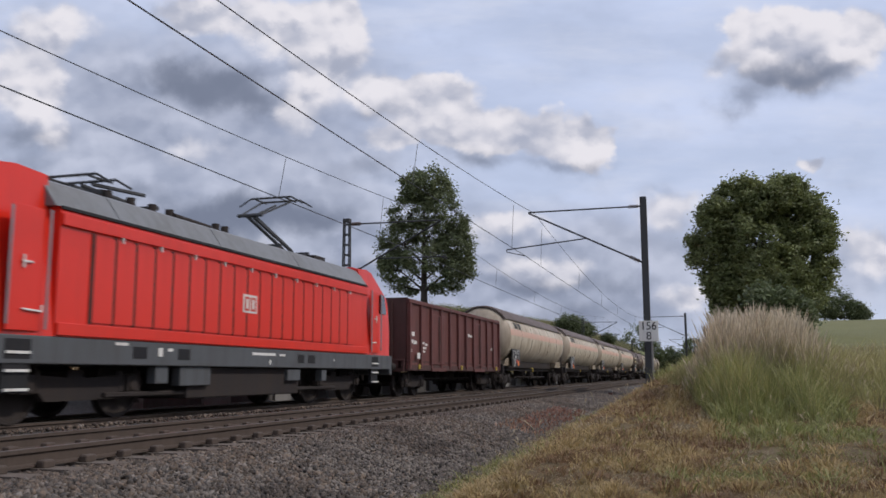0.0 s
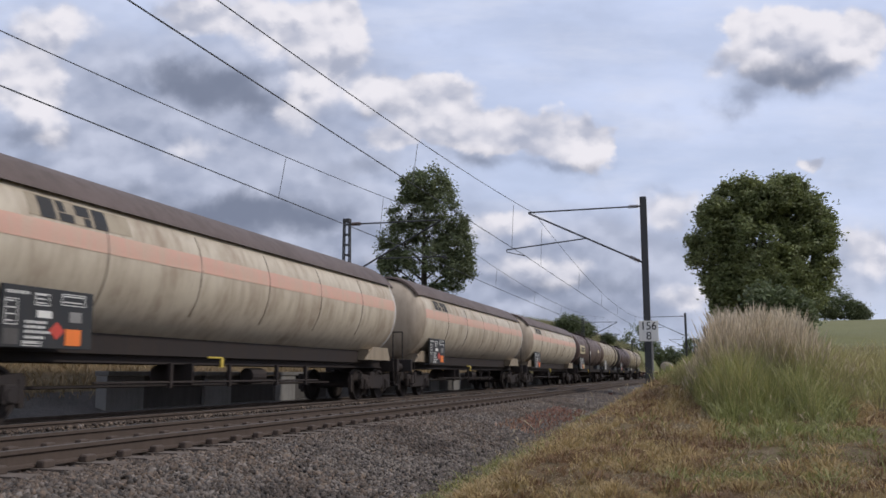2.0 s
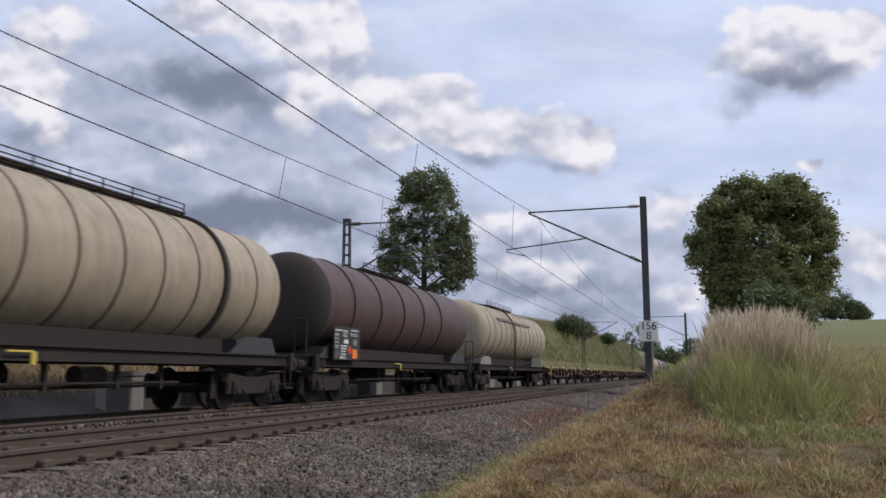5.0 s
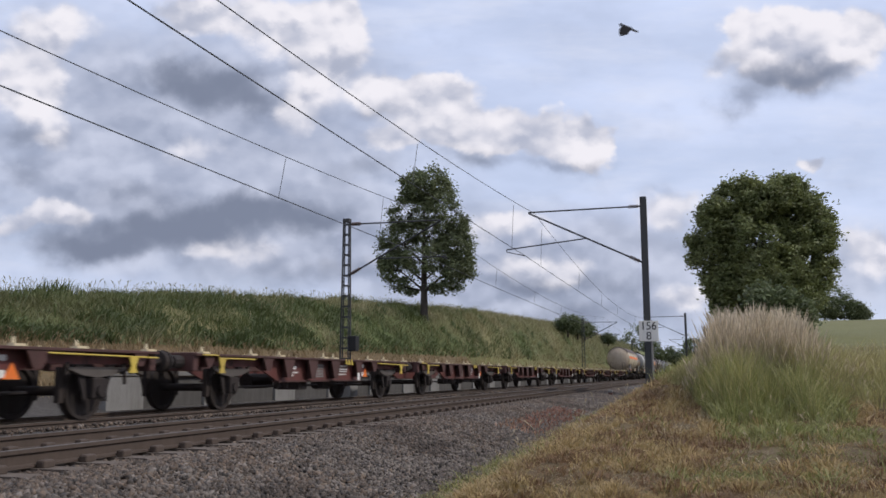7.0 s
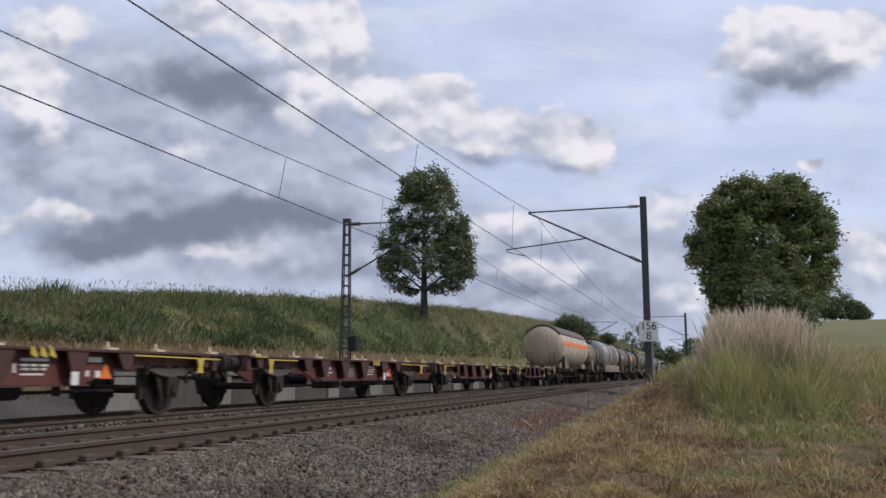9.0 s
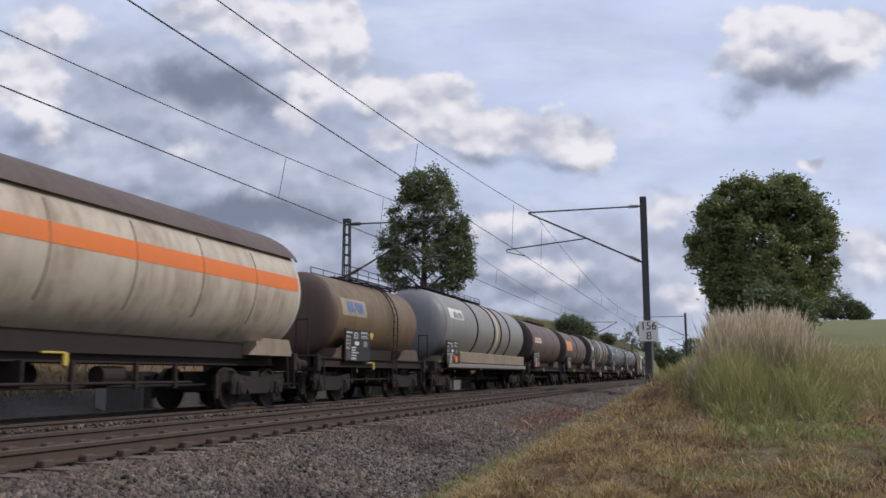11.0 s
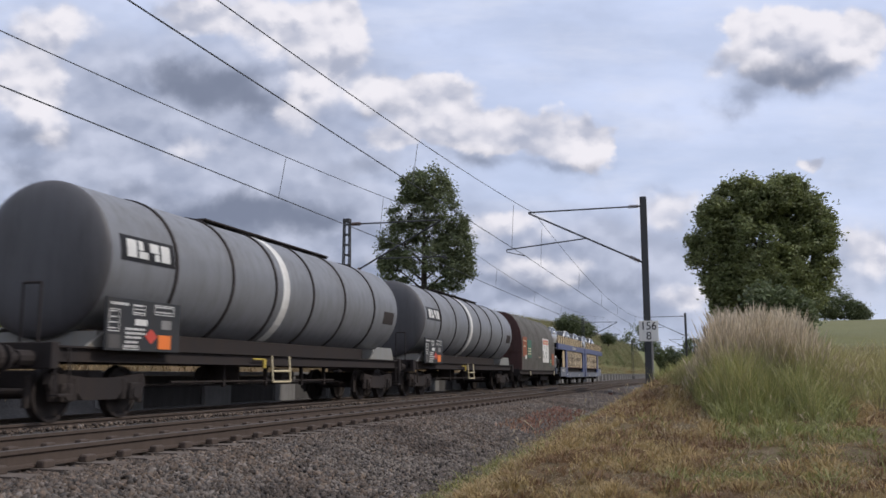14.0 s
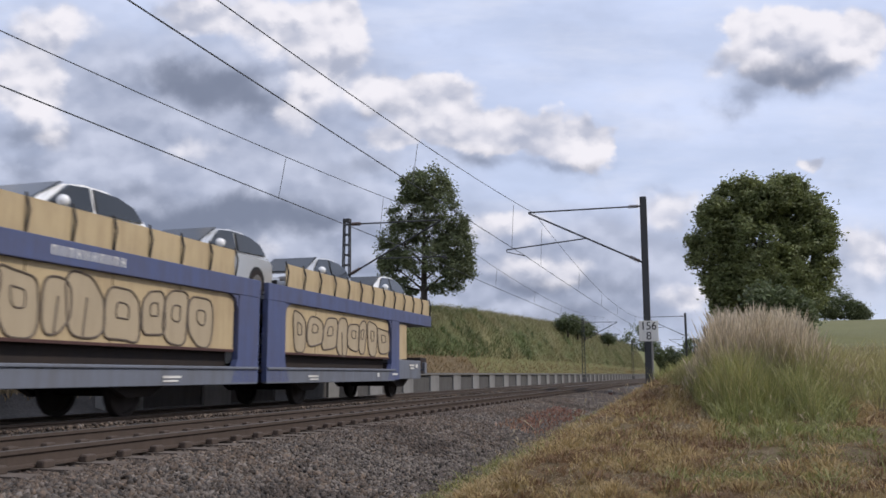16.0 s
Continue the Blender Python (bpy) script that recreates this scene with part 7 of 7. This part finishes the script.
    cy = np.array((9.4, 10.9, 8.2, 10.7, 9.8, 7.45, 9.0, 9.8))
    pickc = r.integers(0, len(cx), 330)
    x, y = cx[pickc] + r.normal(0, 0.12, 330), cy[pickc] + r.normal(0, 0.3, 330)
    P = np.stack([x, y, ground_z(x, y) + 0.05], 1)
    blades("tangled_straw", P, r.uniform(0.05, 0.12, 330), 0.003, 3.2, M["straw"], "tangles of bent pale straw")
    # behind and beside the camera
    n = 16000
    y = -8 + 11.5 * r.random(n)
    x = edge_x(y) + r.random(n) * 8
    P = np.stack([x, y, ground_z(x, y) - 0.01], 1)
    blades("mown_grass", P, r.uniform(0.03, 0.12, n), 0.006, 1.4, M["grass_dry"], "dry mown grass on the shelf beside the line")
    # shelf beyond the mound, towards the mast
    n = 26000
    y = 17 + 45 * r.random(n)
    x = edge_x(y) + r.random(n) * 6
    P = np.stack([x, y, ground_z(x, y) - 0.02], 1)
    blades("rough_grass", P, r.uniform(0.12, 0.42, n) * np.where(x - edge_x(y) < 2.2, 0.45, 1.0), 0.008, 0.6, M["grass_green"], "rough green grass along the cutting")
    n = 7000
    y = r.uniform(12.5, 18.0, n)
    x = r.uniform(8.9, 11.6, n) + 0.06 * (y - 13)
    k = np.array([noise.noise((a * 1.6, b * 1.2, 8)) for a, b in zip(x, y)])
    P = np.stack([x, y, ground_z(x, y) - 0.02], 1)
    blades("meadow_grass", P, r.uniform(0.22, 0.5, n) * (1 + 0.9 * k), 0.005, 0.4, M["grass_pale"], "yellowish meadow grass between the mound and the field")
    n = 9000
    y = 13 + 14 * r.random(n) ** 1.3
    x = 9.0 + r.random(n) * (3 + y * 0.12)
    P = np.stack([x, y, ground_z(x, y) - 0.02], 1)
    blades("field_crop", P, r.uniform(0.12, 0.32, n), 0.008, 0.6, M["grass_straw"], "pale green crop at the edge of the field")
    # bank behind the train
    n = 135000
    y = 8 + 250 * r.random(n) ** 1.9
    x = -9.35 - r.random(n) * 4.9
    P = np.stack([x, y, ground_z(x, y) - 0.03], 1)
    pick = np.array([noise.noise((a * 0.35, b * 0.12, 4)) for a, b in zip(x, y)]) + r.normal(0, 0.12, n) + np.clip((y - 45) / 110, 0, 0.5)
    h = r.uniform(0.15, 0.5, n) * (1 + y / 140) * (1 + 0.9 * np.array([noise.noise((a * 1.1, b * 0.8, 9)) for a, b in zip(x, y)]))
    low = np.array([noise.noise((a * 0.7, b * 0.3, 21)) + 0.6 * noise.noise((a * 1.9, b * 0.9, 2)) for a, b in zip(x, y)]) + 0.35 * np.clip((x + 12.6) / 3, -1, 1) + r.normal(0, 0.1, n) - np.clip((y - 45) / 120, 0, 0.6)
    weedy = low > 0.26
    wd = (pick > 0.22) & ~weedy
    gr = ~wd & ~weedy
    blades("bank_grass", P[gr], h[gr], 0.012, 1.0, M["grass_bank"], "long green grass on the cutting bank")
    blades("bank_straw", P[wd], h[wd], 0.012, 1.0, M["grass_straw"], "pale straw-green grass on the cutting bank")
    blades("bank_weeds", P[weedy], h[weedy] * 0.9, 0.026, 1.1, M["weed_dark"], "dark broad-leaved weeds on the cutting bank")
    n = 2600
    c = r.integers(0, 26, n)
    cy, cx, ch = r.uniform(16, 70, 26), r.uniform(-14.6, -13.2, 26), r.uniform(0.35, 0.85, 26)
    y, x = cy[c] + r.normal(0, 0.45, n), cx[c] + r.normal(0, 0.3, n)
    P = np.stack([x, y, ground_z(x, y) - 0.05], 1)
    blades("tall_weeds", P, ch[c] * r.uniform(0.4, 1.1, n), 0.022, 0.35, M["weed_dark"], "tall leafy weeds along the top of the bank")
    n = 22000
    y = 8 + 240 * r.random(n) ** 1.6
    x = -7.7 - r.random(n) * 2.0
    P = np.stack([x, y, ground_z(x, y) - 0.03], 1)
    blades("bank_dry_grass", P, r.uniform(0.15, 0.45, n), 0.016, 0.9, M["grass_foot"], "dry straw-coloured grass at the foot of the bank")
    n = 900
    y = 14 + 60 * r.random(n)
    x = -13 - r.random(n) * 1.5
    P = np.stack([x, y, ground_z(x, y)], 1)
    blades("bank_seed_grass", P, r.uniform(0.35, 0.8, n), 0.009, 0.3, M["grass_straw"], "tall seed grass along the top of the bank", heads=True)
    # red weeds at the ballast's edge
    n = 900
    y = 18 + 9 * r.random(n)
    x = edge_x(y) - 0.1 - r.random(n) * 0.9
    P = np.stack([x, y, ground_z(x, y)], 1)
    blades("red_weed", P, r.uniform(0.06, 0.2, n), 0.012, 0.8, M["red_weed"], "reddish weeds at the edge of the ballast")


def build_ballast():
    """Loose broken stone: jittered eight-sided lumps, densest close by."""
    r = np.random.default_rng(3)
    base = np.array([(1, 0, 0), (-1, 0, 0), (0, 1, 0), (0, -1, 0), (0, 0, 1), (0, 0, -1)], float)
    tri = np.array([(0, 2, 4), (2, 1, 4), (1, 3, 4), (3, 0, 4), (2, 0, 5), (1, 2, 5), (3, 1, 5), (0, 3, 5)])
    n = 125000
    y = 4.6 + 52 * r.random(n) ** 1.75
    ex = edge_x(y)
    x = np.where(r.random(n) < 0.72, 0.9 + r.random(n) * (ex - 0.8), -6.4 + r.random(n) * 7.4)
    z = ground_z(x, y)
    near, far = np.abs(x) < 1.32, np.abs(x - FT) < 1.32
    z = np.where(near, -0.225 + NEAR_Z, np.where(far, -0.225, z + 0.005))
    ok = ~((np.abs(np.abs(x) - 0.7535) < 0.1) | (np.abs(np.abs(x - FT) - 0.7535) < 0.1) | ((near | far) & (np.abs(((y + 6.0 + 0.3) % 0.6) - 0.3) < 0.14)))
    x, y, z = x[ok], y[ok], z[ok]
    n = len(x)
    s = r.uniform(0.016, 0.040, n) * (1 + np.clip(y - 12, 0, 30) * 0.012)
    q = r.normal(0, 1, (n, 3, 3))
    q, _ = np.linalg.qr(q)
    v = base[None] * r.uniform(0.65, 1.25, (n, 6, 1)) + r.normal(0, 0.18, (n, 6, 3))
    v = np.einsum("nij,nkj->nki", q, v) * s[:, None, None] + np.stack([x, y, z + s * 0.3], 1)[:, None]
    drift = np.array([noise.noise((a * 0.8, b * 0.5, 6)) for a, b in zip(x, y)])
    rusty = r.random(n) < np.clip(0.85 - (x - 1.2) * 0.42 + drift * 0.8, 0.08, 0.9)
    for pick, mat, name, label in ((~rusty, "stone", "ballast", "grey broken-stone ballast beside the tracks"), (rusty, "stone_rusty", "rusty_ballast", "brown rust-stained ballast close to the rails")):
        f = (np.arange(pick.sum())[:, None, None] * 6 + tri[None]).reshape(-1, 3)
        tagged(soup(name, v[pick], f, M[mat]), label, "gravel", kind="stuff")


def far_hills():
    bm = bmesh.new()
    top, bot = [], []
    for i in range(81):
        a = radians(-60 + 120 * i / 80)
        d = 2400
        h = 60 + 28 * noise.noise((i * 0.09, 0, 1)) + 10 * noise.noise((i * 0.4, 3, 1))
        x, y = d * math.sin(a), d * math.cos(a)
        top.append(bm.verts.new((x * 1.1, y * 1.1, h)))
        bot.append(bm.verts.new((x, y, -6)))
    for i in range(80):
        bm.faces.new((bot[i], bot[i + 1], top[i + 1], top[i]))
    tagged(part("backdrop", bm, M["hill"]), "wooded hills on the horizon with distance haze painted into their blue-grey", "hill", kind="structure")


build_trees()
build_grass()
build_ballast()
far_hills()


def marker_post():
    m = thing("marker_post", pose(2.58, 42.4, -0.75), "short brown marker post with a pale top at the ballast edge", "post")
    part("shaft", box(-0.09, 0.09, -0.09, 0.09, 0.0, 0.66, 0.01), M["oxide"], m)
    part("cap", box(-0.10, 0.10, -0.10, 0.10, 0.66, 0.78, 0.02), M["concrete"], m)


marker_post()
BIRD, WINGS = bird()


def motions():
    for ob, x, y in TRAIN:
        walk(ob, [(t, pose(x, y - SPEED * t, 0 if ob.name.split(".")[0] != "car" else ob.matrix_basis.translation.z)) for t in range(0, 17)])
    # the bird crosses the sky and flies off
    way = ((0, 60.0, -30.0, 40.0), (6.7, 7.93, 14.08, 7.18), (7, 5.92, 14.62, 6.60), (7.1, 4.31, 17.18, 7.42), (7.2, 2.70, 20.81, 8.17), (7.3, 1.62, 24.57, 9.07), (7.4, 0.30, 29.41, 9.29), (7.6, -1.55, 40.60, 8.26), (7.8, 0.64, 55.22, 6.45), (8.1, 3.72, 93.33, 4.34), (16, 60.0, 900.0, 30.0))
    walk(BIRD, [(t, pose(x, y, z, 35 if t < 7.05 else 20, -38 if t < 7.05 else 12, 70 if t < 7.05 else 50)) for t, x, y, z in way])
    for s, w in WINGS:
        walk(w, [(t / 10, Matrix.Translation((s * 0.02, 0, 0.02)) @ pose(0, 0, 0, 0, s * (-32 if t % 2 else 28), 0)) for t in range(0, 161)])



# fine marks and fittings too small to tell apart singly
for ob in list(bpy.data.objects):
    if ob.name.split(".")[0] in ("lettering", "lacing", "firm_mark", "worn_spots", "brake_gear", "roof_gear", "graffiti_outline"):
        tagged(ob, kind="stuff")

motions()
